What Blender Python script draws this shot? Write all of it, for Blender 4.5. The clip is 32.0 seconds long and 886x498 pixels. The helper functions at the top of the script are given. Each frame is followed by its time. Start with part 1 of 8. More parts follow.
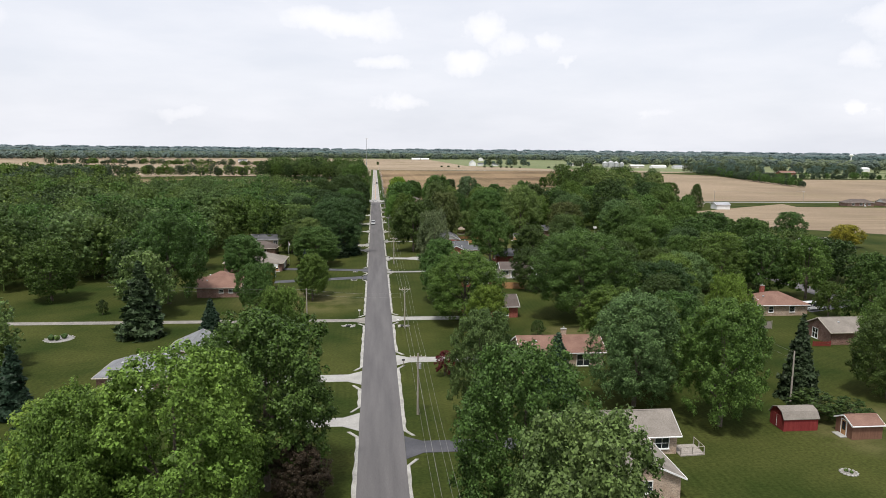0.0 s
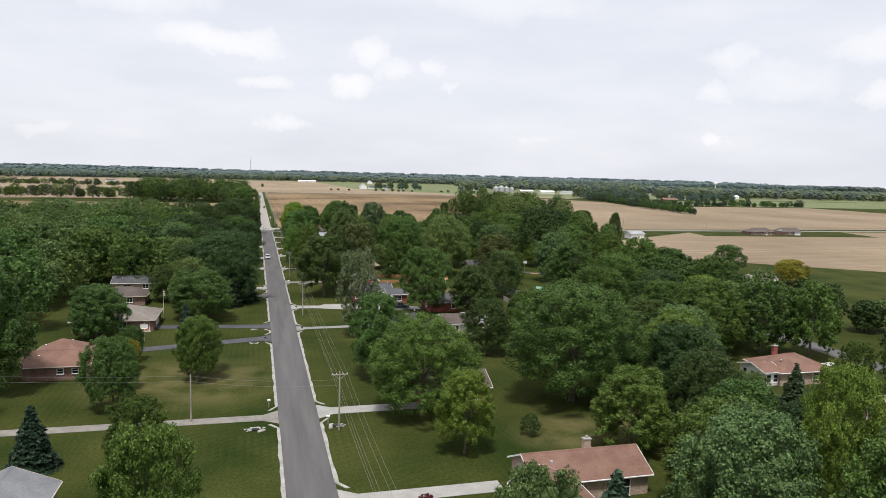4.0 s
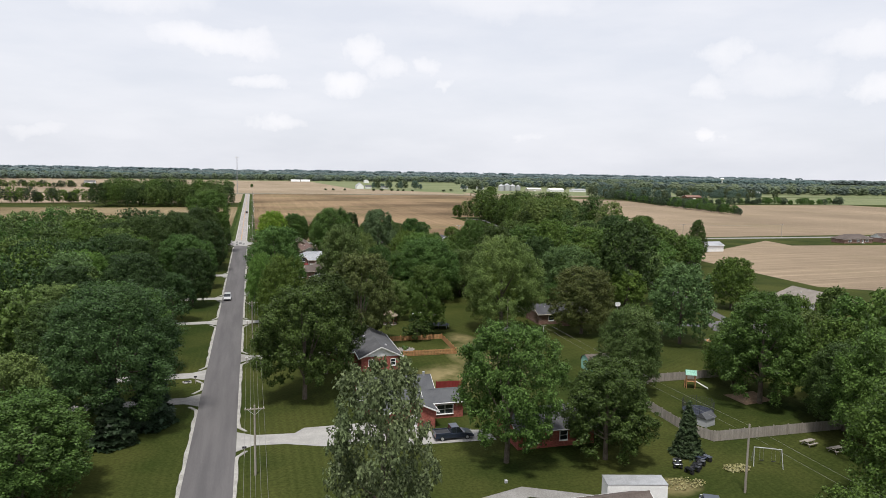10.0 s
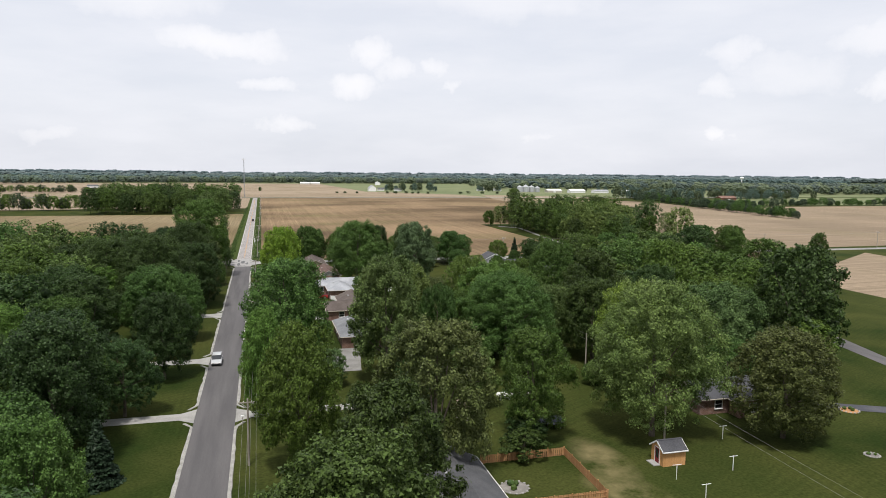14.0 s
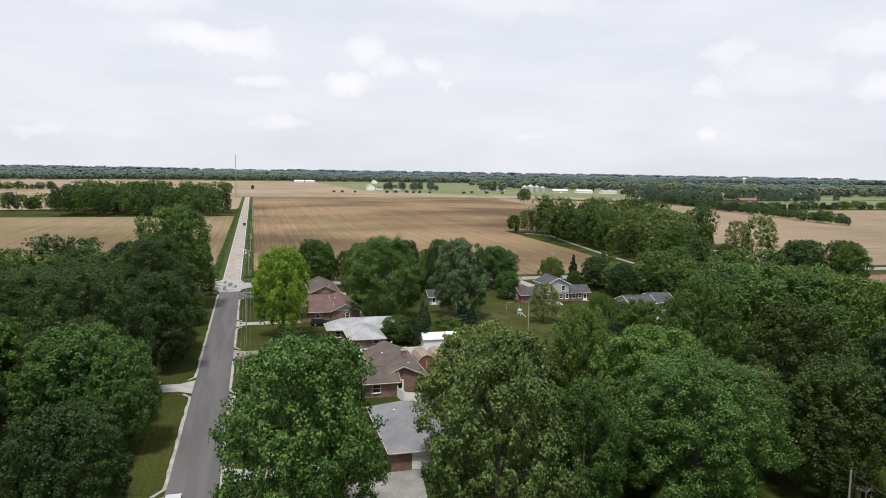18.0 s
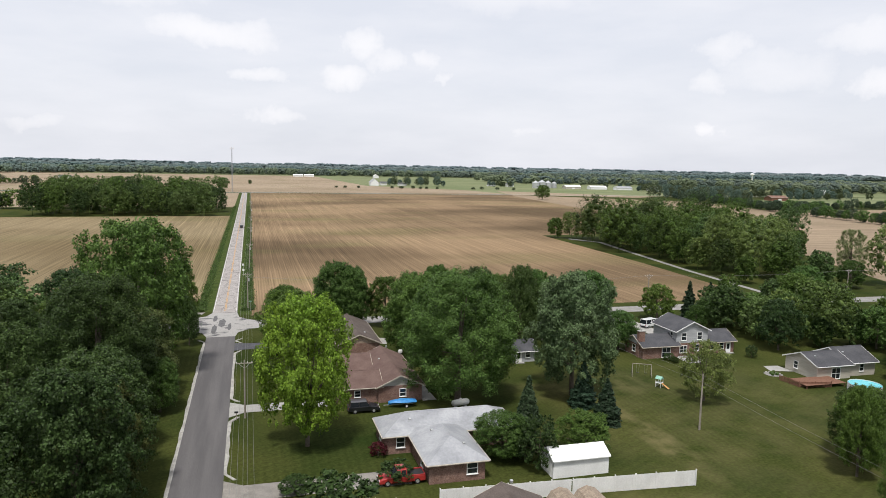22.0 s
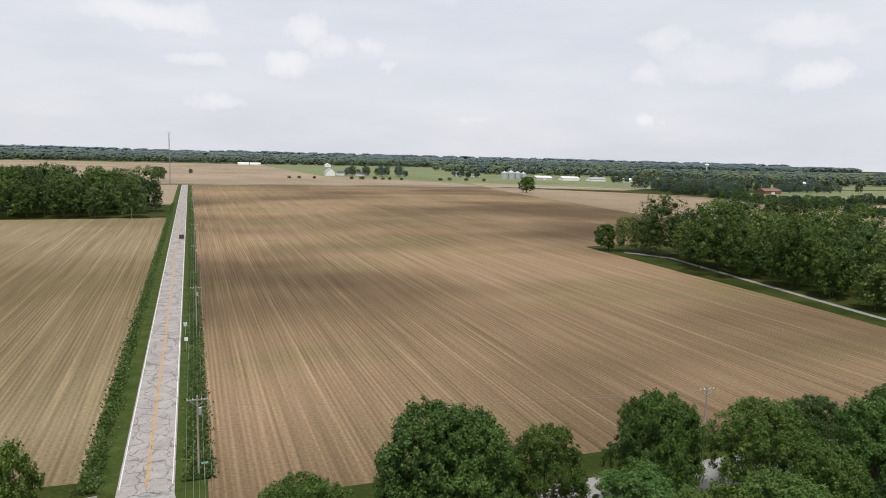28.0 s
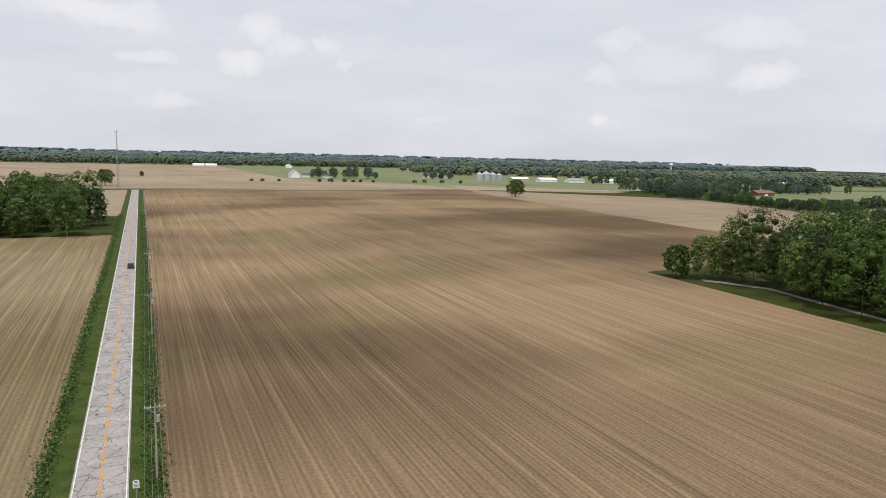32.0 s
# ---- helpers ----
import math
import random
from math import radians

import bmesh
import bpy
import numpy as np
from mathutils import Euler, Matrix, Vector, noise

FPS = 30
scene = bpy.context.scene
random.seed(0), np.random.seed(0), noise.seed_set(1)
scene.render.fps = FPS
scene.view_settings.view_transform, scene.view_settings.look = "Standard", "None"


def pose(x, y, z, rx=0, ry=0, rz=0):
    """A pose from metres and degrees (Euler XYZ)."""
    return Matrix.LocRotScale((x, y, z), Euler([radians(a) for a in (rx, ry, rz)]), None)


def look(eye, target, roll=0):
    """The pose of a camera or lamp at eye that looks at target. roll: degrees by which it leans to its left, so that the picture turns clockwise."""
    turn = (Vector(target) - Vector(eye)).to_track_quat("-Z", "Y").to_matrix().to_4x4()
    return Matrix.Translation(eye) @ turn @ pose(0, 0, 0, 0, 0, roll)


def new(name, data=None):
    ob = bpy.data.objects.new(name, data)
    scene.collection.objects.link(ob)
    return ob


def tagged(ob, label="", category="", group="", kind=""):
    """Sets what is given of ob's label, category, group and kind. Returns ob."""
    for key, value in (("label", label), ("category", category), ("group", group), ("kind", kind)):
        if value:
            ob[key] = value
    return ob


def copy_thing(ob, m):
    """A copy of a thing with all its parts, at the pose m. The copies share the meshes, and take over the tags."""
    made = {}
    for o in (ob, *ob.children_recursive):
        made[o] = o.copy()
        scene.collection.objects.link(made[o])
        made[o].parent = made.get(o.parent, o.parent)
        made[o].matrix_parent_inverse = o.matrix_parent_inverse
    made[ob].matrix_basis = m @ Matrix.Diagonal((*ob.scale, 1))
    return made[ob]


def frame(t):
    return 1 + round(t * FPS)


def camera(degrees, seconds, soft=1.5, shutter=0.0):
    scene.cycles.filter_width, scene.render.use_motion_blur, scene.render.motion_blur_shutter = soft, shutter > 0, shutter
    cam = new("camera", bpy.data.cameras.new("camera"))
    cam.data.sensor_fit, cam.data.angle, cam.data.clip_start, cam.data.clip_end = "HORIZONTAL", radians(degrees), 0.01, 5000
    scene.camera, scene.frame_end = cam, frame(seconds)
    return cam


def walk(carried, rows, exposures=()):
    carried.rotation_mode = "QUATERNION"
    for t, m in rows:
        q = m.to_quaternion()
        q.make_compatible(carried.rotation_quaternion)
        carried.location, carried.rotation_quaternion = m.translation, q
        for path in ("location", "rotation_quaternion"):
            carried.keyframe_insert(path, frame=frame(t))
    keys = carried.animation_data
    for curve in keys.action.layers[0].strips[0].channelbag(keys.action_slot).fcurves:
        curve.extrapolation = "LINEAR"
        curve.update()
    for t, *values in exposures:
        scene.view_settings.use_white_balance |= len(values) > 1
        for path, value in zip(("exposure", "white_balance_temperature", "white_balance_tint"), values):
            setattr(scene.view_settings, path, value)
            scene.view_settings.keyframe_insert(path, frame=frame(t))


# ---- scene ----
cam = camera(65.67, 32.0, soft=0.7)
PATH = [
    (0, (-0.74, -0.00, 36.57), (4.20, 49.23, 29.36), 0.60),
    (0.5, (-0.71, 3.03, 36.59), (4.26, 52.29, 29.60), 0.77),
    (1, (-0.77, 6.86, 36.59), (4.14, 56.15, 29.79), 1.06),
    (1.5, (-0.97, 11.73, 36.59), (3.78, 61.05, 29.94), 1.30),
    (2, (-1.48, 17.33, 36.58), (3.11, 66.69, 30.08), 1.42),
    (2.5, (-2.34, 23.35, 36.59), (4.28, 72.52, 30.35), 1.53),
    (4.5, (-6.72, 49.69, 36.59), (6.93, 97.49, 31.28), 1.49),
    (5, (-6.90, 56.83, 36.57), (6.58, 104.69, 31.27), 1.33),
    (5.5, (-6.46, 64.17, 36.48), (6.89, 112.06, 31.17), 1.14),
    (6, (-5.44, 71.71, 36.39), (7.84, 119.62, 31.03), 1.00),
    (6.5, (-3.96, 79.49, 36.32), (9.27, 127.40, 30.90), 0.94),
    (7, (-2.31, 87.52, 36.27), (10.92, 135.43, 30.82), 0.96),
    (7.5, (-0.50, 95.94, 36.19), (12.77, 143.83, 30.65), 1.03),
    (8, (1.27, 104.50, 36.07), (14.56, 152.38, 30.48), 1.10),
    (8.5, (2.80, 112.93, 35.99), (16.11, 160.80, 30.40), 1.18),
    (9, (3.94, 121.05, 35.93), (17.25, 168.92, 30.38), 1.20),
    (9.5, (4.73, 128.82, 35.95), (18.06, 176.69, 30.41), 1.13),
    (10, (5.29, 136.55, 36.11), (18.68, 184.40, 30.55), 0.97),
    (10.5, (5.69, 144.65, 36.25), (18.36, 192.70, 30.68), 0.92),
    (11, (5.98, 152.64, 36.39), (18.68, 200.68, 30.83), 0.90),
    (11.5, (6.12, 160.50, 36.40), (18.55, 208.62, 30.86), 0.87),
    (12, (6.25, 168.26, 36.42), (18.76, 216.36, 30.91), 0.78),
    (12.5, (6.42, 175.84, 36.45), (19.01, 223.92, 30.96), 0.71),
    (13, (6.59, 183.33, 36.48), (19.26, 231.39, 31.01), 0.67),
    (13.5, (6.86, 190.82, 36.50), (19.60, 238.86, 31.01), 0.60),
    (14, (7.14, 198.43, 36.51), (19.91, 246.45, 31.01), 0.54),
    (14.5, (7.34, 206.02, 36.50), (20.19, 254.03, 31.03), 0.60),
    (16.5, (7.34, 236.62, 36.52), (20.45, 284.54, 30.92), 0.61),
    (17, (7.29, 244.32, 36.57), (20.46, 292.23, 31.01), 0.85),
    (17.5, (7.21, 252.02, 36.60), (20.43, 299.92, 31.07), 0.95),
    (18, (7.17, 259.71, 36.60), (20.44, 307.59, 31.00), 0.94),
    (18.5, (7.21, 267.38, 36.57), (20.50, 315.24, 30.91), 1.06),
    (19, (7.17, 275.15, 36.59), (20.51, 322.99, 30.87), 1.08),
    (19.5, (7.15, 283.00, 36.63), (20.52, 330.83, 30.84), 1.02),
    (20, (7.18, 290.90, 36.69), (20.54, 338.72, 30.82), 0.97),
    (20.5, (7.11, 298.89, 36.74), (20.48, 346.70, 30.81), 0.95),
    (21, (6.92, 306.84, 36.74), (20.32, 354.64, 30.78), 1.01),
    (21.5, (6.63, 314.75, 36.70), (20.07, 362.54, 30.72), 1.13),
    (22, (6.31, 322.74, 36.63), (19.78, 370.51, 30.63), 1.17),
    (22.5, (5.96, 330.91, 36.57), (19.48, 378.66, 30.52), 1.21),
    (23, (5.76, 339.05, 36.49), (19.29, 386.80, 30.42), 1.15),
    (23.5, (5.64, 347.14, 36.42), (22.38, 393.87, 30.37), 1.14),
    (24, (5.60, 355.20, 36.39), (22.37, 401.90, 30.27), 1.16),
    (24.5, (5.55, 363.22, 36.37), (22.35, 409.90, 30.15), 1.25),
    (25, (5.52, 371.28, 36.32), (22.35, 417.94, 30.02), 1.23),
    (25.5, (5.63, 379.31, 36.26), (22.51, 425.94, 29.87), 1.25),
    (26, (5.66, 387.34, 36.21), (22.57, 433.95, 29.77), 1.26),
    (26.5, (5.56, 395.47, 36.23), (22.53, 442.05, 29.72), 1.30),
    (28.5, (5.07, 428.97, 36.32), (22.31, 475.41, 29.58), 1.52),
    (29, (4.93, 437.31, 36.43), (22.23, 483.74, 29.72), 1.53),
    (29.5, (4.82, 445.56, 36.53), (22.18, 491.96, 29.81), 1.55),
    (30, (4.79, 453.74, 36.64), (22.20, 500.14, 29.98), 1.47),
    (30.5, (4.77, 461.98, 36.74), (23.66, 507.79, 30.10), 1.46),
    (31, (4.68, 470.31, 36.80), (23.89, 515.98, 30.14), 1.46),
    (31.5, (4.84, 478.64, 36.81), (24.78, 524.01, 30.16), 1.43),
    (32, (5.17, 486.97, 36.79), (25.16, 532.31, 30.13), 1.39),
]
walk(cam, [(t, look(eye, target, roll)) for t, eye, target, roll in PATH],
     exposures=[(0, 0.24), (5, 0.18), (20, 0.17), (25, 0.12), (29, -0.01), (32, -0.05)])

# ---- world and sun ----
SUN_AZ, SUN_EL = 205.0, 67.0     # degrees: from north over east, above the horizon
world = bpy.data.worlds.new("sky")
scene.world = world
world.use_nodes = True


def link(nt, a, b):
    nt.links.new(a, b)


def node(nt, kind, **kw):
    n = nt.nodes.new(kind)
    for k, v in kw.items():
        if k == "operation":
            n.operation = v
        elif k == "blend":
            n.data_type = "RGBA"
            n.blend_type = v
        else:
            n.inputs[k.replace("_", " ")].default_value = v
    return n


def build_sky():
    nt = world.node_tree
    nt.nodes.clear()
    out = nt.nodes.new("ShaderNodeOutputWorld")
    sky = nt.nodes.new("ShaderNodeTexSky")
    sky.sky_type = "NISHITA"
    sky.sun_disc = False
    sky.sun_elevation = radians(SUN_EL)
    sky.sun_rotation = radians(SUN_AZ)
    sky.air_density, sky.dust_density, sky.ozone_density = 1.0, 3.0, 1.0
    bg = node(nt, "ShaderNodeBackground", Strength=0.1)
    # thin bright haze veils the clear sky; soft cumulus drift in it, by bearing and height above the horizon in degrees
    co = nt.nodes.new("ShaderNodeTexCoord")
    sep = nt.nodes.new("ShaderNodeSeparateXYZ")
    link(nt, co.outputs["Generated"], sep.inputs[0])

    def math1(op, a, b=None, clamp=False):
        n = node(nt, "ShaderNodeMath", operation=op)
        n.use_clamp = clamp
        for i, v in enumerate((a, b)):
            if v is None:
                continue
            if isinstance(v, (int, float)):
                n.inputs[i].default_value = v
            else:
                link(nt, v, n.inputs[i])
        return n.outputs[0]

    az = math1("MULTIPLY", math1("ARCTAN2", sep.outputs[0], sep.outputs[1]), 57.2958)
    el = math1("MULTIPLY", math1("ARCSINE", sep.outputs[2]), 57.2958)
    wob = node(nt, "ShaderNodeTexNoise", Scale=18.0, Detail=7.0, Roughness=0.62)
    link(nt, co.outputs["Generated"], wob.inputs["Vector"])
    ws = nt.nodes.new("ShaderNodeSeparateXYZ")
    link(nt, wob.outputs["Color"], ws.inputs[0])
    azw = math1("ADD", az, math1("MULTIPLY", math1("SUBTRACT", ws.outputs[0], 0.5), 7.0))
    elw = math1("ADD", el, math1("MULTIPLY", math1("SUBTRACT", ws.outputs[1], 0.5), 3.0))
    total = None
    for a, e, wa, we, k in ((-2.5, 9.6, 5.2, 1.2, 1.0), (0.8, 6.6, 2.4, 0.8, 0.8), (1.7, 3.8, 2.4, 0.7, 0.8), (7.5, 6.8, 2.9, 1.1, 1.0), (9.1, 9.6, 1.8, 1.3, 0.9), (10.7, 8.2, 1.6, 0.9, 0.7), (14.2, 8.5, 1.5, 0.9, 0.7),
                            (15.7, 7.0, 0.9, 0.6, 0.6), (36.5, 3.2, 1.0, 0.65, 1.0), (36.6, 6.7, 1.7, 1.1, 0.7), (37.1, 9.1, 2.1, 1.1, 0.7), (41.0, 7.5, 4.2, 1.7, 0.6), (-15.3, 2.6, 2.2, 0.6, 0.5), (48.5, 6.4, 2.6, 1.2, 1.0), (47, 9.5, 4, 1.2, 0.7),
                            (22.5, 3.2, 0.9, 0.4, 0.4), (-8, 12.5, 6, 1.6, 0.6), (20, 14, 7, 2.0, 0.5), (60, 8, 5, 2, 0.8), (-30, 9, 5, 1.6, 0.7), (-45, 6, 5, 1.4, 0.7), (80, 10, 6, 2, 0.8), (120, 9, 7, 2, 0.7), (170, 9, 8, 2, 0.7), (-90, 9, 7, 2, 0.7), (-140, 8, 7, 2, 0.7)):
        u = math1("DIVIDE", math1("SUBTRACT", azw, a), wa)
        v = math1("DIVIDE", math1("SUBTRACT", elw, e), we)
        d = math1("ADD", math1("MULTIPLY", u, u), math1("MULTIPLY", v, v))
        blob = math1("MULTIPLY", math1("SUBTRACT", 1.0, d, True), k)
        total = blob if total is None else math1("MAXIMUM", total, blob)
    puff = math1("MULTIPLY", math1("POWER", total, 0.9), 0.6)
    n2 = node(nt, "ShaderNodeTexNoise", Scale=4.0, Detail=5.0, Roughness=0.55)
    mp = nt.nodes.new("ShaderNodeMapping")
    mp.inputs["Scale"].default_value = (1, 1, 4)
    link(nt, co.outputs["Generated"], mp.inputs[0])
    link(nt, mp.outputs[0], n2.inputs["Vector"])
    r2 = nt.nodes.new("ShaderNodeValToRGB")
    r2.color_ramp.elements[0].position, r2.color_ramp.elements[1].position = 0.35, 0.65
    link(nt, n2.outputs["Fac"], r2.inputs[0])
    haze = node(nt, "ShaderNodeMix", blend="MIX")
    haze.inputs[0].default_value = 0.84
    haze.inputs[7].default_value = (7.7, 7.9, 8.6, 1)
    link(nt, sky.outputs[0], haze.inputs[6])
    veil = node(nt, "ShaderNodeMix", blend="MIX")
    veil.inputs[7].default_value = (8.6, 8.6, 9.0, 1)
    link(nt, math1("MULTIPLY", r2.outputs[0], 0.45), veil.inputs[0])
    link(nt, haze.outputs[2], veil.inputs[6])
    cum = node(nt, "ShaderNodeMix", blend="MIX")
    cum.inputs[7].default_value = (9.5, 9.35, 9.5, 1)
    link(nt, puff, cum.inputs[0])
    link(nt, veil.outputs[2], cum.inputs[6])
    link(nt, cum.outputs[2], bg.inputs[0])
    link(nt, bg.outputs[0], out.inputs[0])


build_sky()
sun = new("sun", bpy.data.lights.new("sun", "SUN"))
sun.data.energy, sun.data.angle, sun.data.color = 3.3, radians(8), (1.0, 0.96, 0.9)
_a, _e = radians(SUN_AZ), radians(SUN_EL)
sun.matrix_world = look((0, 0, 200), (-math.sin(_a) * math.cos(_e), -math.cos(_a) * math.cos(_e), 200 - math.sin(_e)))

# ---- materials ----
MATS = {}


def mat(name, base, other=None, rough=0.9, scale=1.0, fine=20.0, spread=(0.35, 0.65), metal=0.0, bump=0.0, rand=0.0, fine_amount=0.25,
        stretch=(1, 1, 1), spec=0.3, island=0.0, through_light=0.0, hue=False):
    """Two-scale surface: base and other colours in patches of 1/scale metres, finer grain on top, in world-size object space."""
    m = bpy.data.materials.new(name)
    m.use_nodes = True
    nt = m.node_tree
    p = nt.nodes["Principled BSDF"]
    p.inputs["Roughness"].default_value = rough
    p.inputs["Metallic"].default_value = metal
    p.inputs["Specular IOR Level"].default_value = spec
    geo = nt.nodes.new("ShaderNodeNewGeometry")
    mp = nt.nodes.new("ShaderNodeMapping")
    mp.inputs["Scale"].default_value = stretch
    link(nt, geo.outputs["Position"], mp.inputs[0])
    big = node(nt, "ShaderNodeTexNoise", Scale=scale, Detail=4.0, Roughness=0.55)
    link(nt, mp.outputs[0], big.inputs["Vector"])
    ramp = nt.nodes.new("ShaderNodeValToRGB")
    ramp.color_ramp.elements[0].position, ramp.color_ramp.elements[1].position = spread
    ramp.color_ramp.elements[0].color = (*base, 1)
    ramp.color_ramp.elements[1].color = (*(other or base), 1)
    link(nt, big.outputs["Fac"], ramp.inputs[0])
    small = node(nt, "ShaderNodeTexNoise", Scale=fine, Detail=3.0, Roughness=0.6)
    link(nt, mp.outputs[0], small.inputs["Vector"])
    rng = nt.nodes.new("ShaderNodeMapRange")
    rng.inputs[1].default_value, rng.inputs[2].default_value = 0.3, 0.7
    rng.inputs[3].default_value, rng.inputs[4].default_value = 1 - fine_amount, 1 + fine_amount
    link(nt, small.outputs["Fac"], rng.inputs[0])
    mul = node(nt, "ShaderNodeMix", blend="MULTIPLY")
    mul.inputs[0].default_value = 1
    link(nt, ramp.outputs[0], mul.inputs[6])
    link(nt, rng.outputs[0], mul.inputs[7])
    col = mul.outputs[2]
    for amount, src in ((rand, "object"), (island, "island")):
        if amount:
            if src == "object":
                s = nt.nodes.new("ShaderNodeObjectInfo").outputs["Random"]
            else:
                s = geo.outputs["Random Per Island"]
            mr = nt.nodes.new("ShaderNodeMapRange")
            mr.inputs[3].default_value, mr.inputs[4].default_value = 1 - amount, 1 + amount
            link(nt, s, mr.inputs[0])
            mm = node(nt, "ShaderNodeMix", blend="MULTIPLY")
            mm.inputs[0].default_value = 1
            link(nt, col, mm.inputs[6])
            link(nt, mr.outputs[0], mm.inputs[7])
            col = mm.outputs[2]
    if hue:
        # each plant leans a little to yellow or to blue-green
        k = node(nt, "ShaderNodeMath", operation="MULTIPLY")
        k.inputs[1].default_value = 7.31
        link(nt, nt.nodes.new("ShaderNodeObjectInfo").outputs["Random"], k.inputs[0])
        fr = node(nt, "ShaderNodeMath", operation="FRACT")
        link(nt, k.outputs[0], fr.inputs[0])
        tint = node(nt, "ShaderNodeMix", blend="MIX")
        tint.inputs[6].default_value, tint.inputs[7].default_value = (1.18, 1.05, 0.88, 1), (0.88, 0.98, 1.12, 1)
        link(nt, fr.outputs[0], tint.inputs[0])
        mm = node(nt, "ShaderNodeMix", blend="MULTIPLY")
        mm.inputs[0].default_value = 1
        link(nt, col, mm.inputs[6])
        link(nt, tint.outputs[2], mm.inputs[7])
        col = mm.outputs[2]
    link(nt, col, p.inputs["Base Color"])
    if bump:
        b = node(nt, "ShaderNodeBump", Strength=bump, Distance=0.05)
        link(nt, small.outputs["Fac"], b.inputs["Height"])
        link(nt, b.outputs[0], p.inputs["Normal"])
    if through_light:
        tr = nt.nodes.new("ShaderNodeBsdfTranslucent")
        link(nt, col, tr.inputs[0])
        mix = nt.nodes.new("ShaderNodeMixShader")
        mix.inputs[0].default_value = through_light
        link(nt, p.outputs[0], mix.inputs[1])
        link(nt, tr.outputs[0], mix.inputs[2])
        link(nt, mix.outputs[0], nt.nodes["Material Output"].inputs[0])
    MATS[name] = m
    return m


def leaf(name, a, b, island=0.5, **kw):
    return mat(name, a, b, rough=0.5, scale=0.13, fine=3.0, spread=(0.3, 0.7), rand=0.22, island=island, through_light=0.26, spec=0.16, fine_amount=0.2, hue=True, **kw)


leaf("leaf_green", (0.054, 0.101, 0.020), (0.090, 0.151, 0.034))
leaf("leaf_dark", (0.036, 0.066, 0.018), (0.055, 0.092, 0.026))
leaf("leaf_sage", (0.070, 0.110, 0.044), (0.112, 0.156, 0.068))
leaf("leaf_moss", (0.063, 0.103, 0.025), (0.103, 0.156, 0.042))
leaf("leaf_bright", (0.085, 0.150, 0.026), (0.132, 0.208, 0.038))
leaf("leaf_light", (0.076, 0.125, 0.036), (0.125, 0.182, 0.057))
leaf("leaf_silver", (0.092, 0.132, 0.062), (0.148, 0.188, 0.095))
leaf("leaf_pale", (0.145, 0.170, 0.040), (0.210, 0.230, 0.065))
leaf("leaf_olive", (0.073, 0.095, 0.027), (0.111, 0.132, 0.043))
leaf("leaf_lime", (0.109, 0.190, 0.020), (0.168, 0.252, 0.031))
leaf("leaf_gold", (0.180, 0.171, 0.018), (0.261, 0.225, 0.027))
leaf("leaf_red", (0.089, 0.010, 0.016), (0.133, 0.022, 0.026))
leaf("leaf_copper", (0.030, 0.025, 0.019), (0.044, 0.036, 0.027))
leaf("needle_green", (0.026, 0.050, 0.026), (0.042, 0.070, 0.036))
leaf("needle_blue", (0.035, 0.060, 0.048), (0.060, 0.090, 0.075))
# greyer than near foliage: a little distance haze is mixed into the colour
leaf("leaf_haze_faint", (0.060, 0.089, 0.047), (0.085, 0.117, 0.061))
# air haze is put into these foliage colours, paler and bluer with distance
leaf("leaf_haze_thin", (0.095, 0.136, 0.095), (0.128, 0.172, 0.121), island=0.2)
leaf("leaf_haze_mid", (0.108, 0.150, 0.132), (0.134, 0.180, 0.158), island=0.12)
leaf("leaf_haze_thick", (0.135, 0.185, 0.195), (0.155, 0.205, 0.215), island=0.10)
mat("tar", (0.075, 0.074, 0.077), (0.13, 0.128, 0.13), scale=2, fine=9)
mat("kerb_white", (0.25, 0.243, 0.225), (0.37, 0.36, 0.335), scale=0.6, fine=8, fine_amount=0.25)
mat("mast_steel", (0.25, 0.26, 0.28), (0.32, 0.33, 0.35), rough=0.6)
mat("bark", (0.085, 0.068, 0.052), (0.13, 0.11, 0.09), scale=2, fine=14, bump=0.5)
mat("lawn", (0.020, 0.033, 0.007), (0.050, 0.057, 0.015), scale=0.06, fine=2.6, rough=1.0, spec=0.05, fine_amount=0.30, spread=(0.32, 0.64))


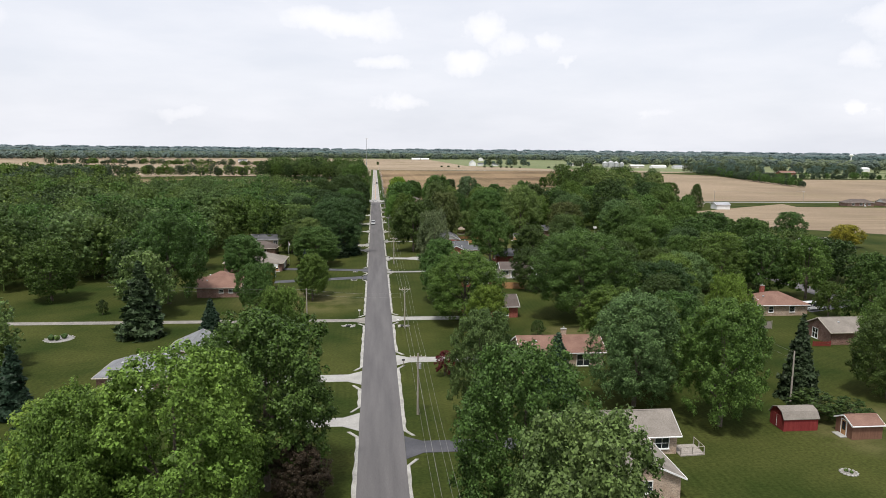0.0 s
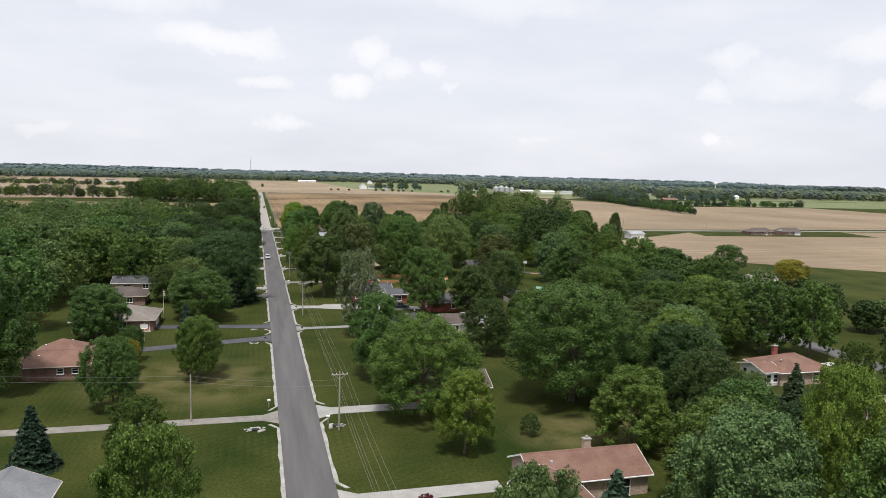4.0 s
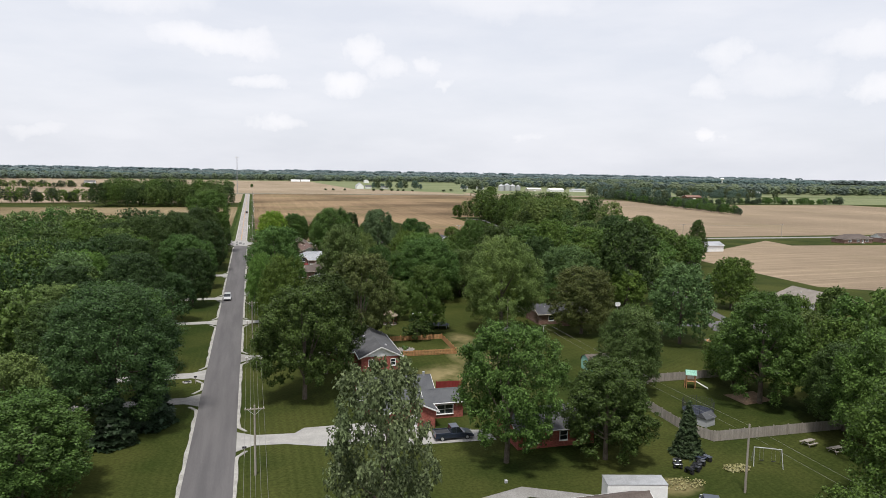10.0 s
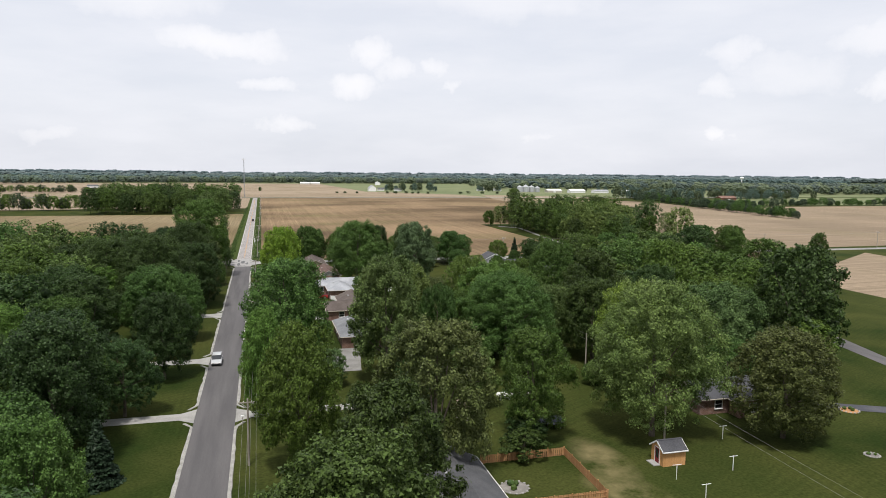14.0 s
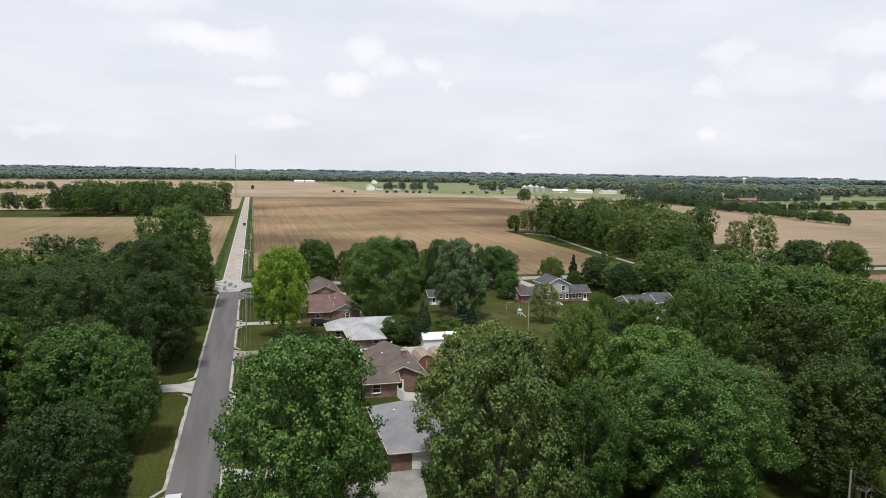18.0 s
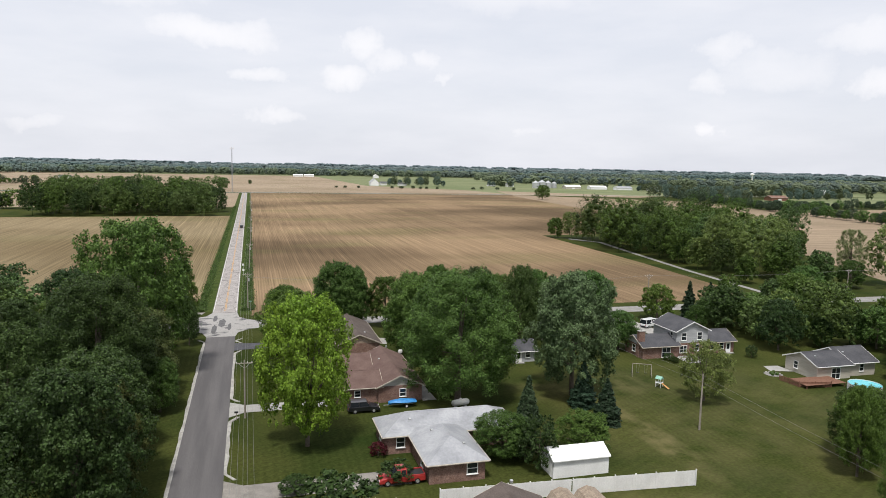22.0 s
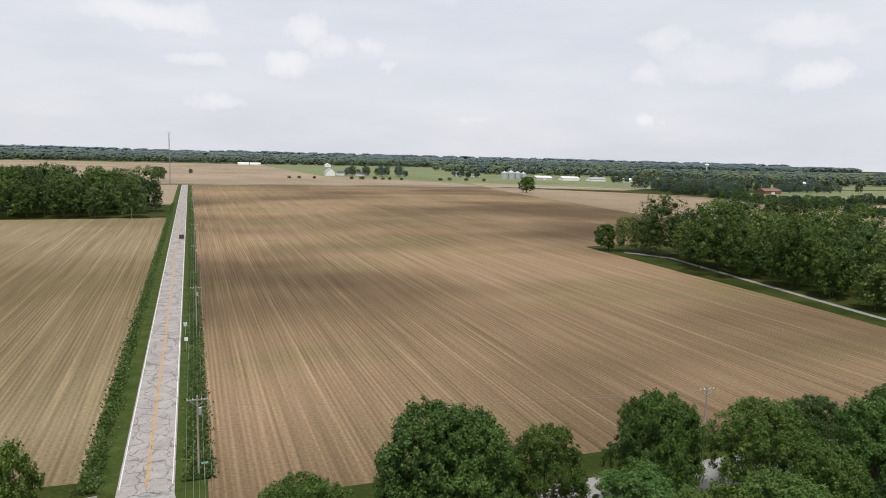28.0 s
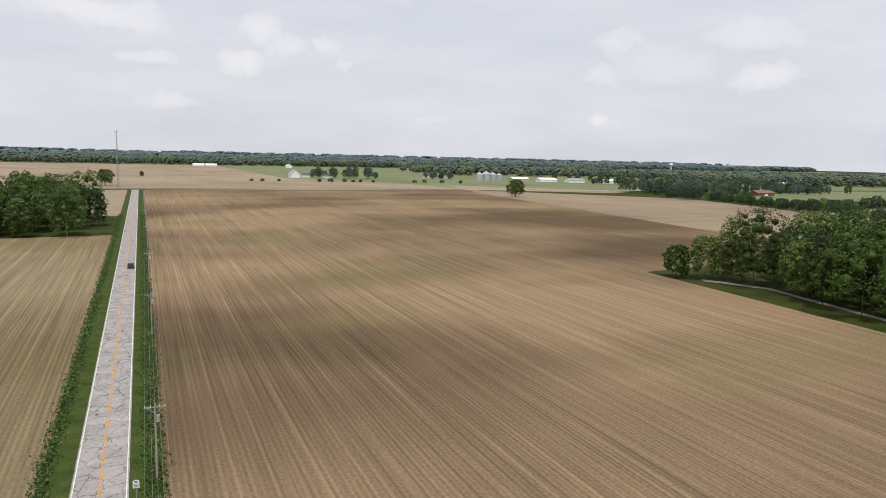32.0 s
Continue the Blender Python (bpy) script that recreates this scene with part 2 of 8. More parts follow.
def mown(name):
    """Mowing stripes: faint bands a mower's width apart, bent a little, over the lawn's patches."""
    nt = MATS[name].node_tree
    p = nt.nodes["Principled BSDF"]
    col = p.inputs["Base Color"].links[0].from_socket
    geo = nt.nodes.new("ShaderNodeNewGeometry")
    for ang, period, depth, where in ((0.0, 2.2, 0.07, 0.035), (62.0, 2.6, 0.06, 0.05)):
        mp = nt.nodes.new("ShaderNodeMapping")
        mp.inputs["Rotation"].default_value = (0, 0, radians(ang))
        link(nt, geo.outputs["Position"], mp.inputs[0])
        w = node(nt, "ShaderNodeTexWave", Scale=2 * math.pi / period / 20 * 2, Distortion=1.2, Detail=2.0)
        w.inputs["Detail Scale"].default_value = 0.4
        link(nt, mp.outputs[0], w.inputs["Vector"])
        n = node(nt, "ShaderNodeTexNoise", Scale=where, Detail=1.0)
        link(nt, geo.outputs["Position"], n.inputs["Vector"])
        k = nt.nodes.new("ShaderNodeMapRange")
        k.inputs[1].default_value, k.inputs[2].default_value = 0.45, 0.6
        link(nt, n.outputs["Fac"], k.inputs[0])
        r = nt.nodes.new("ShaderNodeMapRange")
        r.inputs[3].default_value, r.inputs[4].default_value = 1 - depth, 1 + depth
        link(nt, w.outputs["Fac"], r.inputs[0])
        mm = node(nt, "ShaderNodeMix", blend="MULTIPLY")
        link(nt, k.outputs[0], mm.inputs[0])
        link(nt, col, mm.inputs[6])
        link(nt, r.outputs[0], mm.inputs[7])
        col = mm.outputs[2]
    # worn straw-coloured places: centre, half axes, strength
    sep = nt.nodes.new("ShaderNodeSeparateXYZ")
    wob = node(nt, "ShaderNodeTexNoise", Scale=0.16, Detail=5.0, Roughness=0.6)
    link(nt, geo.outputs["Position"], wob.inputs["Vector"])
    link(nt, geo.outputs["Position"], sep.inputs[0])

    def calc(op, a, b, clamp=False):
        n = node(nt, "ShaderNodeMath", operation=op)
        n.use_clamp = clamp
        for i, v in enumerate((a, b)):
            if isinstance(v, (int, float)):
                n.inputs[i].default_value = v
            else:
                link(nt, v, n.inputs[i])
        return n.outputs[0]

    total = None
    for x, y, rx, ry, k in ((40, 250, 7.5, 9, 1.0), (47, 262, 5, 11, 0.9), (52, 250, 6, 6, 0.7), (49, 275, 3.5, 8, 0.8), (60, 402, 3, 16, 0.5), (62, 425, 16, 9, 0.3), (78, 406, 34, 34, 0.16), (48, 380, 14, 10, 0.35), (-18, 165, 18, 15, 0.36),
                            (40, 130, 12, 8, 0.4), (52, 203, 4, 2.5, 0.9), (66, 82, 12, 10, 0.35)):
        u = calc("DIVIDE", calc("SUBTRACT", sep.outputs[0], x), rx)
        v = calc("DIVIDE", calc("SUBTRACT", sep.outputs[1], y), ry)
        d = calc("ADD", calc("MULTIPLY", u, u), calc("MULTIPLY", v, v))
        blob = calc("MULTIPLY", calc("SUBTRACT", 1.15, d, True), k)
        total = blob if total is None else calc("MAXIMUM", total, blob)
    worn = calc("MULTIPLY", total, calc("MULTIPLY", calc("SUBTRACT", wob.outputs["Fac"], 0.36), 4.0, True))
    mx = node(nt, "ShaderNodeMix", blend="MIX")
    mx.inputs[7].default_value = (0.24, 0.195, 0.10, 1)
    link(nt, calc("MULTIPLY", worn, 0.85), mx.inputs[0])
    link(nt, col, mx.inputs[6])
    link(nt, mx.outputs[2], p.inputs["Base Color"])


mown("lawn")
mat("verge", (0.029, 0.050, 0.011), (0.057, 0.073, 0.019), scale=0.3, fine=5.0, rough=1.0, spec=0.05, fine_amount=0.4)
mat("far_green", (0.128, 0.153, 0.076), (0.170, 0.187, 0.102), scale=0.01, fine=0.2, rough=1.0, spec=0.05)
mat("asphalt", (0.085, 0.081, 0.083), (0.119, 0.113, 0.114), scale=0.16, fine=9, stretch=(3.5, 0.25, 1), rough=0.85, fine_amount=0.12)
mat("asphalt_dark", (0.055, 0.056, 0.065), (0.085, 0.085, 0.095), scale=0.3, fine=12, rough=0.8)
mat("concrete", (0.272, 0.266, 0.253), (0.337, 0.330, 0.311), scale=0.5, fine=9, rough=0.9, fine_amount=0.15)
mat("concrete_old", (0.190, 0.184, 0.173), (0.254, 0.248, 0.237), scale=0.4, fine=6, rough=0.95, fine_amount=0.2)
mat("junction", (0.085, 0.084, 0.090), (0.30, 0.292, 0.28), scale=0.33, fine=5, spread=(0.36, 0.47), rough=0.95, fine_amount=0.18)
mat("gravel", (0.180, 0.170, 0.154), (0.250, 0.233, 0.212), scale=0.7, fine=16, rough=1.0, fine_amount=0.35, bump=0.4)
mat("white_line", (0.62, 0.62, 0.60), (0.50, 0.50, 0.48), scale=1.2, fine=10)
mat("yellow_line", (0.50, 0.27, 0.06), (0.38, 0.22, 0.07), scale=1.0, fine=10)
mat("wood_pole", (0.24, 0.21, 0.18), (0.33, 0.30, 0.26), scale=1.5, fine=20, stretch=(3, 3, 0.3))
mat("wire", (0.20, 0.20, 0.20), (0.26, 0.25, 0.22), rough=0.6)
mat("metal_grey", (0.45, 0.46, 0.47), (0.55, 0.56, 0.57), rough=0.45, metal=0.6)
mat("roof_grey", (0.069, 0.071, 0.076), (0.096, 0.096, 0.102), scale=0.5, fine=7, stretch=(1, 1, 1), fine_amount=0.22)
mat("roof_ash", (0.150, 0.155, 0.165), (0.205, 0.210, 0.220), scale=0.4, fine=7, fine_amount=0.2)
mat("roof_charcoal", (0.038, 0.041, 0.040), (0.060, 0.063, 0.061), scale=0.5, fine=7, fine_amount=0.25)
mat("bare_earth", (0.17, 0.115, 0.075), (0.24, 0.17, 0.115), scale=0.6, fine=8, fine_amount=0.3, rough=1.0)
mat("flower_yellow", (0.20, 0.185, 0.07), (0.30, 0.28, 0.15), scale=1.5, fine=14, fine_amount=0.4)
mat("net_black", (0.03, 0.03, 0.035), (0.05, 0.05, 0.055), rough=0.9)
mat("roof_slate", (0.073, 0.076, 0.083), (0.098, 0.102, 0.108), scale=0.4, fine=7, fine_amount=0.15)
mat("roof_brown", (0.083, 0.067, 0.059), (0.116, 0.095, 0.085), scale=0.5, fine=7, fine_amount=0.22)
mat("roof_rust", (0.155, 0.088, 0.067), (0.204, 0.120, 0.092), scale=0.5, fine=7, fine_amount=0.22)
mat("roof_maroon", (0.106, 0.067, 0.058), (0.137, 0.092, 0.079), scale=0.5, fine=7, fine_amount=0.18)
mat("roof_dark", (0.052, 0.053, 0.060), (0.076, 0.077, 0.084), scale=0.5, fine=7, fine_amount=0.2)
mat("roof_shake", (0.204, 0.162, 0.123), (0.281, 0.230, 0.178), scale=1.2, fine=6, fine_amount=0.3)
mat("brown_wood", (0.15, 0.075, 0.05), (0.20, 0.105, 0.07), scale=0.8, fine=8, stretch=(5, 5, 0.5))
mat("roof_tan", (0.170, 0.152, 0.132), (0.225, 0.202, 0.178), scale=0.5, fine=7, fine_amount=0.22)
mat("roof_silver", (0.243, 0.252, 0.270), (0.342, 0.351, 0.369), scale=0.35, fine=3, rough=0.5, fine_amount=0.10)
mat("white_paint", (0.721, 0.721, 0.711), (0.804, 0.804, 0.793), scale=0.6, fine=6, rough=0.6, fine_amount=0.06)
mat("tan_board", (0.42, 0.37, 0.31), (0.52, 0.47, 0.40), scale=0.5, fine=4, stretch=(6, 6, 0.4), fine_amount=0.2)
mat("beige_siding", (0.42, 0.39, 0.33), (0.50, 0.47, 0.41), scale=0.5, fine=6, stretch=(1, 1, 8), fine_amount=0.12)
mat("grey_siding", (0.34, 0.35, 0.36), (0.42, 0.43, 0.44), scale=0.5, fine=6, stretch=(1, 1, 8), fine_amount=0.12)
mat("red_wood", (0.168, 0.021, 0.021), (0.210, 0.033, 0.030), scale=0.8, fine=6, stretch=(6, 6, 0.5), fine_amount=0.2)
mat("cedar", (0.33, 0.17, 0.075), (0.44, 0.25, 0.12), scale=0.8, fine=8, stretch=(5, 5, 0.5))
mat("shed_orange", (0.50, 0.26, 0.10), (0.60, 0.33, 0.14), scale=0.8, fine=8, stretch=(5, 5, 0.5))
mat("grey_wood", (0.24, 0.215, 0.19), (0.34, 0.31, 0.28), scale=0.6, fine=8, stretch=(5, 5, 0.4), fine_amount=0.25)
mat("black_plastic", (0.02, 0.02, 0.022), (0.03, 0.03, 0.034), rough=0.5)
mat("rubber", (0.018, 0.018, 0.018), rough=0.8)
mat("copper_green", (0.22, 0.42, 0.34), (0.28, 0.50, 0.41), scale=0.8, fine=6)
mat("mesh_blue", (0.016, 0.020, 0.034), (0.026, 0.032, 0.05), rough=0.6)
mat("tarp_blue", (0.03, 0.18, 0.46), (0.05, 0.26, 0.58), rough=0.5, scale=2)
mat("pool_blue", (0.10, 0.45, 0.52), (0.14, 0.55, 0.60), rough=0.2)


def plain(name, c, rough=0.3, metal=0.0, coat=0.0):
    m = bpy.data.materials.new(name)
    m.use_nodes = True
    p = m.node_tree.nodes["Principled BSDF"]
    p.inputs["Base Color"].default_value = (*c, 1)
    p.inputs["Roughness"].default_value = rough
    p.inputs["Metallic"].default_value = metal
    p.inputs["Coat Weight"].default_value = coat
    MATS[name] = m
    return m


for _n, _c in (("paint_black", (0.012, 0.013, 0.016)), ("paint_white", (0.72, 0.73, 0.74)), ("paint_red", (0.36, 0.03, 0.03)), ("paint_navy", (0.022, 0.030, 0.052)),
               ("paint_maroon", (0.14, 0.015, 0.03)), ("paint_silver", (0.45, 0.46, 0.47))):
    plain(_n, _c, 0.3, 0.0, 0.6)
plain("glass_dark", (0.02, 0.025, 0.03), 0.08, 0.0, 0.3)
plain("lamp_white", (0.7, 0.7, 0.7), 0.2)


def brick_mat(name, a, b, mortar):
    m = mat(name, a, b, scale=0.9, fine=6, fine_amount=0.2)
    nt = m.node_tree
    p = nt.nodes["Principled BSDF"]
    src = p.inputs["Base Color"].links[0].from_socket
    geo = nt.nodes.new("ShaderNodeNewGeometry")
    sep = nt.nodes.new("ShaderNodeSeparateXYZ")
    link(nt, geo.outputs["Position"], sep.inputs[0])
    add = node(nt, "ShaderNodeMath", operation="ADD")
    link(nt, sep.outputs[0], add.inputs[0])
    link(nt, sep.outputs[1], add.inputs[1])
    comb = nt.nodes.new("ShaderNodeCombineXYZ")
    link(nt, add.outputs[0], comb.inputs[0])
    link(nt, sep.outputs[2], comb.inputs[1])
    br = nt.nodes.new("ShaderNodeTexBrick")
    br.inputs["Scale"].default_value = 1.0
    br.inputs["Brick Width"].default_value, br.inputs["Row Height"].default_value = 0.215, 0.075
    br.inputs["Mortar Size"].default_value = 0.008
    br.inputs["Color1"].default_value, br.inputs["Color2"].default_value = (1, 1, 1, 1), (0.55, 0.55, 0.58, 1)
    br.inputs["Mortar"].default_value = (*mortar, 1)
    link(nt, comb.outputs[0], br.inputs["Vector"])
    mx = node(nt, "ShaderNodeMix", blend="MULTIPLY")
    mx.inputs[0].default_value = 1
    link(nt, src, mx.inputs[6])
    link(nt, br.outputs["Color"], mx.inputs[7])
    link(nt, mx.outputs[2], p.inputs["Base Color"])


brick_mat("brick_red", (0.265, 0.066, 0.050), (0.328, 0.099, 0.073), (1.3, 1.8, 1.9))
brick_mat("brick_brown", (0.184, 0.100, 0.076), (0.256, 0.152, 0.120), (1.5, 1.8, 1.9))
brick_mat("brick_tan", (0.40, 0.29, 0.21), (0.48, 0.37, 0.28), (1.2, 1.3, 1.4))


def soil(name, dark, light, ang, veg):
    """Planted field: furrow rows along one direction, broad patches of soil tone and painted cloud shade, a green tinge
    where seedlings stand.
    """
    m = bpy.data.materials.new(name)
    m.use_nodes = True
    nt = m.node_tree
    p = nt.nodes["Principled BSDF"]
    p.inputs["Roughness"].default_value = 1.0
    p.inputs["Specular IOR Level"].default_value = 0.05
    geo = nt.nodes.new("ShaderNodeNewGeometry")
    mp = nt.nodes.new("ShaderNodeMapping")
    mp.inputs["Rotation"].default_value = (0, 0, radians(ang))
    link(nt, geo.outputs["Position"], mp.inputs[0])

    def noisy(scale, detail, stretch, rough=0.55):
        k = nt.nodes.new("ShaderNodeMapping")
        k.inputs["Scale"].default_value = stretch
        link(nt, mp.outputs[0], k.inputs[0])
        n = node(nt, "ShaderNodeTexNoise", Scale=scale, Detail=detail, Roughness=rough)
        link(nt, k.outputs[0], n.inputs["Vector"])
        return n.outputs["Fac"]

    # cloud shadow is painted here together with the soil's own light and dark
    patch = noisy(0.009, 3, (0.7, 1.0, 1), 0.45)
    ramp = nt.nodes.new("ShaderNodeValToRGB")
    ramp.color_ramp.elements[0].position, ramp.color_ramp.elements[1].position = 0.36, 0.60
    ramp.color_ramp.elements[0].color, ramp.color_ramp.elements[1].color = (*dark, 1), (*light, 1)
    link(nt, patch, ramp.inputs[0])
    green = noisy(0.008, 4, (1, 2.5, 1))
    gr = nt.nodes.new("ShaderNodeValToRGB")
    gr.color_ramp.elements[0].position, gr.color_ramp.elements[1].position = 0.52, 0.68
    link(nt, green, gr.inputs[0])
    gm = node(nt, "ShaderNodeMath", operation="MULTIPLY")
    gm.inputs[1].default_value = veg
    link(nt, gr.outputs[0], gm.inputs[0])
    mixg = node(nt, "ShaderNodeMix", blend="MIX")
    mixg.inputs[7].default_value = (0.125, 0.118, 0.050, 1)
    link(nt, gm.outputs[0], mixg.inputs[0])
    link(nt, ramp.outputs[0], mixg.inputs[6])
    col = mixg.outputs[2]
    for scale, stretch, lo, hi in ((0.45, (1, 0.004, 1), 0.90, 1.10), (1.6, (1, 0.012, 1), 0.78, 1.22), (0.10, (1, 0.006, 1), 0.95, 1.05), (2.2, (1, 1, 1), 0.82, 1.18)):
        v = noisy(scale, 2, stretch)
        mr = nt.nodes.new("ShaderNodeMapRange")
        mr.inputs[1].default_value, mr.inputs[2].default_value = 0.3, 0.7
        mr.inputs[3].default_value, mr.inputs[4].default_value = lo, hi
        link(nt, v, mr.inputs[0])
        mm = node(nt, "ShaderNodeMix", blend="MULTIPLY")
        mm.inputs[0].default_value = 1
        link(nt, col, mm.inputs[6])
        link(nt, mr.outputs[0], mm.inputs[7])
        col = mm.outputs[2]
    for period, lo_in, lo, hi, wob in ((0.76, 0.2, 0.90, 1.09, 0.25), (9.2, 0.975, 1.0, 1.18, 0.12)):
        w = node(nt, "ShaderNodeTexWave", Scale=math.pi / 10 / period, Distortion=wob, Detail=1.0)
        link(nt, mp.outputs[0], w.inputs["Vector"])
        mr = nt.nodes.new("ShaderNodeMapRange")
        mr.inputs[1].default_value, mr.inputs[3].default_value, mr.inputs[4].default_value = lo_in, lo, hi
        link(nt, w.outputs["Fac"], mr.inputs[0])
        mm = node(nt, "ShaderNodeMix", blend="MULTIPLY")
        mm.inputs[0].default_value = 1
        link(nt, col, mm.inputs[6])
        link(nt, mr.outputs[0], mm.inputs[7])
        col = mm.outputs[2]
    link(nt, col, p.inputs["Base Color"])
    MATS[name] = m


soil("soil_tan", (0.094, 0.066, 0.039), (0.230, 0.162, 0.098), 0.0, 0.5)
soil("soil_stubble", (0.136, 0.103, 0.057), (0.206, 0.163, 0.098), 0.0, 0.3)
soil("soil_pink", (0.194, 0.151, 0.106), (0.257, 0.200, 0.140), 85.0, 0.15)
soil("soil_far", (0.230, 0.180, 0.126), (0.278, 0.222, 0.160), 70.0, 0.3)


def cracked(name):
    """Old concrete carriageway with joints every few metres and tar-dark cracks."""
    m = mat(name, (0.252, 0.234, 0.223), (0.335, 0.313, 0.300), scale=0.35, fine=7, rough=0.95, fine_amount=0.15)
    nt = m.node_tree
    p = nt.nodes["Principled BSDF"]
    col = p.inputs["Base Color"].links[0].from_socket
    geo = nt.nodes.new("ShaderNodeNewGeometry")
    wob = node(nt, "ShaderNodeTexNoise", Scale=0.8, Detail=4.0)
    link(nt, geo.outputs["Position"], wob.inputs["Vector"])
    warp = node(nt, "ShaderNodeMix", blend="LINEAR_LIGHT")
    warp.inputs[0].default_value = 0.9
    link(nt, geo.outputs["Position"], warp.inputs[6])
    link(nt, wob.outputs["Color"], warp.inputs[7])
    for scale, width, stretch, deep in ((0.42, 0.030, (1, 0.7, 0), 0.50), (0.95, 0.020, (1.3, 0.8, 0), 0.62)):
        k = nt.nodes.new("ShaderNodeMapping")
        k.inputs["Scale"].default_value = stretch
        link(nt, warp.outputs[2], k.inputs[0])
        v = nt.nodes.new("ShaderNodeTexVoronoi")
        v.feature = "DISTANCE_TO_EDGE"
        v.inputs["Scale"].default_value = scale
        link(nt, k.outputs[0], v.inputs["Vector"])
        mr = nt.nodes.new("ShaderNodeMapRange")
        mr.inputs[1].default_value, mr.inputs[2].default_value = width * 0.4, width
        mr.inputs[3].default_value, mr.inputs[4].default_value = deep, 1.0
        link(nt, v.outputs["Distance"], mr.inputs[0])
        mm = node(nt, "ShaderNodeMix", blend="MULTIPLY")
        mm.inputs[0].default_value = 1
        link(nt, col, mm.inputs[6])
        link(nt, mr.outputs[0], mm.inputs[7])
        col = mm.outputs[2]
    link(nt, col, p.inputs["Base Color"])


cracked("road_concrete")

# ---- mesh helpers ----


def mesh(name, verts, faces, mats):
    me = bpy.data.meshes.new(name)
    me.from_pydata([tuple(v) for v in verts], [], faces)
    for m in mats if isinstance(mats, (list, tuple)) else [mats]:
        me.materials.append(MATS[m])
    me.update()
    return me


def part(name, bm, material, parent, label=""):
    """Links a bmesh (or a mesh) as one object under parent."""
    if isinstance(bm, bpy.types.Mesh):
        me = bm
    else:
        bmesh.ops.recalc_face_normals(bm, faces=bm.faces)
        me = bpy.data.meshes.new(name)
        bm.to_mesh(me)
        bm.free()
        me.materials.append(MATS[material])
    ob = new(name, me)
    ob.parent = parent
    if label:
        tagged(ob, label)
    return ob


def box(bm, x0, x1, y0, y1, z0, z1, bevel=0.0):
    vs = [bm.verts.new((x, y, z)) for z in (z0, z1) for x, y in ((x0, y0), (x1, y0), (x1, y1), (x0, y1))]
    fs = [bm.faces.new([vs[i] for i in f]) for f in ((3, 2, 1, 0), (4, 5, 6, 7), (0, 1, 5, 4), (1, 2, 6, 5), (2, 3, 7, 6), (3, 0, 4, 7))]
    if bevel:
        es = list({e for f in fs for e in f.edges})
        bmesh.ops.bevel(bm, geom=es, offset=bevel, segments=1, affect="EDGES", profile=0.5)
    return bm


def boxed(*a, bevel=0.0):
    return box(bmesh.new(), *a, bevel=bevel)


def tube(bm, p0, p1, r0, r1=None, n=8, caps=True):
    p0, p1 = Vector(p0), Vector(p1)
    r1 = r0 if r1 is None else r1
    d = (p1 - p0).normalized()
    a = d.orthogonal().normalized()
    b = d.cross(a)
    rings = []
    for p, r in ((p0, r0), (p1, r1)):
        rings.append([bm.verts.new(p + r * (math.cos(2 * math.pi * i / n) * a + math.sin(2 * math.pi * i / n) * b)) for i in range(n)])
    for i in range(n):
        bm.faces.new((rings[0][i], rings[0][(i + 1) % n], rings[1][(i + 1) % n], rings[1][i]))
    if caps:
        bm.faces.new(rings[0][::-1])
        bm.faces.new(rings[1])
    return bm


def tubed(*a, **k):
    return tube(bmesh.new(), *a, **k)


def empty(name, m, label, category, group=""):
    ob = new(name)
    ob.matrix_world = m
    ob.empty_display_size = 0.5
    return tagged(ob, label, category, group)


def sheet(name, corners, z, material, label, category, kind="structure", cuts=0, thick=0.0):
    """A flat slab of ground cover from its corners, counter-clockwise."""
    bm = bmesh.new()
    f = bm.faces.new([bm.verts.new((x, y, z)) for x, y in corners])
    if thick:
        r = bmesh.ops.extrude_face_region(bm, geom=[f])
        for v in r["geom"]:
            if isinstance(v, bmesh.types.BMVert):
                v.co.z -= thick
    bmesh.ops.recalc_face_normals(bm, faces=bm.faces)
    me = bpy.data.meshes.new(name)
    bm.to_mesh(me)
    bm.free()
    me.materials.append(MATS[material])
    return tagged(new(name, me), label, category, kind=kind)


# ---- ground, fields and roads ----
def build_ground():
    bm = bmesh.new()
    xs = [-4800, -1500, -400, -100, 0, 100, 400, 1500, 4800]
    ys = [-600, -100, 100, 300, 500, 800, 1500, 2500, 4950]
    g = [[bm.verts.new((x, y, 0)) for x in xs] for y in ys]
    for j in range(len(ys) - 1):
        for i in range(len(xs) - 1):
            bm.faces.new((g[j][i], g[j][i + 1], g[j + 1][i + 1], g[j + 1][i]))
    me = bpy.data.meshes.new("ground")
    bm.to_mesh(me)
    bm.free()
    me.materials.append(MATS["lawn"])
    tagged(new("ground", me), "mown green lawns and grassland with dry patches", "lawn", kind="structure")


build_ground()
FIELD = "planted brown field with fine furrow rows"
sheet("field_main", [(6.0, 491), (150, 489), (156, 560), (160, 668), (300, 690), (292, 790), (330, 1140), (345, 1190), (6.2, 1176)], 0.02, "soil_tan", FIELD, "field")
sheet("field_west", [(-95, 503), (-6.0, 500), (-6.0, 812), (-60, 806), (-130, 800), (-260, 800), (-260, 520)], 0.02, "soil_stubble", "pale stubble field with straight rows", "field")
sheet("field_west_far", [(-420, 812), (-140, 905), (-6, 905), (-6, 1176), (-520, 1150), (-700, 900)], 0.02, "soil_far", "pale dry field behind a woodlot", "field")
sheet("field_northwest", [(-1400, 1195), (-40, 1202), (350, 1206), (330, 1330), (200, 1500), (180, 2350), (-1400, 2280)], 0.02, "soil_far", "wide tan field beyond the crossing road", "field")
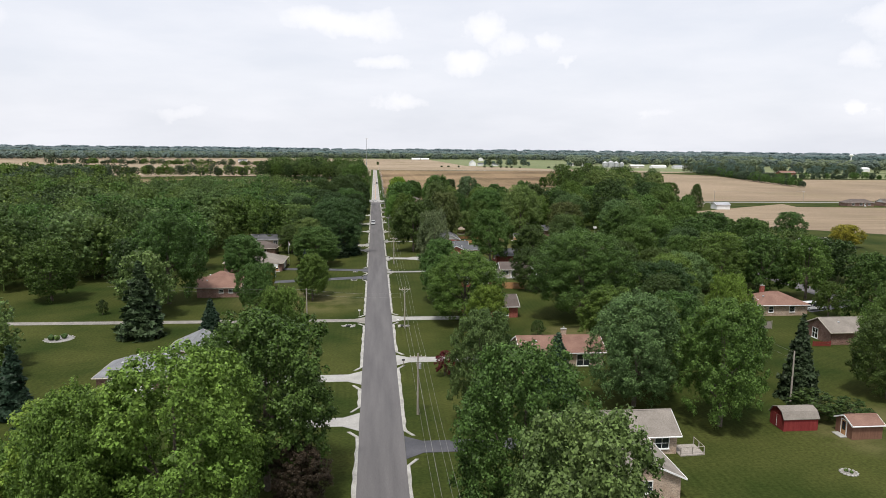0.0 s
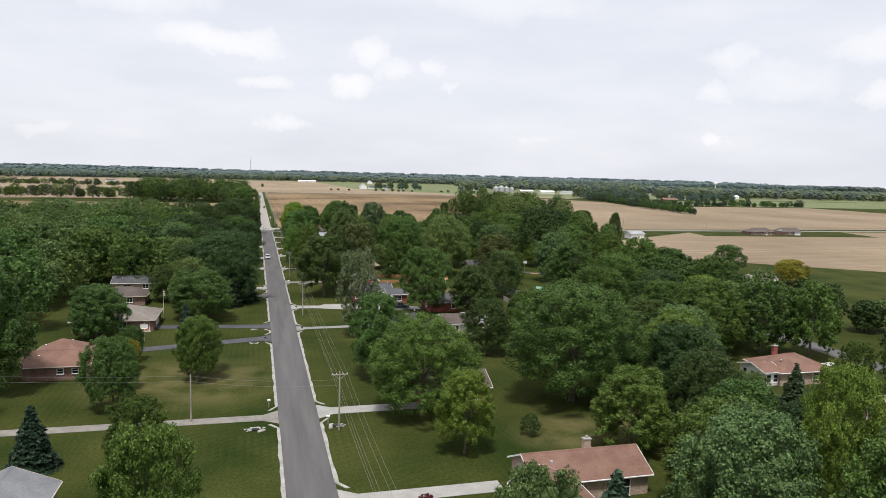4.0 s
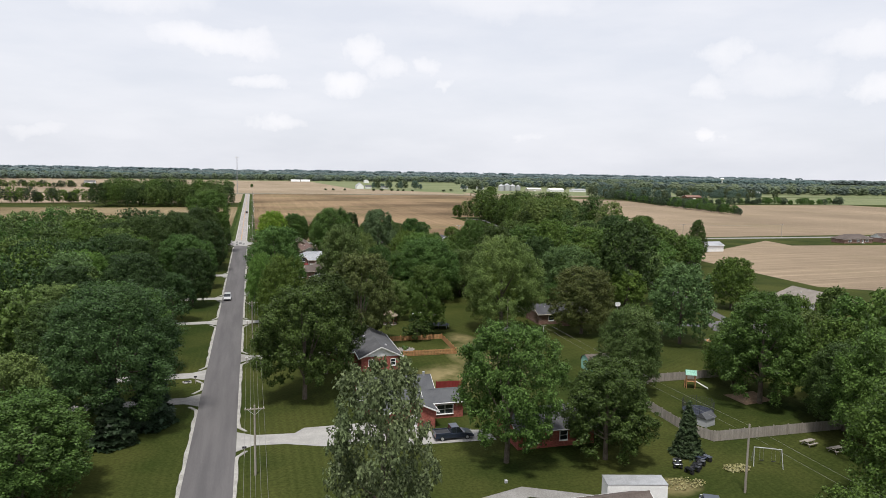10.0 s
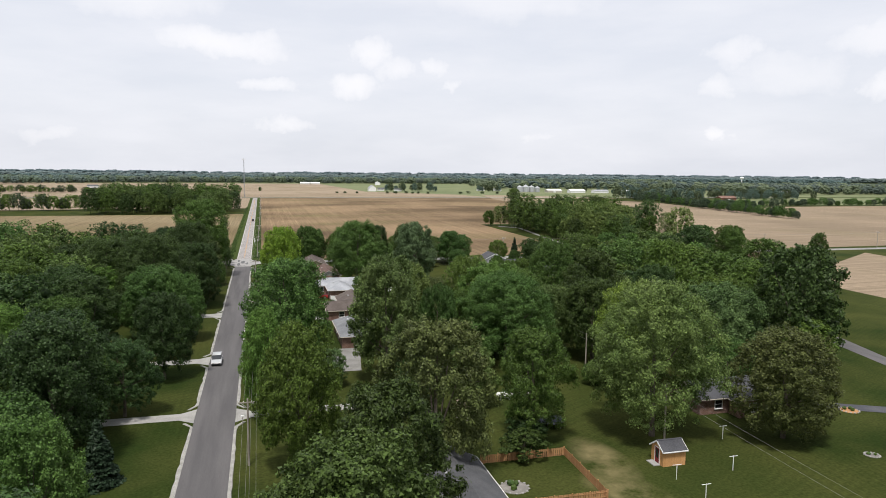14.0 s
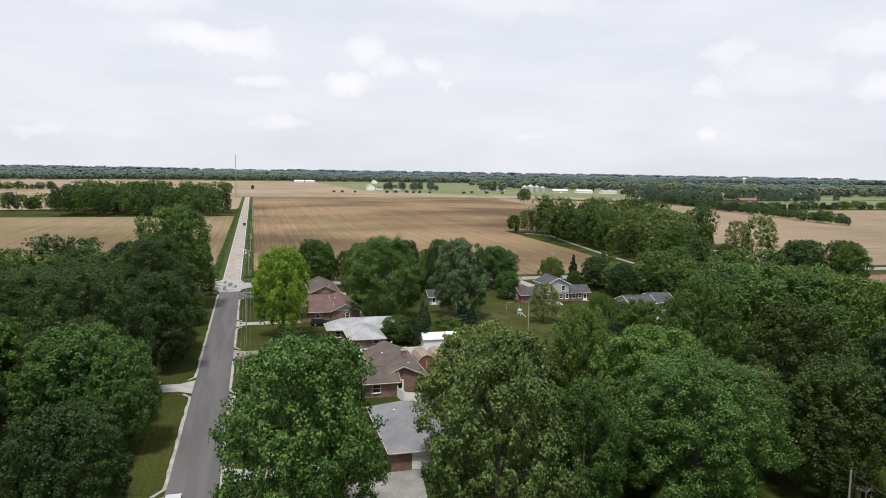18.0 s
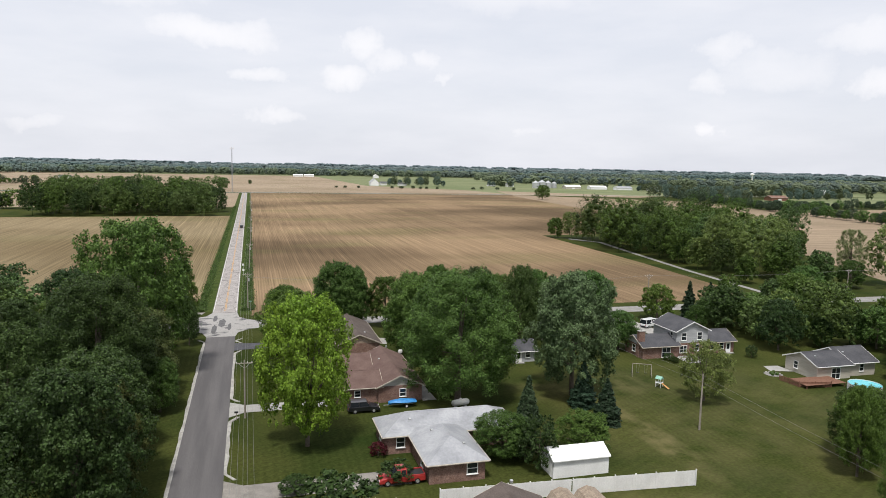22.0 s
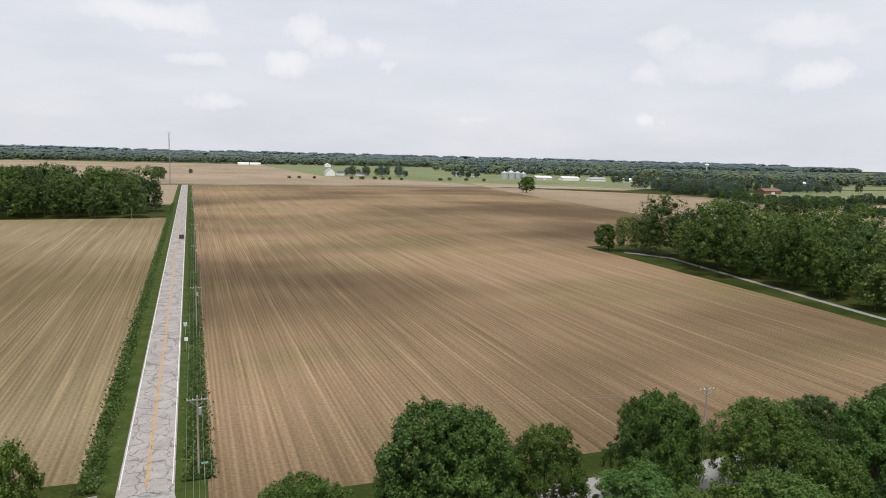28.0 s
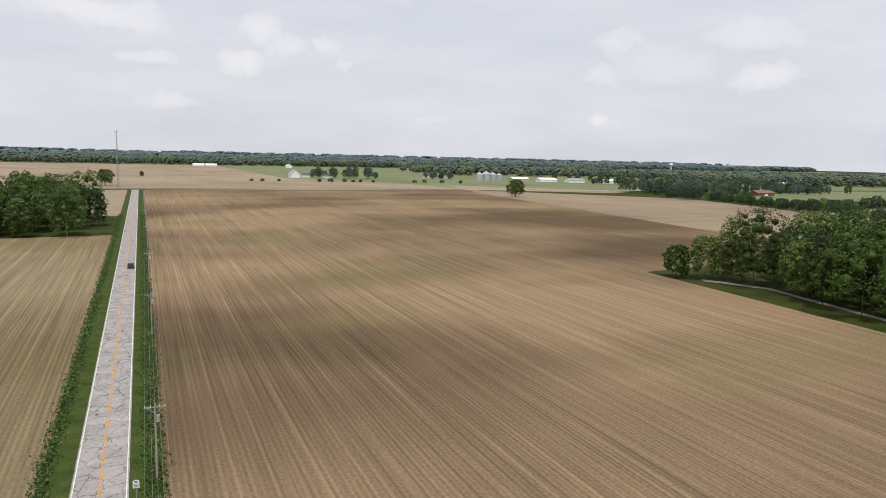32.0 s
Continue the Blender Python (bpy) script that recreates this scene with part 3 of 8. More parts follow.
sheet("field_east", [(270, 688), (300, 682), (470, 760), (520, 1030), (352, 1186), (300, 1186)], 0.013, "soil_pink", "reddish bare field with tilled rows", "field")
sheet("field_pink", [(210, 488), (560, 500), (800, 620), (800, 900), (480, 885), (455, 770), (300, 680), (240, 560)], 0.022, "soil_pink", "reddish bare field with tilled rows", "field")
sheet("field_south", [(188, 322), (420, 150), (900, 150), (900, 472), (300, 472), (250, 440), (192, 402)], 0.02, "soil_pink", "bare tan field beside the houses", "field")
sheet("field_lawn", [(285, 440), (420, 430), (430, 474), (292, 474)], 0.03, "lawn", "mown grass plot round a farmhouse", "lawn")
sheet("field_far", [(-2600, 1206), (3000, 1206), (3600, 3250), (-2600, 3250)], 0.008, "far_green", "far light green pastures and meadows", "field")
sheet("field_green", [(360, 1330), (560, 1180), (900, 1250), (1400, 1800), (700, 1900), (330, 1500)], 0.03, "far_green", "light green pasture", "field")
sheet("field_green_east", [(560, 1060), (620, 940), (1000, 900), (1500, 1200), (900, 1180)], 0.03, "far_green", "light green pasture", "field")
sheet("field_northeast", [(345, 1200), (500, 1130), (560, 1170), (370, 1320)], 0.03, "soil_far", "pale bare field", "field")
sheet("verge_east", [(2.9, 492), (6.3, 492), (6.6, 1176), (2.9, 1176)], 0.026, "verge", "lush green roadside verge", "verge")
sheet("verge_west", [(-6.3, 498), (-2.9, 496), (-2.9, 1176), (-6.3, 1176)], 0.026, "verge", "lush green roadside verge", "verge")
sheet("road_asphalt", [(-2.9, -140), (2.9, -140), (2.9, 471), (-2.9, 471)], 0.04, "asphalt", "smooth grey asphalt residential street", "road", thick=0.05)
sheet("crossing", [(-2.9, 471), (2.9, 471), (3.4, 474.5), (6.0, 477.4), (9.5, 478.2), (9.5, 484.6), (5.5, 486.8), (3.4, 490), (2.9, 495), (-2.9, 495), (-4.2, 491.5), (-9.5, 488.4), (-9.5, 478.6), (-4.0, 475.0)],
      0.038, "junction", "worn concrete junction with dark patches", "road", thick=0.05)
sheet("road_concrete", [(-2.9, 495), (2.9, 495), (2.9, 1178), (-2.9, 1178)], 0.04, "road_concrete", "cracked old concrete country road", "road", thick=0.05)
sheet("cross_street", [(9.5, 478.2), (600, 477.5), (600, 484), (9.5, 484.6)], 0.036, "concrete_old", "pale concrete side street", "road", thick=0.04)
sheet("cross_street_west", [(-140, 478.6), (-9.5, 478.6), (-9.5, 485), (-140, 485)], 0.036, "concrete_old", "pale concrete side street", "road", thick=0.04)
sheet("road_far", [(-1200, 1180), (900, 1192), (900, 1199), (-1200, 1187)], 0.06, "concrete", "distant pale crossing road", "road")
for _x, _m, _w in ((-2.68, "white_line", 0.12), (2.68, "white_line", 0.12), (-0.13, "yellow_line", 0.11), (0.13, "yellow_line", 0.11)):
    sheet("road_line", [(_x - _w / 2, 497), (_x + _w / 2, 497), (_x + _w / 2, 1170), (_x - _w / 2, 1170)], 0.046, _m, "faded painted road line", "road marking")

# ---- trees ----
def ico(subdiv):
    bm = bmesh.new()
    bmesh.ops.create_icosphere(bm, subdivisions=subdiv, radius=1)
    v = np.array([x.co[:] for x in bm.verts])
    f = [[x.index for x in q.verts] for q in bm.faces]
    bm.free()
    return v, np.array(f)


ICO1 = ico(1)


def leaf_cards(rng, pts, nrm, size, ruffle=0.46):
    """Tilted three-cornered leaf sprays: one small triangle for each point."""
    n = len(pts)
    nrm = nrm + rng.normal(0, ruffle, (n, 3))
    nrm /= np.linalg.norm(nrm, axis=1)[:, None]
    t = np.cross(nrm, rng.normal(0, 1, (n, 3)))
    t /= np.linalg.norm(t, axis=1)[:, None]
    b = np.cross(nrm, t)
    s = size * rng.uniform(0.55, 1.3, (n, 1))
    v = np.empty((n, 3, 3))
    v[:, 0] = pts - t * s * 0.62
    v[:, 1] = pts + t * s * 0.48 - b * s * 0.52
    v[:, 2] = pts + t * s * 0.40 + b * s * 0.56 - nrm * s * 0.15
    return v.reshape(-1, 3), np.arange(n * 3).reshape(-1, 3)


def fast_mesh(name, chunks, material):
    vs, fs, k = [], [], 0
    for v, f in chunks:
        vs.append(v)
        fs.append(f + k)
        k += len(v)
    v, f = np.concatenate(vs), np.concatenate(fs)
    me = bpy.data.meshes.new(name)
    me.vertices.add(len(v))
    me.vertices.foreach_set("co", v.astype(np.float32).ravel())
    me.loops.add(f.size)
    me.loops.foreach_set("vertex_index", f.astype(np.int32).ravel())
    me.polygons.add(len(f))
    me.polygons.foreach_set("loop_start", np.arange(0, f.size, 3, dtype=np.int32))
    me.update(calc_edges=True)
    me.materials.append(MATS[material])
    return me


def envelope(shape, z):
    """Crown half-width at height z, both from 0 to 1."""
    if shape == "tall":
        m, up, down, p = 0.45, 0.60, 0.62, 0.55
    elif shape == "pointed":
        m, up, down, p = 0.22, 0.86, 0.40, 0.85
    else:
        m, up, down, p = 0.36, 0.68, 0.50, 0.5
    q = (z - m) / up if z > m else (m - z) / down
    return max(1 - q * q, 0.02) ** p


def crown_points(rng, shape, n_big, n_leaves, height=14.0, radius=6.0, foot=0.2):
    """Leaf places and outward directions of one crown: boughs that bulge from a dome, each made of several leafy tufts."""
    ph = rng.uniform(0, 6.28, 5)
    low, tall = foot * height, (1 - foot) * height
    big, size = [], []
    golden = 2.39996
    for i in range(n_big):
        z = ((i + 0.5) / n_big) ** 0.92
        a = i * golden + rng.uniform(-0.5, 0.5)
        lump = 1 + 0.10 * math.sin(2 * a + ph[0]) + 0.09 * math.sin(3 * a + ph[1] + 4 * z) + 0.06 * math.sin(5 * a + ph[2] - 7 * z)
        rb = radius * rng.uniform(0.24, 0.38) * (0.72 + 0.28 * envelope(shape, z))
        rad = max(envelope(shape, z) * lump * radius - 0.70 * rb, 0.0) * rng.uniform(0.80, 1.10)
        zz = min(low + tall * z * rng.uniform(0.97, 1.03), height - 0.75 * rb)
        big.append((rad * math.cos(a), rad * math.sin(a), zz))
        size.append(rb)
    big, size = np.array(big), np.array(size)
    mid = np.array([0, 0, height * 0.46])
    sub, rsub = [], []
    for c, rb in zip(big, size):
        o = (c - mid) * [1, 1, 0.6]
        o = o / max(np.linalg.norm(o), 1e-6) + [0, 0, 0.25]
        for k in range(10):
            d = rng.normal(0, 1, 3) + o * 0.9
            d /= np.linalg.norm(d)
            sub.append(c + d * rb * rng.uniform(0.55, 1.12))
            rsub.append(rb * rng.uniform(0.18, 0.40))
    sub, rsub = np.array(sub), np.array(rsub)
    w = rsub ** 1.7
    pick = rng.choice(len(sub), n_leaves, p=w / w.sum())
    d = rng.normal(0, 1, (n_leaves, 3))
    d[:, 2] = d[:, 2] * 0.9 + 0.22
    d /= np.linalg.norm(d, axis=1)[:, None]
    p = sub[pick] + d * rsub[pick][:, None] * rng.uniform(0.35, 1.15, (n_leaves, 1))
    inner = rng.uniform(0, 1, n_leaves) < 0.14
    p[inner] = mid + (p[inner] - mid) * rng.uniform(0.45, 0.9, (inner.sum(), 1))
    k = radius / np.percentile(np.hypot(p[:, 0], p[:, 1]), 97)
    p[:, :2] *= k
    big[:, :2] *= k
    p[:, 2] *= height / np.percentile(p[:, 2], 99.6)
    out = (p - mid) * [1, 1, 0.7]
    out /= np.linalg.norm(out, axis=1)[:, None]
    return p, d * 0.70 + out * 0.35 + [0, 0, 0.18], big, size


def broadleaf(seed, shape, n_big, n_leaves, size, height=14.0, radius=6.0):
    rng = np.random.default_rng(seed)
    p, nrm, c, _ = crown_points(rng, shape, n_big, n_leaves, height, radius)
    crown = fast_mesh("crown", [leaf_cards(rng, p, nrm, size, 0.48)], "leaf_green")
    bm = bmesh.new()
    tube(bm, (0, 0, -0.2), (0.1, 0.05, height * 0.3), 0.32, 0.22, 8)
    tube(bm, (0.1, 0.05, height * 0.29), (-0.1, 0.1, height * 0.72), 0.22, 0.07, 7)
    for i in range(9):
        q = c[rng.integers(0, len(c))]
        z0 = height * rng.uniform(0.16, 0.40)
        tube(bm, (0.06, 0.03, z0), (q[0] * 0.8, q[1] * 0.8, max(q[2] * 0.9, z0 + 1)), 0.13, 0.04, 6)
    trunk = bpy.data.meshes.new("trunk")
    bm.to_mesh(trunk)
    bm.free()
    trunk.materials.append(MATS["bark"])
    return trunk, crown


def conifer(seed, n_whorl, n_leaves, size, height=10.0, radius=3.0, ragged=0.25):
    rng = np.random.default_rng(seed)
    pts, nrm, chunks = [], [], []
    for i in range(n_whorl):
        z = 0.07 + 0.90 * (i / (n_whorl - 1)) ** 0.92
        rr = radius * (1.02 - z) ** 0.85 * rng.uniform(0.9, 1.1)
        k = max(4, int(11 * (1 - z) + 4))
        for j in range(k):
            a = 2 * math.pi * j / k + i * 1.3 + rng.uniform(-0.2, 0.2)
            ln = rr * rng.uniform(1 - ragged, 1.05)
            m = max(4, int(n_leaves * (ln / radius) / (n_whorl * 5)))
            s = rng.uniform(0.25, 1.0, m) ** 0.7
            spread = rng.normal(0, 0.16, m) * ln * s
            x = s * ln * math.cos(a) - spread * math.sin(a)
            y = s * ln * math.sin(a) + spread * math.cos(a)
            zz = z * height - s * ln * 0.22 + rng.normal(0, 0.10, m)
            pts.append(np.c_[x, y, zz])
            nrm.append(np.c_[np.full(m, 0.5 * math.cos(a)), np.full(m, 0.5 * math.sin(a)), np.full(m, 0.8)])
    chunks.append(leaf_cards(rng, np.concatenate(pts), np.concatenate(nrm), size))
    n = 10
    for i in range(7):
        z0, z1 = 0.06 + 0.125 * i, 0.06 + 0.125 * (i + 1.4)
        r0 = radius * 0.72 * (1.0 - z0)
        ring = np.array([[r0 * math.cos(2 * math.pi * q / n), r0 * math.sin(2 * math.pi * q / n), (z0 - 0.02) * height] for q in range(n)] + [[0, 0, min(z1, 0.99) * height], [0, 0, z0 * height]])
        f = np.array([[q, (q + 1) % n, n] for q in range(n)] + [[(q + 1) % n, q, n + 1] for q in range(n)])
        chunks.append((ring, f))
    crown = fast_mesh("crown", chunks, "needle_green")
    bm = tubed((0, 0, -0.2), (0, 0, height * 0.8), 0.2, 0.04, 8)
    trunk = bpy.data.meshes.new("trunk")
    bm.to_mesh(trunk)
    bm.free()
    trunk.materials.append(MATS["bark"])
    return trunk, crown


FINE = [broadleaf(11 + i, "round", 58 + 8 * i, 48000, 0.195) for i in range(5)]
COARSE = [broadleaf(31 + i, "round", 52 + 6 * i, 18000, 0.31) for i in range(4)]
TALL = [broadleaf(51 + i, "tall", 80, 44000, 0.21) for i in range(2)]
POINTED = [broadleaf(61 + i, "pointed", 60, 13000, 0.34) for i in range(2)]
SPARSE = [broadleaf(71, "tall", 54, 21000, 0.25), broadleaf(72, "round", 48, 16000, 0.25)]
BIG = [broadleaf(41 + i, "round", 84 + 10 * i, 90000, 0.135) for i in range(2)]
SPRUCE = [conifer(81 + i, 21, 12000, 0.36) for i in range(2)]
PINE = [conifer(91, 13, 9000, 0.6, ragged=0.5)]
SHRUB = [broadleaf(101 + i, "round", 30, 5200, 0.50) for i in range(2)]
KINDS = {
    "maple": (FINE, "leaf_green", "broad-crowned green maple standing on the lawn", "tree"),
    "maple_dark": (FINE, "leaf_dark", "dark green broad-leaved tree", "tree"),
    "maple_bright": (FINE, "leaf_bright", "large bright green maple beside the street", "tree"),
    "maple_light": (FINE, "leaf_light", "pale green silver maple with soft foliage", "tree"),
    "maple_olive": (FINE, "leaf_olive", "olive green maple with thin yellowing foliage", "tree"),
    "maple_silver": (FINE, "leaf_sage", "grey-green silver maple on the lawn", "tree"),
    "copper": (FINE, "leaf_copper", "dark bronze-leaved tree beside the street", "tree"),
    "cotton": (TALL, "leaf_green", "very tall green cottonwood by the junction", "tree"),
    "poplar": (SPARSE, "leaf_silver", "slender silvery tree with airy foliage", "tree"),
    "lime": (TALL, "leaf_lime", "bright lime-green tree on a front lawn", "tree"),
    "lime_pale": (SPARSE, "leaf_pale", "small thin yellow-green young tree on grass", "tree"),
    "golden": (FINE, "leaf_gold", "golden yellow-leaved tree at the field's edge", "tree"),
    "spindle": (POINTED, "leaf_dark", "dark egg-shaped tree at the field's edge", "tree"),
    "redbush": (SHRUB, "leaf_red", "small dark red ornamental maple on the lawn", "tree"),
    "bush": (SHRUB, "leaf_dark", "rounded dark green shrub", "shrub"),
    "spruce": (SPRUCE, "needle_green", "dense dark green spruce", "conifer"),
    "blue_spruce": (SPRUCE, "needle_blue", "blue-grey spruce on a front lawn", "conifer"),
    "pine": (PINE, "needle_green", "ragged dark pine with open branches", "conifer"),
}
MADE = {}
TREE_RNG = random.Random(5)


def plant(kind, x, y, h, r, coarse=False):
    """One tree or shrub: trunk and crown, scaled to its height and crown radius and turned at random."""
    shapes, leafmat, label, cat = KINDS[kind]
    if coarse and kind.startswith("maple"):
        shapes = COARSE
    elif kind.startswith("maple") and r > 8.4 and x > -40:
        shapes = BIG
    i = TREE_RNG.randrange(len(shapes))
    turn = TREE_RNG.uniform(0, 360)
    base_h, base_r = (10.0, 3.0) if shapes in (SPRUCE, PINE) else (14.0, 6.0)
    m = pose(x, y, 0, 0, 0, turn) @ Matrix.Diagonal((r / base_r, r / base_r, h / base_h, 1))
    key = (kind, coarse, shapes is BIG, i)
    if key not in MADE:
        name = {"bush": "shrub", "redbush": "red_maple", "spruce": "spruce", "blue_spruce": "spruce", "pine": "pine_tree", "poplar": "silver_tree"}.get(kind, "tree")
        t = empty(name, m, label, cat)
        trunk, crown = shapes[i]
        part("trunk", trunk, None, t)
        c = part("crown", crown.copy() if crown.materials[0] != MATS[leafmat] else crown, None, t)
        c.data.materials[0] = MATS[leafmat]
        MADE[key] = t
        return t
    s0 = MADE[key].scale
    return copy_thing(MADE[key], m @ Matrix.Diagonal((1 / s0[0], 1 / s0[1], 1 / s0[2], 1)))



# ---- houses ----
def roof_mesh(L, D, eave, rise, kind, over=0.45, thick=0.14):
    """Gable (ridge along x) or hip roof with thickness and overhang, over a body L by D."""
    a, b = L / 2 + over, D / 2 + over
    slope = rise / (D / 2)
    z0 = eave - over * slope
    zr = eave + rise
    e = a if kind == "gable" else max(a - b, 0.05)
    lo = [(-a, -b, z0), (a, -b, z0), (a, b, z0), (-a, b, z0), (-e, 0, zr), (e, 0, zr)]
    v = lo + [(x, y, z + thick) for x, y, z in lo]
    f = [(6, 7, 11, 10), (8, 9, 10, 11), (0, 4, 5, 1), (2, 5, 4, 3), (0, 1, 7, 6), (2, 3, 9, 8)]
    if kind == "gable":
        f += [(1, 5, 11, 7), (5, 2, 8, 11), (3, 4, 10, 9), (4, 0, 6, 10)]
    else:
        f += [(7, 8, 11), (9, 6, 10), (1, 5, 2), (3, 4, 0), (1, 2, 8, 7), (3, 0, 6, 9)]
    return v, f


def bm_from(v, f):
    bm = bmesh.new()
    vs = [bm.verts.new(p) for p in v]
    for q in f:
        bm.faces.new([vs[i] for i in q])
    return bm


def on_side(L, D, side, pos, out):
    """A place on one wall: x along it, and the wall's turn. Sides s, e, n, w of the local box."""
    if side == "s":
        return pose(pos, -D / 2 - out, 0, 0, 0, 0)
    if side == "n":
        return pose(-pos, D / 2 + out, 0, 0, 0, 180)
    if side == "e":
        return pose(L / 2 + out, pos, 0, 0, 0, 90)
    return pose(-L / 2 - out, -pos, 0, 0, 0, 270)


def add_window(h, m, w, hh, sill, trim="white_paint"):
    f = bmesh.new()
    for x0, x1, z0, z1 in ((-w / 2 - 0.09, -w / 2, sill - 0.09, sill + hh + 0.09), (w / 2, w / 2 + 0.09, sill - 0.09, sill + hh + 0.09),
                           (-w / 2, w / 2, sill - 0.09, sill), (-w / 2, w / 2, sill + hh, sill + hh + 0.09), (-w / 2, w / 2, sill + hh / 2 - 0.03, sill + hh / 2 + 0.03)):
        box(f, x0, x1, -0.07, 0.05, z0, z1)
    if w > 1.3:
        box(f, -0.03, 0.03, -0.06, 0.04, sill, sill + hh / 2 - 0.03)
        box(f, -0.03, 0.03, -0.06, 0.04, sill + hh / 2 + 0.03, sill + hh)
    win = part("window", f, trim, h)
    win.matrix_basis = m
    part("pane", boxed(-w / 2, w / 2, -0.02, 0.0, sill, sill + hh), "glass_dark", win)
    part("sill", boxed(-w / 2 - 0.14, w / 2 + 0.14, -0.14, 0.0, sill - 0.15, sill - 0.09), trim, win)


def add_door(h, m, w=0.95, hh=2.05, material="white_paint", glass=True):
    f = bmesh.new()
    for x0, x1, z0, z1 in ((-w / 2 - 0.1, -w / 2, 0, hh + 0.1), (w / 2, w / 2 + 0.1, 0, hh + 0.1), (-w / 2, w / 2, hh, hh + 0.1)):
        box(f, x0, x1, -0.06, 0.05, z0, z1)
    d = part("door", f, "white_paint", h)
    d.matrix_basis = m
    part("leaf", boxed(-w / 2, w / 2, -0.03, 0.02, 0.02, hh), material, d)
    if glass:
        part("pane", boxed(-w / 2 + 0.18, w / 2 - 0.18, -0.045, -0.03, 0.75, hh - 0.2), "glass_dark", d)
    part("step", boxed(-w / 2 - 0.4, w / 2 + 0.4, -1.0, -0.06, 0.0, 0.12, bevel=0.02), "concrete", d)


def add_garage(h, m, w=4.6, hh=2.15, material="white_paint"):
    f = bmesh.new()
    for x0, x1, z0, z1 in ((-w / 2 - 0.12, -w / 2, 0, hh + 0.12), (w / 2, w / 2 + 0.12, 0, hh + 0.12), (-w / 2, w / 2, hh, hh + 0.12)):
        box(f, x0, x1, -0.06, 0.05, z0, z1)
    d = part("garage_door", f, "white_paint", h)
    d.matrix_basis = m
    for i in range(4):
        z = 0.02 + i * (hh - 0.02) / 4
        part("panel", boxed(-w / 2, w / 2, -0.035, 0.0, z, z + (hh - 0.02) / 4 - 0.025, bevel=0.008), material, d)


def body(h, m, L, D, eave=2.6, rise=1.5, kind="gable", roof="roof_grey", wall="brick_red", gable="white_paint", openings=(), over=0.45, vents=2, base=0.0):
    """One rectangular block of a house with its roof, gables, gutters, windows and doors, under the thing h."""
    t = 0.2
    edge = "tan_board" if wall == "brick_brown" else "white_paint"
    w = bmesh.new()
    box(w, -L / 2, L / 2, -D / 2, D / 2, base - 0.1 if base == 0 else base, eave)
    wl = part("wall", w, wall, h)
    wl.matrix_basis = m
    v, f = roof_mesh(L, D, eave, rise, kind, over)
    r = part("roof", bm_from(v, f), roof, h)
    r.matrix_basis = m
    if kind == "gable":
        for s in (-1, 1):
            x = s * (L / 2 - 0.02)
            zs = rise / (D / 2) * (D / 2 - 0.02)
            g = bm_from([(x, -D / 2 + 0.02, eave), (x, D / 2 - 0.02, eave), (x, 0, eave + zs - 0.02), (x - s * t, -D / 2 + 0.02, eave), (x - s * t, D / 2 - 0.02, eave), (x - s * t, 0, eave + zs - 0.02)],
                        [(0, 1, 2), (3, 5, 4), (0, 3, 4, 1), (1, 4, 5, 2), (2, 5, 3, 0)])
            part("gable", g, gable, h).matrix_basis = m
            # barge boards along the verge
            a, b = L / 2 + over, D / 2 + over
            z0 = eave - over * rise / (D / 2)
            zr = eave + rise
            bb = bmesh.new()
            for q in (-1, 1):
                xx = s * (a + 0.012)
                vs = [(xx, q * b, z0 - 0.06), (xx, q * b, z0 + 0.15), (xx, 0, zr + 0.15), (xx, 0, zr - 0.06)]
                vv = [bb.verts.new(p) for p in vs] + [bb.verts.new((p[0] - s * 0.05, p[1], p[2])) for p in vs]
                for q4 in ((0, 1, 2, 3), (7, 6, 5, 4), (0, 4, 5, 1), (1, 5, 6, 2), (2, 6, 7, 3), (3, 7, 4, 0)):
                    bb.faces.new([vv[i] for i in q4])
            part("barge_board", bb, edge, h).matrix_basis = m
    a, b = L / 2 + over, D / 2 + over
    z0 = eave - over * rise / (D / 2)
    for s in (-1, 1):
        g = boxed(-a + 0.02, a - 0.02, s * (b + 0.04) - 0.06, s * (b + 0.04) + 0.06, z0 - 0.02, z0 + 0.11, bevel=0.015)
        part("gutter", g, edge, h).matrix_basis = m
    if kind != "gable":
        for s in (-1, 1):
            g = boxed(s * (a + 0.04) - 0.06, s * (a + 0.04) + 0.06, -b, b, z0 - 0.02, z0 + 0.11, bevel=0.015)
            part("gutter", g, edge, h).matrix_basis = m
    e = a if kind == "gable" else max(a - b, 0.05)
    cap = bm_from([(-e, -0.16, eave + rise + 0.105), (e, -0.16, eave + rise + 0.105), (e, 0.16, eave + rise + 0.105), (-e, 0.16, eave + rise + 0.105), (-e, 0, eave + rise + 0.19), (e, 0, eave + rise + 0.19)],
                  [(0, 1, 5, 4), (2, 3, 4, 5), (0, 4, 3), (1, 2, 5), (0, 3, 2, 1)])
    part("ridge_cap", cap, roof, h).matrix_basis = m
    for i in range(vents):
        x = -L * 0.3 + i * L * 0.45
        y = D * 0.2 * (1 if i % 2 else -1)
        z = eave + rise * (1 - abs(y) / (D / 2)) + 0.1
        part("roof_vent", boxed(x - 0.16, x + 0.16, y - 0.16, y + 0.16, z - 0.1, z + 0.24, bevel=0.04), "metal_grey", h).matrix_basis = m
    for o in openings:
        kindo, side, pos = o[:3]
        q = m @ on_side(L, D, side, pos, 0.0)
        if kindo == "win":
            add_window(h, q, o[3], o[4], o[5])
        elif kindo == "door":
            add_door(h, q, material=o[3] if len(o) > 3 else "white_paint")
        elif kindo == "garage":
            add_garage(h, q, o[3] if len(o) > 3 else 4.6)


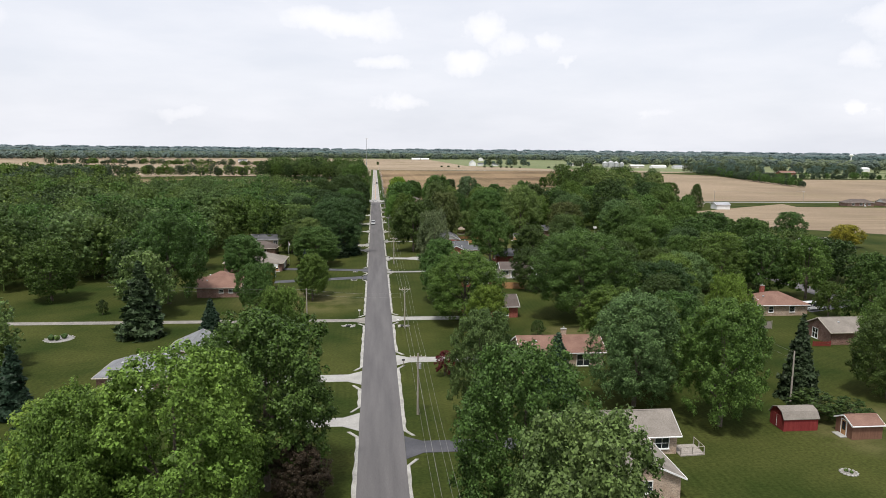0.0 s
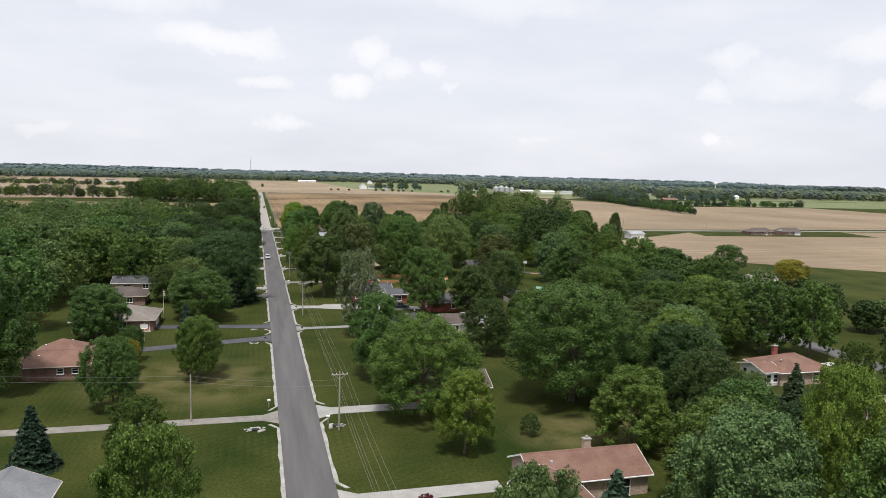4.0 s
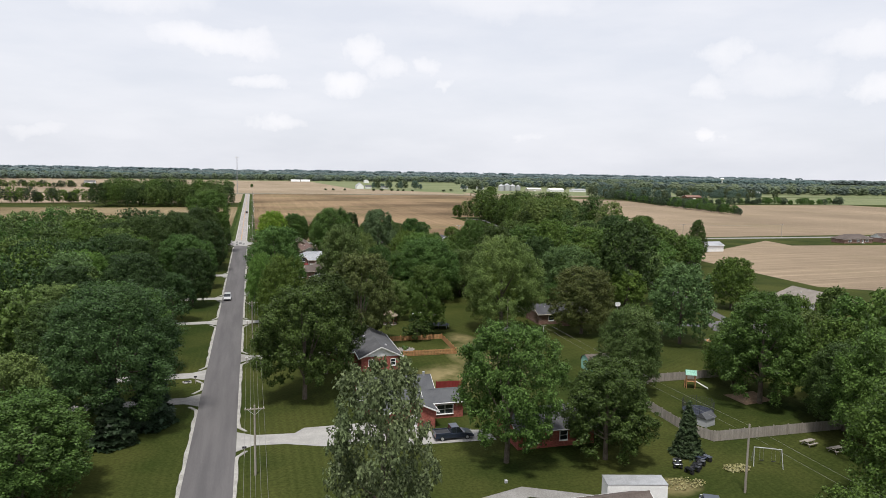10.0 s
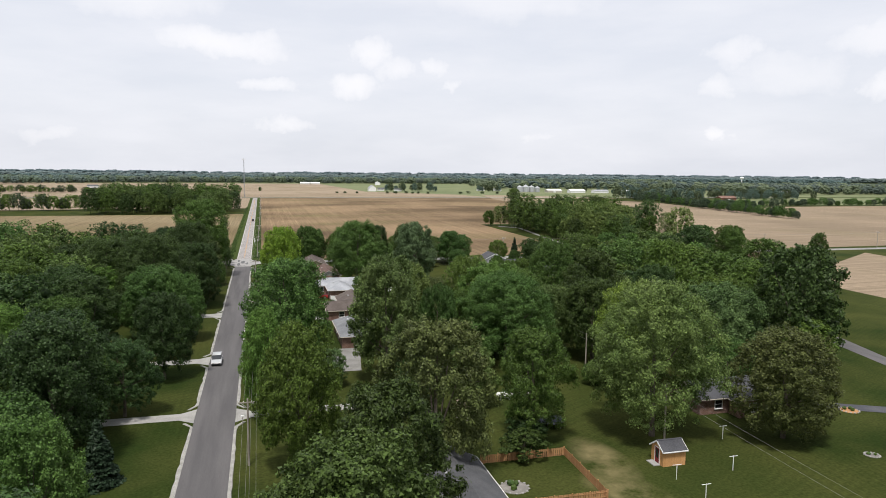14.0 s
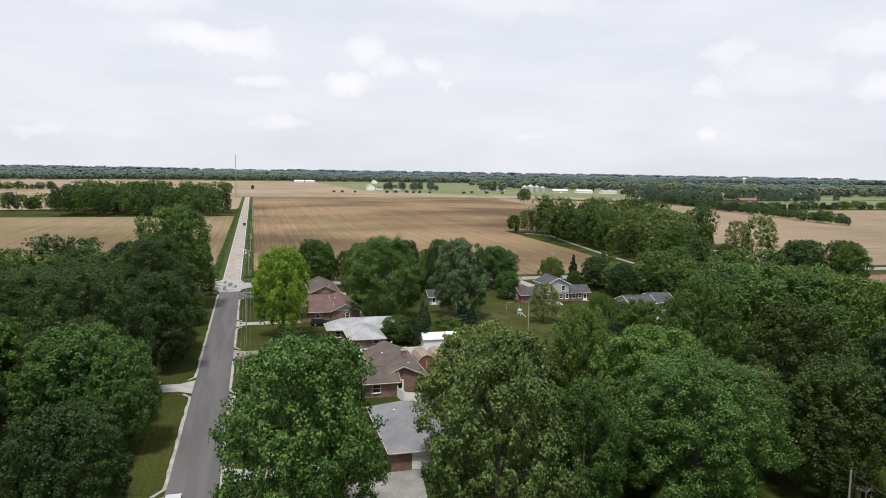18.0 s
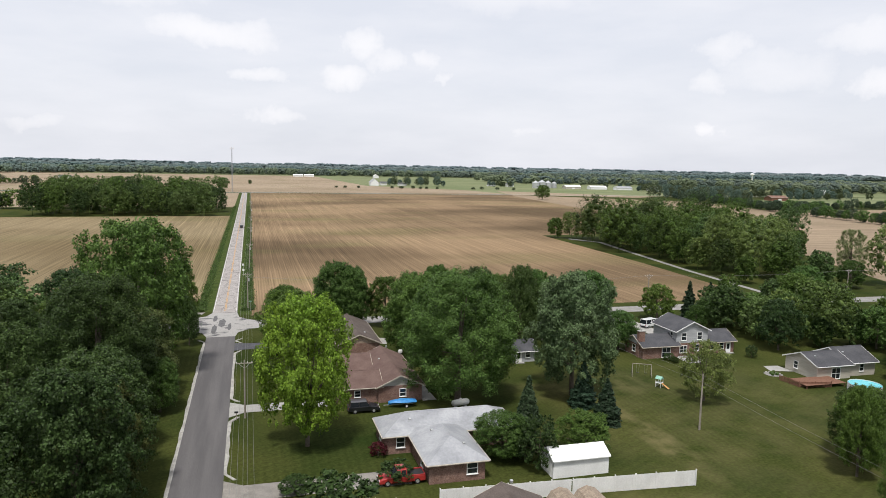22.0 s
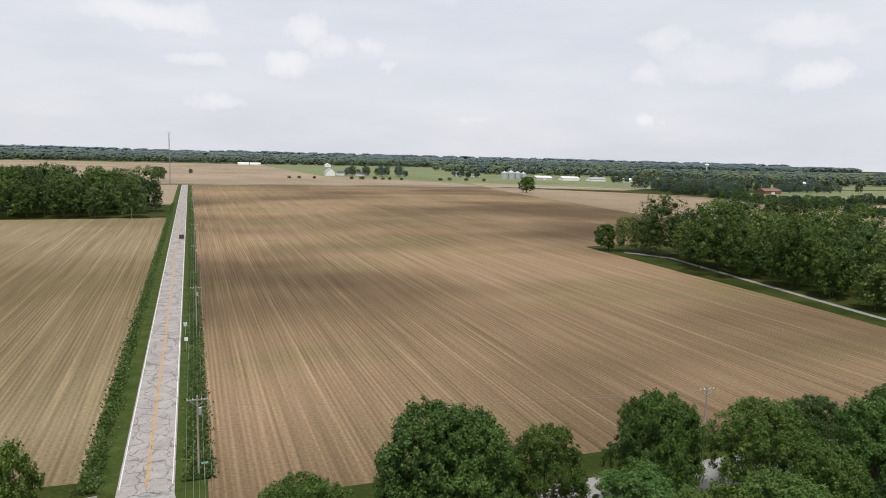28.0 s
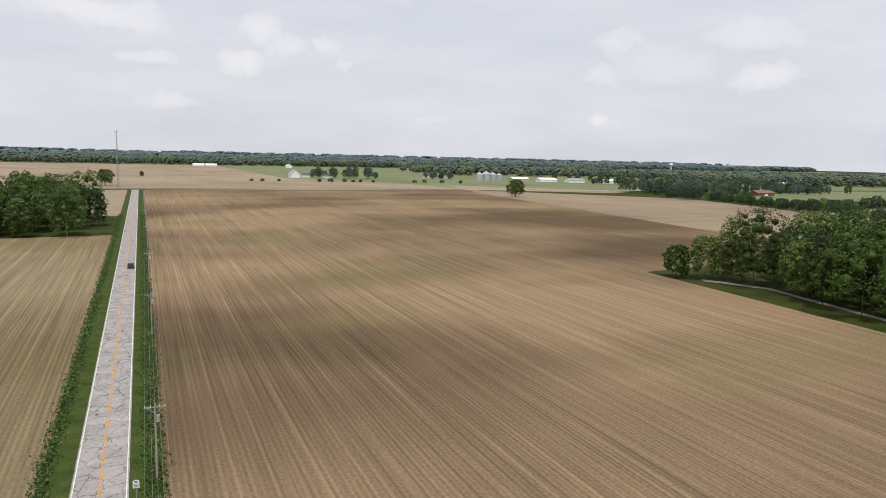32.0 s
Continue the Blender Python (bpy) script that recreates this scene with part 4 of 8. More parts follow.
def chimney(h, m, x, y, z0, z1, w=0.9, d=0.6, material="brick_red"):
    c = part("chimney", boxed(x - w / 2, x + w / 2, y - d / 2, y + d / 2, z0, z1), material, h)
    c.matrix_basis = m
    part("cap", boxed(x - w / 2 - 0.08, x + w / 2 + 0.08, y - d / 2 - 0.08, y + d / 2 + 0.08, z1, z1 + 0.1), "concrete", c)
    part("flue", tubed((x, y, z1 + 0.1), (x, y, z1 + 0.4), 0.14, n=8), "metal_grey", c)


def dish(h, m, x, y, z, r=0.35):
    d = part("satellite_dish", tubed((x, y, z), (x, y, z + 0.5), 0.03, n=6), "metal_grey", h)
    d.matrix_basis = m
    bm = bmesh.new()
    bmesh.ops.create_uvsphere(bm, u_segments=14, v_segments=8, radius=r)
    bmesh.ops.delete(bm, geom=[v for v in bm.verts if v.co.y > -r * 0.35], context="VERTS")
    for v in bm.verts:
        v.co.y = v.co.y * 0.5
        v.co += Vector((x, y + r * 0.3, z + 0.6))
    ex = bmesh.ops.extrude_face_region(bm, geom=bm.faces[:])
    for v in ex["geom"]:
        if isinstance(v, bmesh.types.BMVert):
            v.co.y += 0.02
    part("bowl", bm, "white_paint", d)


def house(x, y, rot, label, name="house"):
    return empty(name, pose(x, y, 0, 0, 0, rot), label, "house")


I4 = Matrix.Identity(4)
W1 = ("win", "s", 0, 1.0, 1.2, 0.9)


def blk(h, x0, x1, y0, y1, axis="x", openings=(), **kw):
    """A block of house h between world lines, its ridge along x or y; opening sides are compass sides of the plan."""
    cx, cy = (x0 + x1) / 2 - h.matrix_world.translation.x, (y0 + y1) / 2 - h.matrix_world.translation.y
    if axis == "x":
        body(h, pose(cx, cy, 0), x1 - x0, y1 - y0, openings=openings, **kw)
    else:
        turn = {"e": "s", "n": "e", "w": "n", "s": "w"}
        body(h, pose(cx, cy, 0, 0, 0, 90), y1 - y0, x1 - x0, openings=[(o[0], turn[o[1]], *o[2:]) for o in openings], **kw)


def win(side, pos, w=1.0, hh=1.25, sill=0.9):
    return ("win", side, pos, w, hh, sill)


def local(h, x, y):
    return x - h.matrix_world.translation.x, y - h.matrix_world.translation.y


RANCH = "ranch house"
# west side
h = house(-34, 108, 0, RANCH + " of brown brick under a blue-grey shingle roof")
blk(h, -42, -26.5, 102.6, 110.4, "x", [win("s", -5.6, 1.0, 1.0, 1.0), ("door", "s", -0.2), win("s", 4.5, 1.4)], rise=1.9, kind="hip", roof="roof_ash", wall="brick_brown", vents=1)
blk(h, -35.4, -26.8, 109, 121.5, "y", [win("n", 0, 1.4), win("w", 2, 1.2)], rise=1.9, kind="gable", roof="roof_ash", wall="brick_brown", gable="brick_brown", vents=1)
for i in range(6):
    a, b = local(h, -37.3 + i * 1.05, 107.2)
    part("roof_vent", boxed(a - 0.2, a + 0.2, b - 0.16, b + 0.16, 4.1, 4.52, bevel=0.03), "white_paint", h)
h = house(-38, 175, 0, RANCH + " of brown brick under a rust-brown roof")
blk(h, -44, -33.8, 169.2, 177.0, "x", [win("s", 0.7, 0.9, 0.8, 1.2), win("s", 3.0, 0.9, 0.8, 1.2), win("e", 1, 1.0)], rise=1.7, roof="roof_rust", wall="brick_brown", gable="brick_brown")
blk(h, -44.5, -36.2, 176.6, 184.2, "x", [win("e", 0, 1.2)], rise=1.9, roof="roof_rust", wall="brick_brown", gable="brick_brown", kind="hip")
h = house(-36, 211, 0, RANCH + " of mottled brick under a tan hipped roof")
blk(h, -45, -28.3, 205, 217.6, "x", [("door", "s", 7.0, "cedar"), win("s", 2.0, 1.6), win("s", -3.5, 1.2), ("garage", "e", 0.5)], rise=2.3, roof="roof_tan", wall="brick_brown", kind="hip")
h = house(-40, 240, 0, RANCH + " of brick under a dull brown roof among trees")
blk(h, -46, -34.5, 236, 244, "x", [win("s", 2, 1.4), win("e", 0, 1.2)], rise=1.8, roof="roof_brown", wall="brick_brown", kind="hip")
h = house(-40, 262, 0, RANCH + " with a flat-pitched grey roof among trees")
blk(h, -46.5, -34.5, 258, 266, "x", [win("s", -2, 2.0), win("s", 3, 1.4), win("e", 0, 1.2)], rise=1.4, roof="roof_grey", wall="brick_tan", gable="brick_tan")
# east side
h = house(29, 77, 0, RANCH + " of tan brick under a weathered tan roof")
blk(h, 20, 35.8, 76.2, 82.4, "x", [win("s", 6.0, 1.7, 1.3, 0.8), win("e", 0, 1.0)], rise=1.8, roof="roof_tan", wall="brick_tan", gable="brick_tan")
blk(h, 23.5, 31.4, 65.5, 76.8, "y", [win("e", -1, 1.2), win("s", 0, 1.6)], rise=1.8, roof="roof_tan", wall="brick_tan", gable="brick_tan")
h = house(31, 113, 0, RANCH + " of tan brick under an orange-brown roof")
blk(h, 24, 38.2, 110.6, 118, "x", [("win", "s", 3.6, 2.2, 1.9, 0.15), win("e", 0, 1.0), win("s", -2, 1.4)], rise=1.8, roof="roof_rust", wall="brick_tan", gable="brick_tan")
blk(h, 21.5, 28.5, 104.5, 111.2, "y", [win("s", 0, 1.4), win("w", 0, 1.4)], rise=1.6, roof="roof_rust", wall="brick_tan", gable="white_paint")
chimney(h, I4, *local(h, 32.3, 115), 3.6, 5.4, material="brick_tan")
h = house(25, 149, 0, RANCH + " of red brick under a dull brown roof behind trees")
blk(h, 19, 30.5, 145.2, 153, "x", [win("s", -2, 1.4), ("win", "s", 3.2, 0.9, 1.6, 0.5), win("e", 0, 1.2)], rise=1.7, roof="roof_brown", wall="brick_red", gable="white_paint")
h = house(28, 190, 0, RANCH + " of red brick under a dark hipped roof")
blk(h, 24.7, 33.1, 180, 199, "y", [win("w", 4, 1.4), win("w", -2, 1.4), win("e", 3, 1.2), win("s", 0, 1.4)], rise=2.1, roof="roof_charcoal", wall="brick_red", kind="hip", vents=3)
blk(h, 20.6, 26.5, 179.5, 187.6, "x", [("garage", "w", 0), win("s", 0, 1.2)], rise=1.4, roof="roof_charcoal", wall="brick_red", kind="hip", vents=2)
chimney(h, I4, *local(h, 26.2, 190.6), 3.0, 5.3, 1.1, 0.8)
h = house(39.6, 195, 0, "detached garage of pale vertical boards under a brown roof", "garage")
blk(h, 35.5, 43.6, 192.1, 198.4, "x", [win("s", -3.3, 0.7, 1.0, 0.9), win("s", -2.4, 0.9, 1.0, 0.9), ("door", "s", -0.8, "white_paint"), win("s", 3.2, 0.5, 0.4, 1.7), ("garage", "e", 0, 3.6)],
    eave=2.5, rise=1.5, roof="roof_brown", wall="tan_board", gable="tan_board", vents=0)
h = house(44, 221, 0, RANCH + " of red brick under a dark roof shaded by trees")
blk(h, 38.5, 49.5, 217.2, 225, "x", [win("s", 1, 1.0), win("s", 4, 1.0), win("w", 0, 1.0)], rise=1.6, roof="roof_grey", wall="brick_red", gable="brick_red")
h = house(27, 234, 0, "red brick ranch house under a grey roof with skylights")
blk(h, 20.6, 31.6, 234.9, 241.6, "x", [win("s", -4.5, 0.9), win("e", 1, 1.0), win("w", 0, 1.0)], rise=1.8, roof="roof_slate", wall="brick_red", gable="brick_red", vents=0)
blk(h, 23.2, 30.0, 227.4, 236.4, "y", [("door", "s", 0.2)], rise=1.6, roof="roof_slate", wall="brick_red", gable="brick_red", vents=0)
blk(h, 29.6, 35.2, 230.9, 235.2, "x", [("win", "s", 0.0, 2.4, 1.3, 0.7)], rise=1.1, roof="roof_slate", wall="brick_red", gable="brick_red", vents=0)
for i in range(2):
    a, b = local(h, 31.2 + 2.3 * i, 232.3)
    s = part("skylight", boxed(-0.32, 0.32, -0.5, 0.5, 0, 0.12, bevel=0.02), "metal_grey", h)
    s.matrix_basis = pose(a, b, 3.28, 27, 0, 0)
    part("pane", boxed(-0.25, 0.25, -0.42, 0.42, 0.12, 0.135), "lamp_white", s)
for a, b in (local(h, 26.4, 232.0), local(h, 30.9, 238.2)):
    part("flue", tubed((a, b, 3.6), (a, b, 5.0), 0.16, 0.2, n=10), "metal_grey", h)
h = house(27.6, 265, 0, RANCH + " of red brick with a white gable")
blk(h, 24.0, 31.3, 256.9, 274, "y", [win("s", -1.85, 0.8, 1.1, 0.95), win("s", 2.2, 0.8, 1.1, 0.95), win("e", -4, 1.0), win("e", 3, 1.6), win("w", 2, 1.2)], rise=1.75, roof="roof_grey", wall="brick_red", vents=4)
blk(h, 19.8, 24.6, 262, 270, "x", [win("s", 0, 1.0)], rise=1.2, eave=2.4, roof="roof_grey", wall="brick_red", vents=0)
h = house(27, 347, 0, RANCH + " of brown brick under a grey hipped roof")
blk(h, 23.0, 31, 338.8, 355, "y", [("garage", "s", 0, 2.6), win("w", 2, 1.2), win("w", -3, 1.2)], rise=1.9, roof="roof_ash", wall="brick_brown", kind="hip", vents=2)
h = house(30.6, 376, 0, RANCH + " of brown brick under a brown roof")
blk(h, 26.8, 34.8, 368.4, 385.2, "y", [("door", "s", -0.5), win("s", -2, 0.8), win("w", 5.5, 1.2, 1.5, 0.6), win("w", 2.5, 1.2, 1.5, 0.6), win("w", -4, 1.2, 1.5, 0.6)], rise=1.8, roof="roof_brown", wall="brick_brown", gable="brick_brown", vents=3)
blk(h, 22.5, 29.5, 366.4, 373.0, "x", [win("s", 0, 1.2), win("w", 0, 1.0)], rise=1.6, roof="roof_brown", wall="brick_brown", gable="brick_brown", vents=0)
chimney(h, I4, *local(h, 32.6, 376.6), 3.0, 4.9, 0.8, 0.8, "brick_brown")
h = house(31, 405, 0, RANCH + " of brown brick under a pale silver roof")
blk(h, 22.4, 40.2, 405.0, 411.2, "x", [win("s", -6.9, 1.0, 1.2), win("s", 6, 1.2), win("w", 0, 1.0)], rise=1.6, roof="roof_silver", wall="brick_brown", kind="hip", vents=2)
blk(h, 25.8, 32.6, 395.7, 406.4, "y", [win("s", 1.8, 1.2), win("w", 2, 1.0), win("e", 0, 1.0)], rise=1.6, roof="roof_silver", wall="brick_brown", kind="hip", vents=2)
h = house(26, 432, 0, RANCH + " of mottled brick under a reddish brown roof")
blk(h, 25.0, 31.9, 424.1, 441.3, "y", [win("s", 0.4, 0.9, 1.1), win("e", -3, 1.4), win("e", 4, 1.4)], rise=1.6, roof="roof_maroon", wall="brick_brown", gable="beige_siding", vents=4)
blk(h, 17.6, 25.4, 424.5, 431.6, "x", [win("s", 0.3, 0.8, 0.9, 1.1), win("w", 0, 1.2)], rise=1.5, roof="roof_maroon", wall="brick_brown", gable="brick_brown", vents=1)
blk(h, 19.0, 25.4, 433.5, 441.0, "x", [win("w", 0, 1.2), win("s", -2.0, 1.3, 0.8, 1.3)], rise=1.7, roof="roof_maroon", wall="brick_brown", gable="brick_brown", vents=0)
dish(h, I4, *local(h, 32.1, 441.2), 2.6, 0.5)
h = house(26, 459, 0, RANCH + " of mottled brick at the junction")
blk(h, 22.2, 30.0, 450.4, 468.6, "y", [win("e", 3, 1.4), win("e", -4, 1.0), win("w", 0, 1.4)], rise=1.7, roof="roof_brown", wall="brick_brown", gable="brick_tan", vents=3)
h = house(91, 441, 0, "two-storey house of grey siding over brick with a dark roof")
blk(h, 87.4, 94.6, 438.3, 446.4, "y", [win("s", -1.9, 1.0, 1.4, 3.2), win("s", 1.7, 1.0, 1.4, 3.2), win("w", 2.4, 0.8, 1.3, 3.2)], eave=5.1, rise=1.7, base=2.62, roof="roof_dark", wall="grey_siding", gable="grey_siding", vents=1)
blk(h, 87.4, 94.6, 438.32, 446.38, "y", [("win", "s", -1.9, 1.5, 1.3, 0.7), win("s", 1.2, 0.9), win("s", 3.0, 0.9)], eave=2.62, rise=0.02, over=0.0, roof="grey_siding", wall="brick_brown", gable="grey_siding", vents=0)
blk(h, 79.6, 87.5, 437.6, 444.2, "x", [("win", "s", 1.2, 1.8, 1.8, 0.2), win("w", 0, 1.0)], eave=2.5, rise=1.5, roof="roof_dark", wall="brick_brown", gable="grey_siding", vents=0)
blk(h, 94.5, 101.2, 438.6, 445.0, "x", [win("s", -1.6, 0.9), win("s", 0.4, 0.9), ("door", "s", 2.0)], eave=2.5, rise=1.6, roof="roof_dark", wall="brick_brown", gable="grey_siding", vents=0)
chimney(h, I4, *local(h, 80.0, 439.2), 0.0, 5.2, 1.3, 0.8, "brick_brown")
h = house(110, 423, 0, "low beige house with a dark roof and a wooden deck")
blk(h, 103.2, 110.6, 419.0, 426.6, "x", [win("w", -1.2, 0.9), ("win", "s", 0.4, 1.8, 1.9, 0.1)], rise=1.5, roof="roof_dark", wall="beige_siding", gable="beige_siding", vents=1)
blk(h, 110.4, 117.0, 419.8, 427.6, "x", [win("s", 0.2, 0.8), win("e", 0, 1.0)], rise=1.8, roof="roof_dark", wall="beige_siding", gable="beige_siding", vents=1)
# second street
h = house(90, 148, 0, "brick bungalow with a rusty hipped roof and white sunroom")
blk(h, 85.5, 97, 143.4, 152.5, "x", [win("s", -3, 1.0), win("s", 2, 1.2), win("e", 0, 1.2)], rise=2.0, roof="roof_rust", wall="brick_tan", kind="hip")
blk(h, 82.5, 86.0, 144.0, 150.5, "x", [win("s", -0.8, 0.9, 1.3, 0.7), win("s", 0.7, 0.9, 1.3, 0.7), win("w", -1.8, 0.9, 1.3, 0.7), win("w", 0.2, 0.9, 1.3, 0.7), win("w", 2.0, 0.9, 1.3, 0.7)], rise=0.9, roof="roof_rust", wall="white_paint", vents=0)
chimney(h, I4, *local(h, 89.8, 150.2), 3.0, 5.6)
h = house(94, 124, 0, RANCH + " of brick with a red wooden deck")
blk(h, 86.5, 101, 120.2, 127.8, "x", [win("s", -1, 1.4), ("win", "w", -1, 1.6, 1.9, 0.2), win("s", 4, 1.4)], rise=1.8, roof="roof_tan", wall="brick_brown", gable="brick_brown")
h = house(77, 291, 0, RANCH + " of brick with a pale gable under a dark roof")
blk(h, 71.5, 84, 286.6, 294.5, "x", [win("s", 1.5, 1.6), win("s", -3, 1.2), ("door", "s", 4.2)], rise=1.6, roof="roof_dark", wall="brick_brown", gable="beige_siding")
blk(h, 76.5, 81.5, 284.0, 288.4, "y", [win("s", 0, 1.4)], rise=1.3, roof="roof_dark", wall="brick_brown", gable="white_paint", vents=0)
h = house(157, 291, 0, "brick house with two white garage doors under a tan roof")
blk(h, 150.5, 163, 283, 299, "y", [("garage", "w", 4.2, 4.6), ("garage", "w", -3.4, 4.6), win("s", 0, 1.2)], rise=2.2, roof="roof_tan", wall="brick_brown", gable="beige_siding")
h = house(168, 246, 0, "low white house with a tan roof at the field's edge")
blk(h, 162, 172, 243, 250, "x", [win("s", -2, 1.2), win("s", 2, 1.2)], rise=1.6, roof="roof_tan", wall="white_paint")
h = house(209, 440, 0, "low house with a rust-red roof by the field")
blk(h, 202, 217, 437, 445, "x", [win("s", -4, 1.4), win("s", 0, 1.4), win("s", 4, 1.4)], rise=1.8, roof="roof_rust", wall="brick_tan", kind="hip")
h = house(355, 450, 0, "low brown farmhouse standing alone in the fields")
blk(h, 326, 346, 446, 455, "x", [win("s", -6, 2), win("s", 0, 2), win("s", 6, 2), ("door", "s", 3)], rise=2.2, roof="roof_brown", wall="brick_brown", kind="hip")
blk(h, 354, 368, 446, 456, "x", [win("s", -2, 2), ("garage", "s", 4)], rise=2.4, roof="roof_brown", wall="brick_brown")
h = house(222, 424, 0, "small white metal farm building by the field", "barn")
blk(h, 217.5, 226.5, 420, 428, "x", [("garage", "s", 0, 3.0)], eave=3.0, rise=1.4, roof="roof_silver", wall="white_paint", vents=0)
h = house(56, 443, 0, "small grey shed with a dark roof under trees", "shed")
blk(h, 53.6, 58.2, 440.6, 445.4, "x", [win("s", 0.8, 0.8), ("door", "s", -1.0)], eave=2.3, rise=1.4, roof="roof_dark", wall="grey_siding", gable="white_paint", vents=0)
h = house(40.6, 332, 0, "small white shed with a grey roof", "shed")
blk(h, 38.6, 42.5, 330.6, 334.6, "x", [("door", "w", 0)], eave=2.3, rise=1.3, roof="roof_slate", wall="white_paint", vents=0)
h = house(44.0, 395.6, 0, "long white metal shed with a white roof", "shed")
blk(h, 40.5, 47.8, 393.8, 397.4, "x", [("garage", "w", 0, 2.2)], eave=2.2, rise=0.9, roof="white_paint", wall="white_paint", over=0.15, vents=0)
h = house(57, 272.6, 0, "little orange wooden shed with a dark roof", "shed")
blk(h, 55.4, 58.6, 271.3, 274.0, "x", [("door", "w", 0, "red_wood")], eave=2.0, rise=0.9, roof="roof_dark", wall="shed_orange", gable="shed_orange", over=0.2, vents=0)
h = house(62.4, 80, 0, "low brown wooden shed with a rusty roof", "shed")
blk(h, 60.3, 64.5, 78.4, 81.6, "x", [("door", "w", 0, "cedar")], eave=1.9, rise=0.8, roof="roof_rust", wall="brown_wood", gable="brown_wood", over=0.2, vents=0)


def barn_shed(x0, x1, y0, y1, axis, wall, roof, label):
    """A garden shed with a two-pitched gambrel roof; ridge along axis."""
    s = empty("garden_shed", pose((x0 + x1) / 2, (y0 + y1) / 2, 0, 0, 0, 0 if axis == "x" else 90), label, "shed")
    L, D = (x1 - x0, y1 - y0) if axis == "x" else (y1 - y0, x1 - x0)
    b, e = D / 2, 1.7
    prof = [(-b, e), (-b * 0.68, e + D * 0.24), (0, e + D * 0.36), (b * 0.68, e + D * 0.24), (b, e)]
    wv = [(sx * L / 2, y, z) for sx in (-1, 1) for y, z in [(-b, 0)] + prof + [(b, 0)]]
    part("wall", bm_from(wv, [tuple(range(6, -1, -1)), tuple(range(7, 14)), (0, 1, 8, 7), (5, 6, 13, 12), (0, 7, 13, 6)]), wall, s)
    bm = bmesh.new()
    a = L / 2 + 0.15
    pr = [(-b - 0.12, e - 0.14)] + prof[1:4] + [(b + 0.12, e - 0.14)]
    lo = [[bm.verts.new((sx * a, y, z + 0.02)) for y, z in pr] for sx in (-1, 1)]
    hi = [[bm.verts.new((sx * a, y * 1.02, z + 0.10)) for y, z in pr] for sx in (-1, 1)]
    for i in range(4):
        bm.faces.new((hi[0][i], hi[1][i], hi[1][i + 1], hi[0][i + 1]))
        bm.faces.new((lo[0][i + 1], lo[1][i + 1], lo[1][i], lo[0][i]))
        for k in (0, 1):
            bm.faces.new((lo[k][i], lo[k][i + 1], hi[k][i + 1], hi[k][i]))
    for i in (0, 4):
        bm.faces.new((lo[0][i], lo[1][i], hi[1][i], hi[0][i]))
    part("roof", bm, roof, s)
    for sx in (-1,):
        d = part("door", boxed(sx * L / 2 - 0.05, sx * L / 2 - 0.005, -b * 0.5, b * 0.5, 0.1, 1.85), wall, s)
        part("hinge", boxed(sx * L / 2 - 0.07, sx * L / 2 - 0.05, -0.03, 0.03, 0.2, 1.8), "white_paint", d)
    return s


barn_shed(53.0, 57.8, 81.6, 84.8, "x", "red_wood", "roof_tan", "dark red barn-shaped garden shed with a pale roof")
barn_shed(36.4, 39.2, 380.2, 386.4, "y", "brown_wood", "roof_shake", "brown wooden garden shed with a rounded shingle roof")
barn_shed(39.3, 42.2, 379.8, 386.0, "y", "brown_wood", "roof_shake", "brown wooden garden shed with a rounded shingle roof")
barn_shed(64.6, 69.6, 247.6, 250.8, "x", "copper_green", "roof_brown", "pale green metal barn-shaped shed with a brown roof")

# ---- driveways, kerbs and paths ----
def drive(y, x_in, x_out, w, material, label, side, y_out=None, flare=1.6):
    """A driveway that flares to the street's edge: side 1 east, -1 west."""
    y_out = y if y_out is None else y_out
    c = [(x_in, y - w / 2 - flare), (x_in + 2.2 * side, y - w / 2), (x_out, y_out - w / 2), (x_out, y_out + w / 2), (x_in + 2.2 * side, y + w / 2), (x_in, y + w / 2 + flare)]
    if side < 0:
        c = c[::-1]
    return sheet("driveway", c, 0.05, material, label, "driveway", thick=0.04)


CON, GRA, ASP = "pale concrete driveway", "light gravel driveway", "dark asphalt driveway"
drive(89, -2.92, -14, 3.0, "concrete", CON, -1)
drive(107, -2.92, -22, 3.4, "concrete", CON, -1)
drive(144.4, -2.92, -80, 2.4, "gravel", GRA, -1, 145.6)
drive(194, -2.92, -31, 3.6, "asphalt_dark", ASP, -1, 187.6)
drive(206.2, -2.92, -30, 3.4, "asphalt_dark", ASP, -1, 209)
drive(247, -2.92, -22, 3.0, "concrete_old", CON, -1)
drive(260.7, -2.92, -20, 3.2, "concrete", CON, -1)
drive(303.8, -2.92, -24, 2.8, "concrete", CON, -1)
drive(335, -2.92, -14, 3.2, "concrete", CON, -1)
drive(378.6, -2.92, -15, 4.2, "concrete", CON, -1)
drive(80.5, 2.92, 20, 3.4, "asphalt_dark", ASP, 1)
drive(116, 2.92, 22, 2.8, "concrete", CON, 1)
drive(145.6, 2.92, 19, 3.0, "concrete", CON, 1)
drive(202.8, 2.92, 27, 2.2, "concrete_old", CON, 1, 203.4)
drive(228.4, 2.92, 24, 3.6, "concrete", CON, 1, 226.6)
drive(270.6, 2.92, 20, 2.6, "concrete_old", CON, 1)
drive(302.8, 2.92, 22, 2.8, "concrete", CON, 1)
drive(342, 2.92, 17, 3.2, "concrete", CON, 1)
drive(370, 2.92, 22, 3.2, "concrete", CON, 1)
drive(398.4, 2.92, 24, 3.8, "gravel", GRA, 1)
drive(425.8, 2.92, 18, 3.2, "concrete", CON, 1)
drive(462.2, 2.92, 22, 4.6, "asphalt_dark", ASP, 1, flare=0.6)
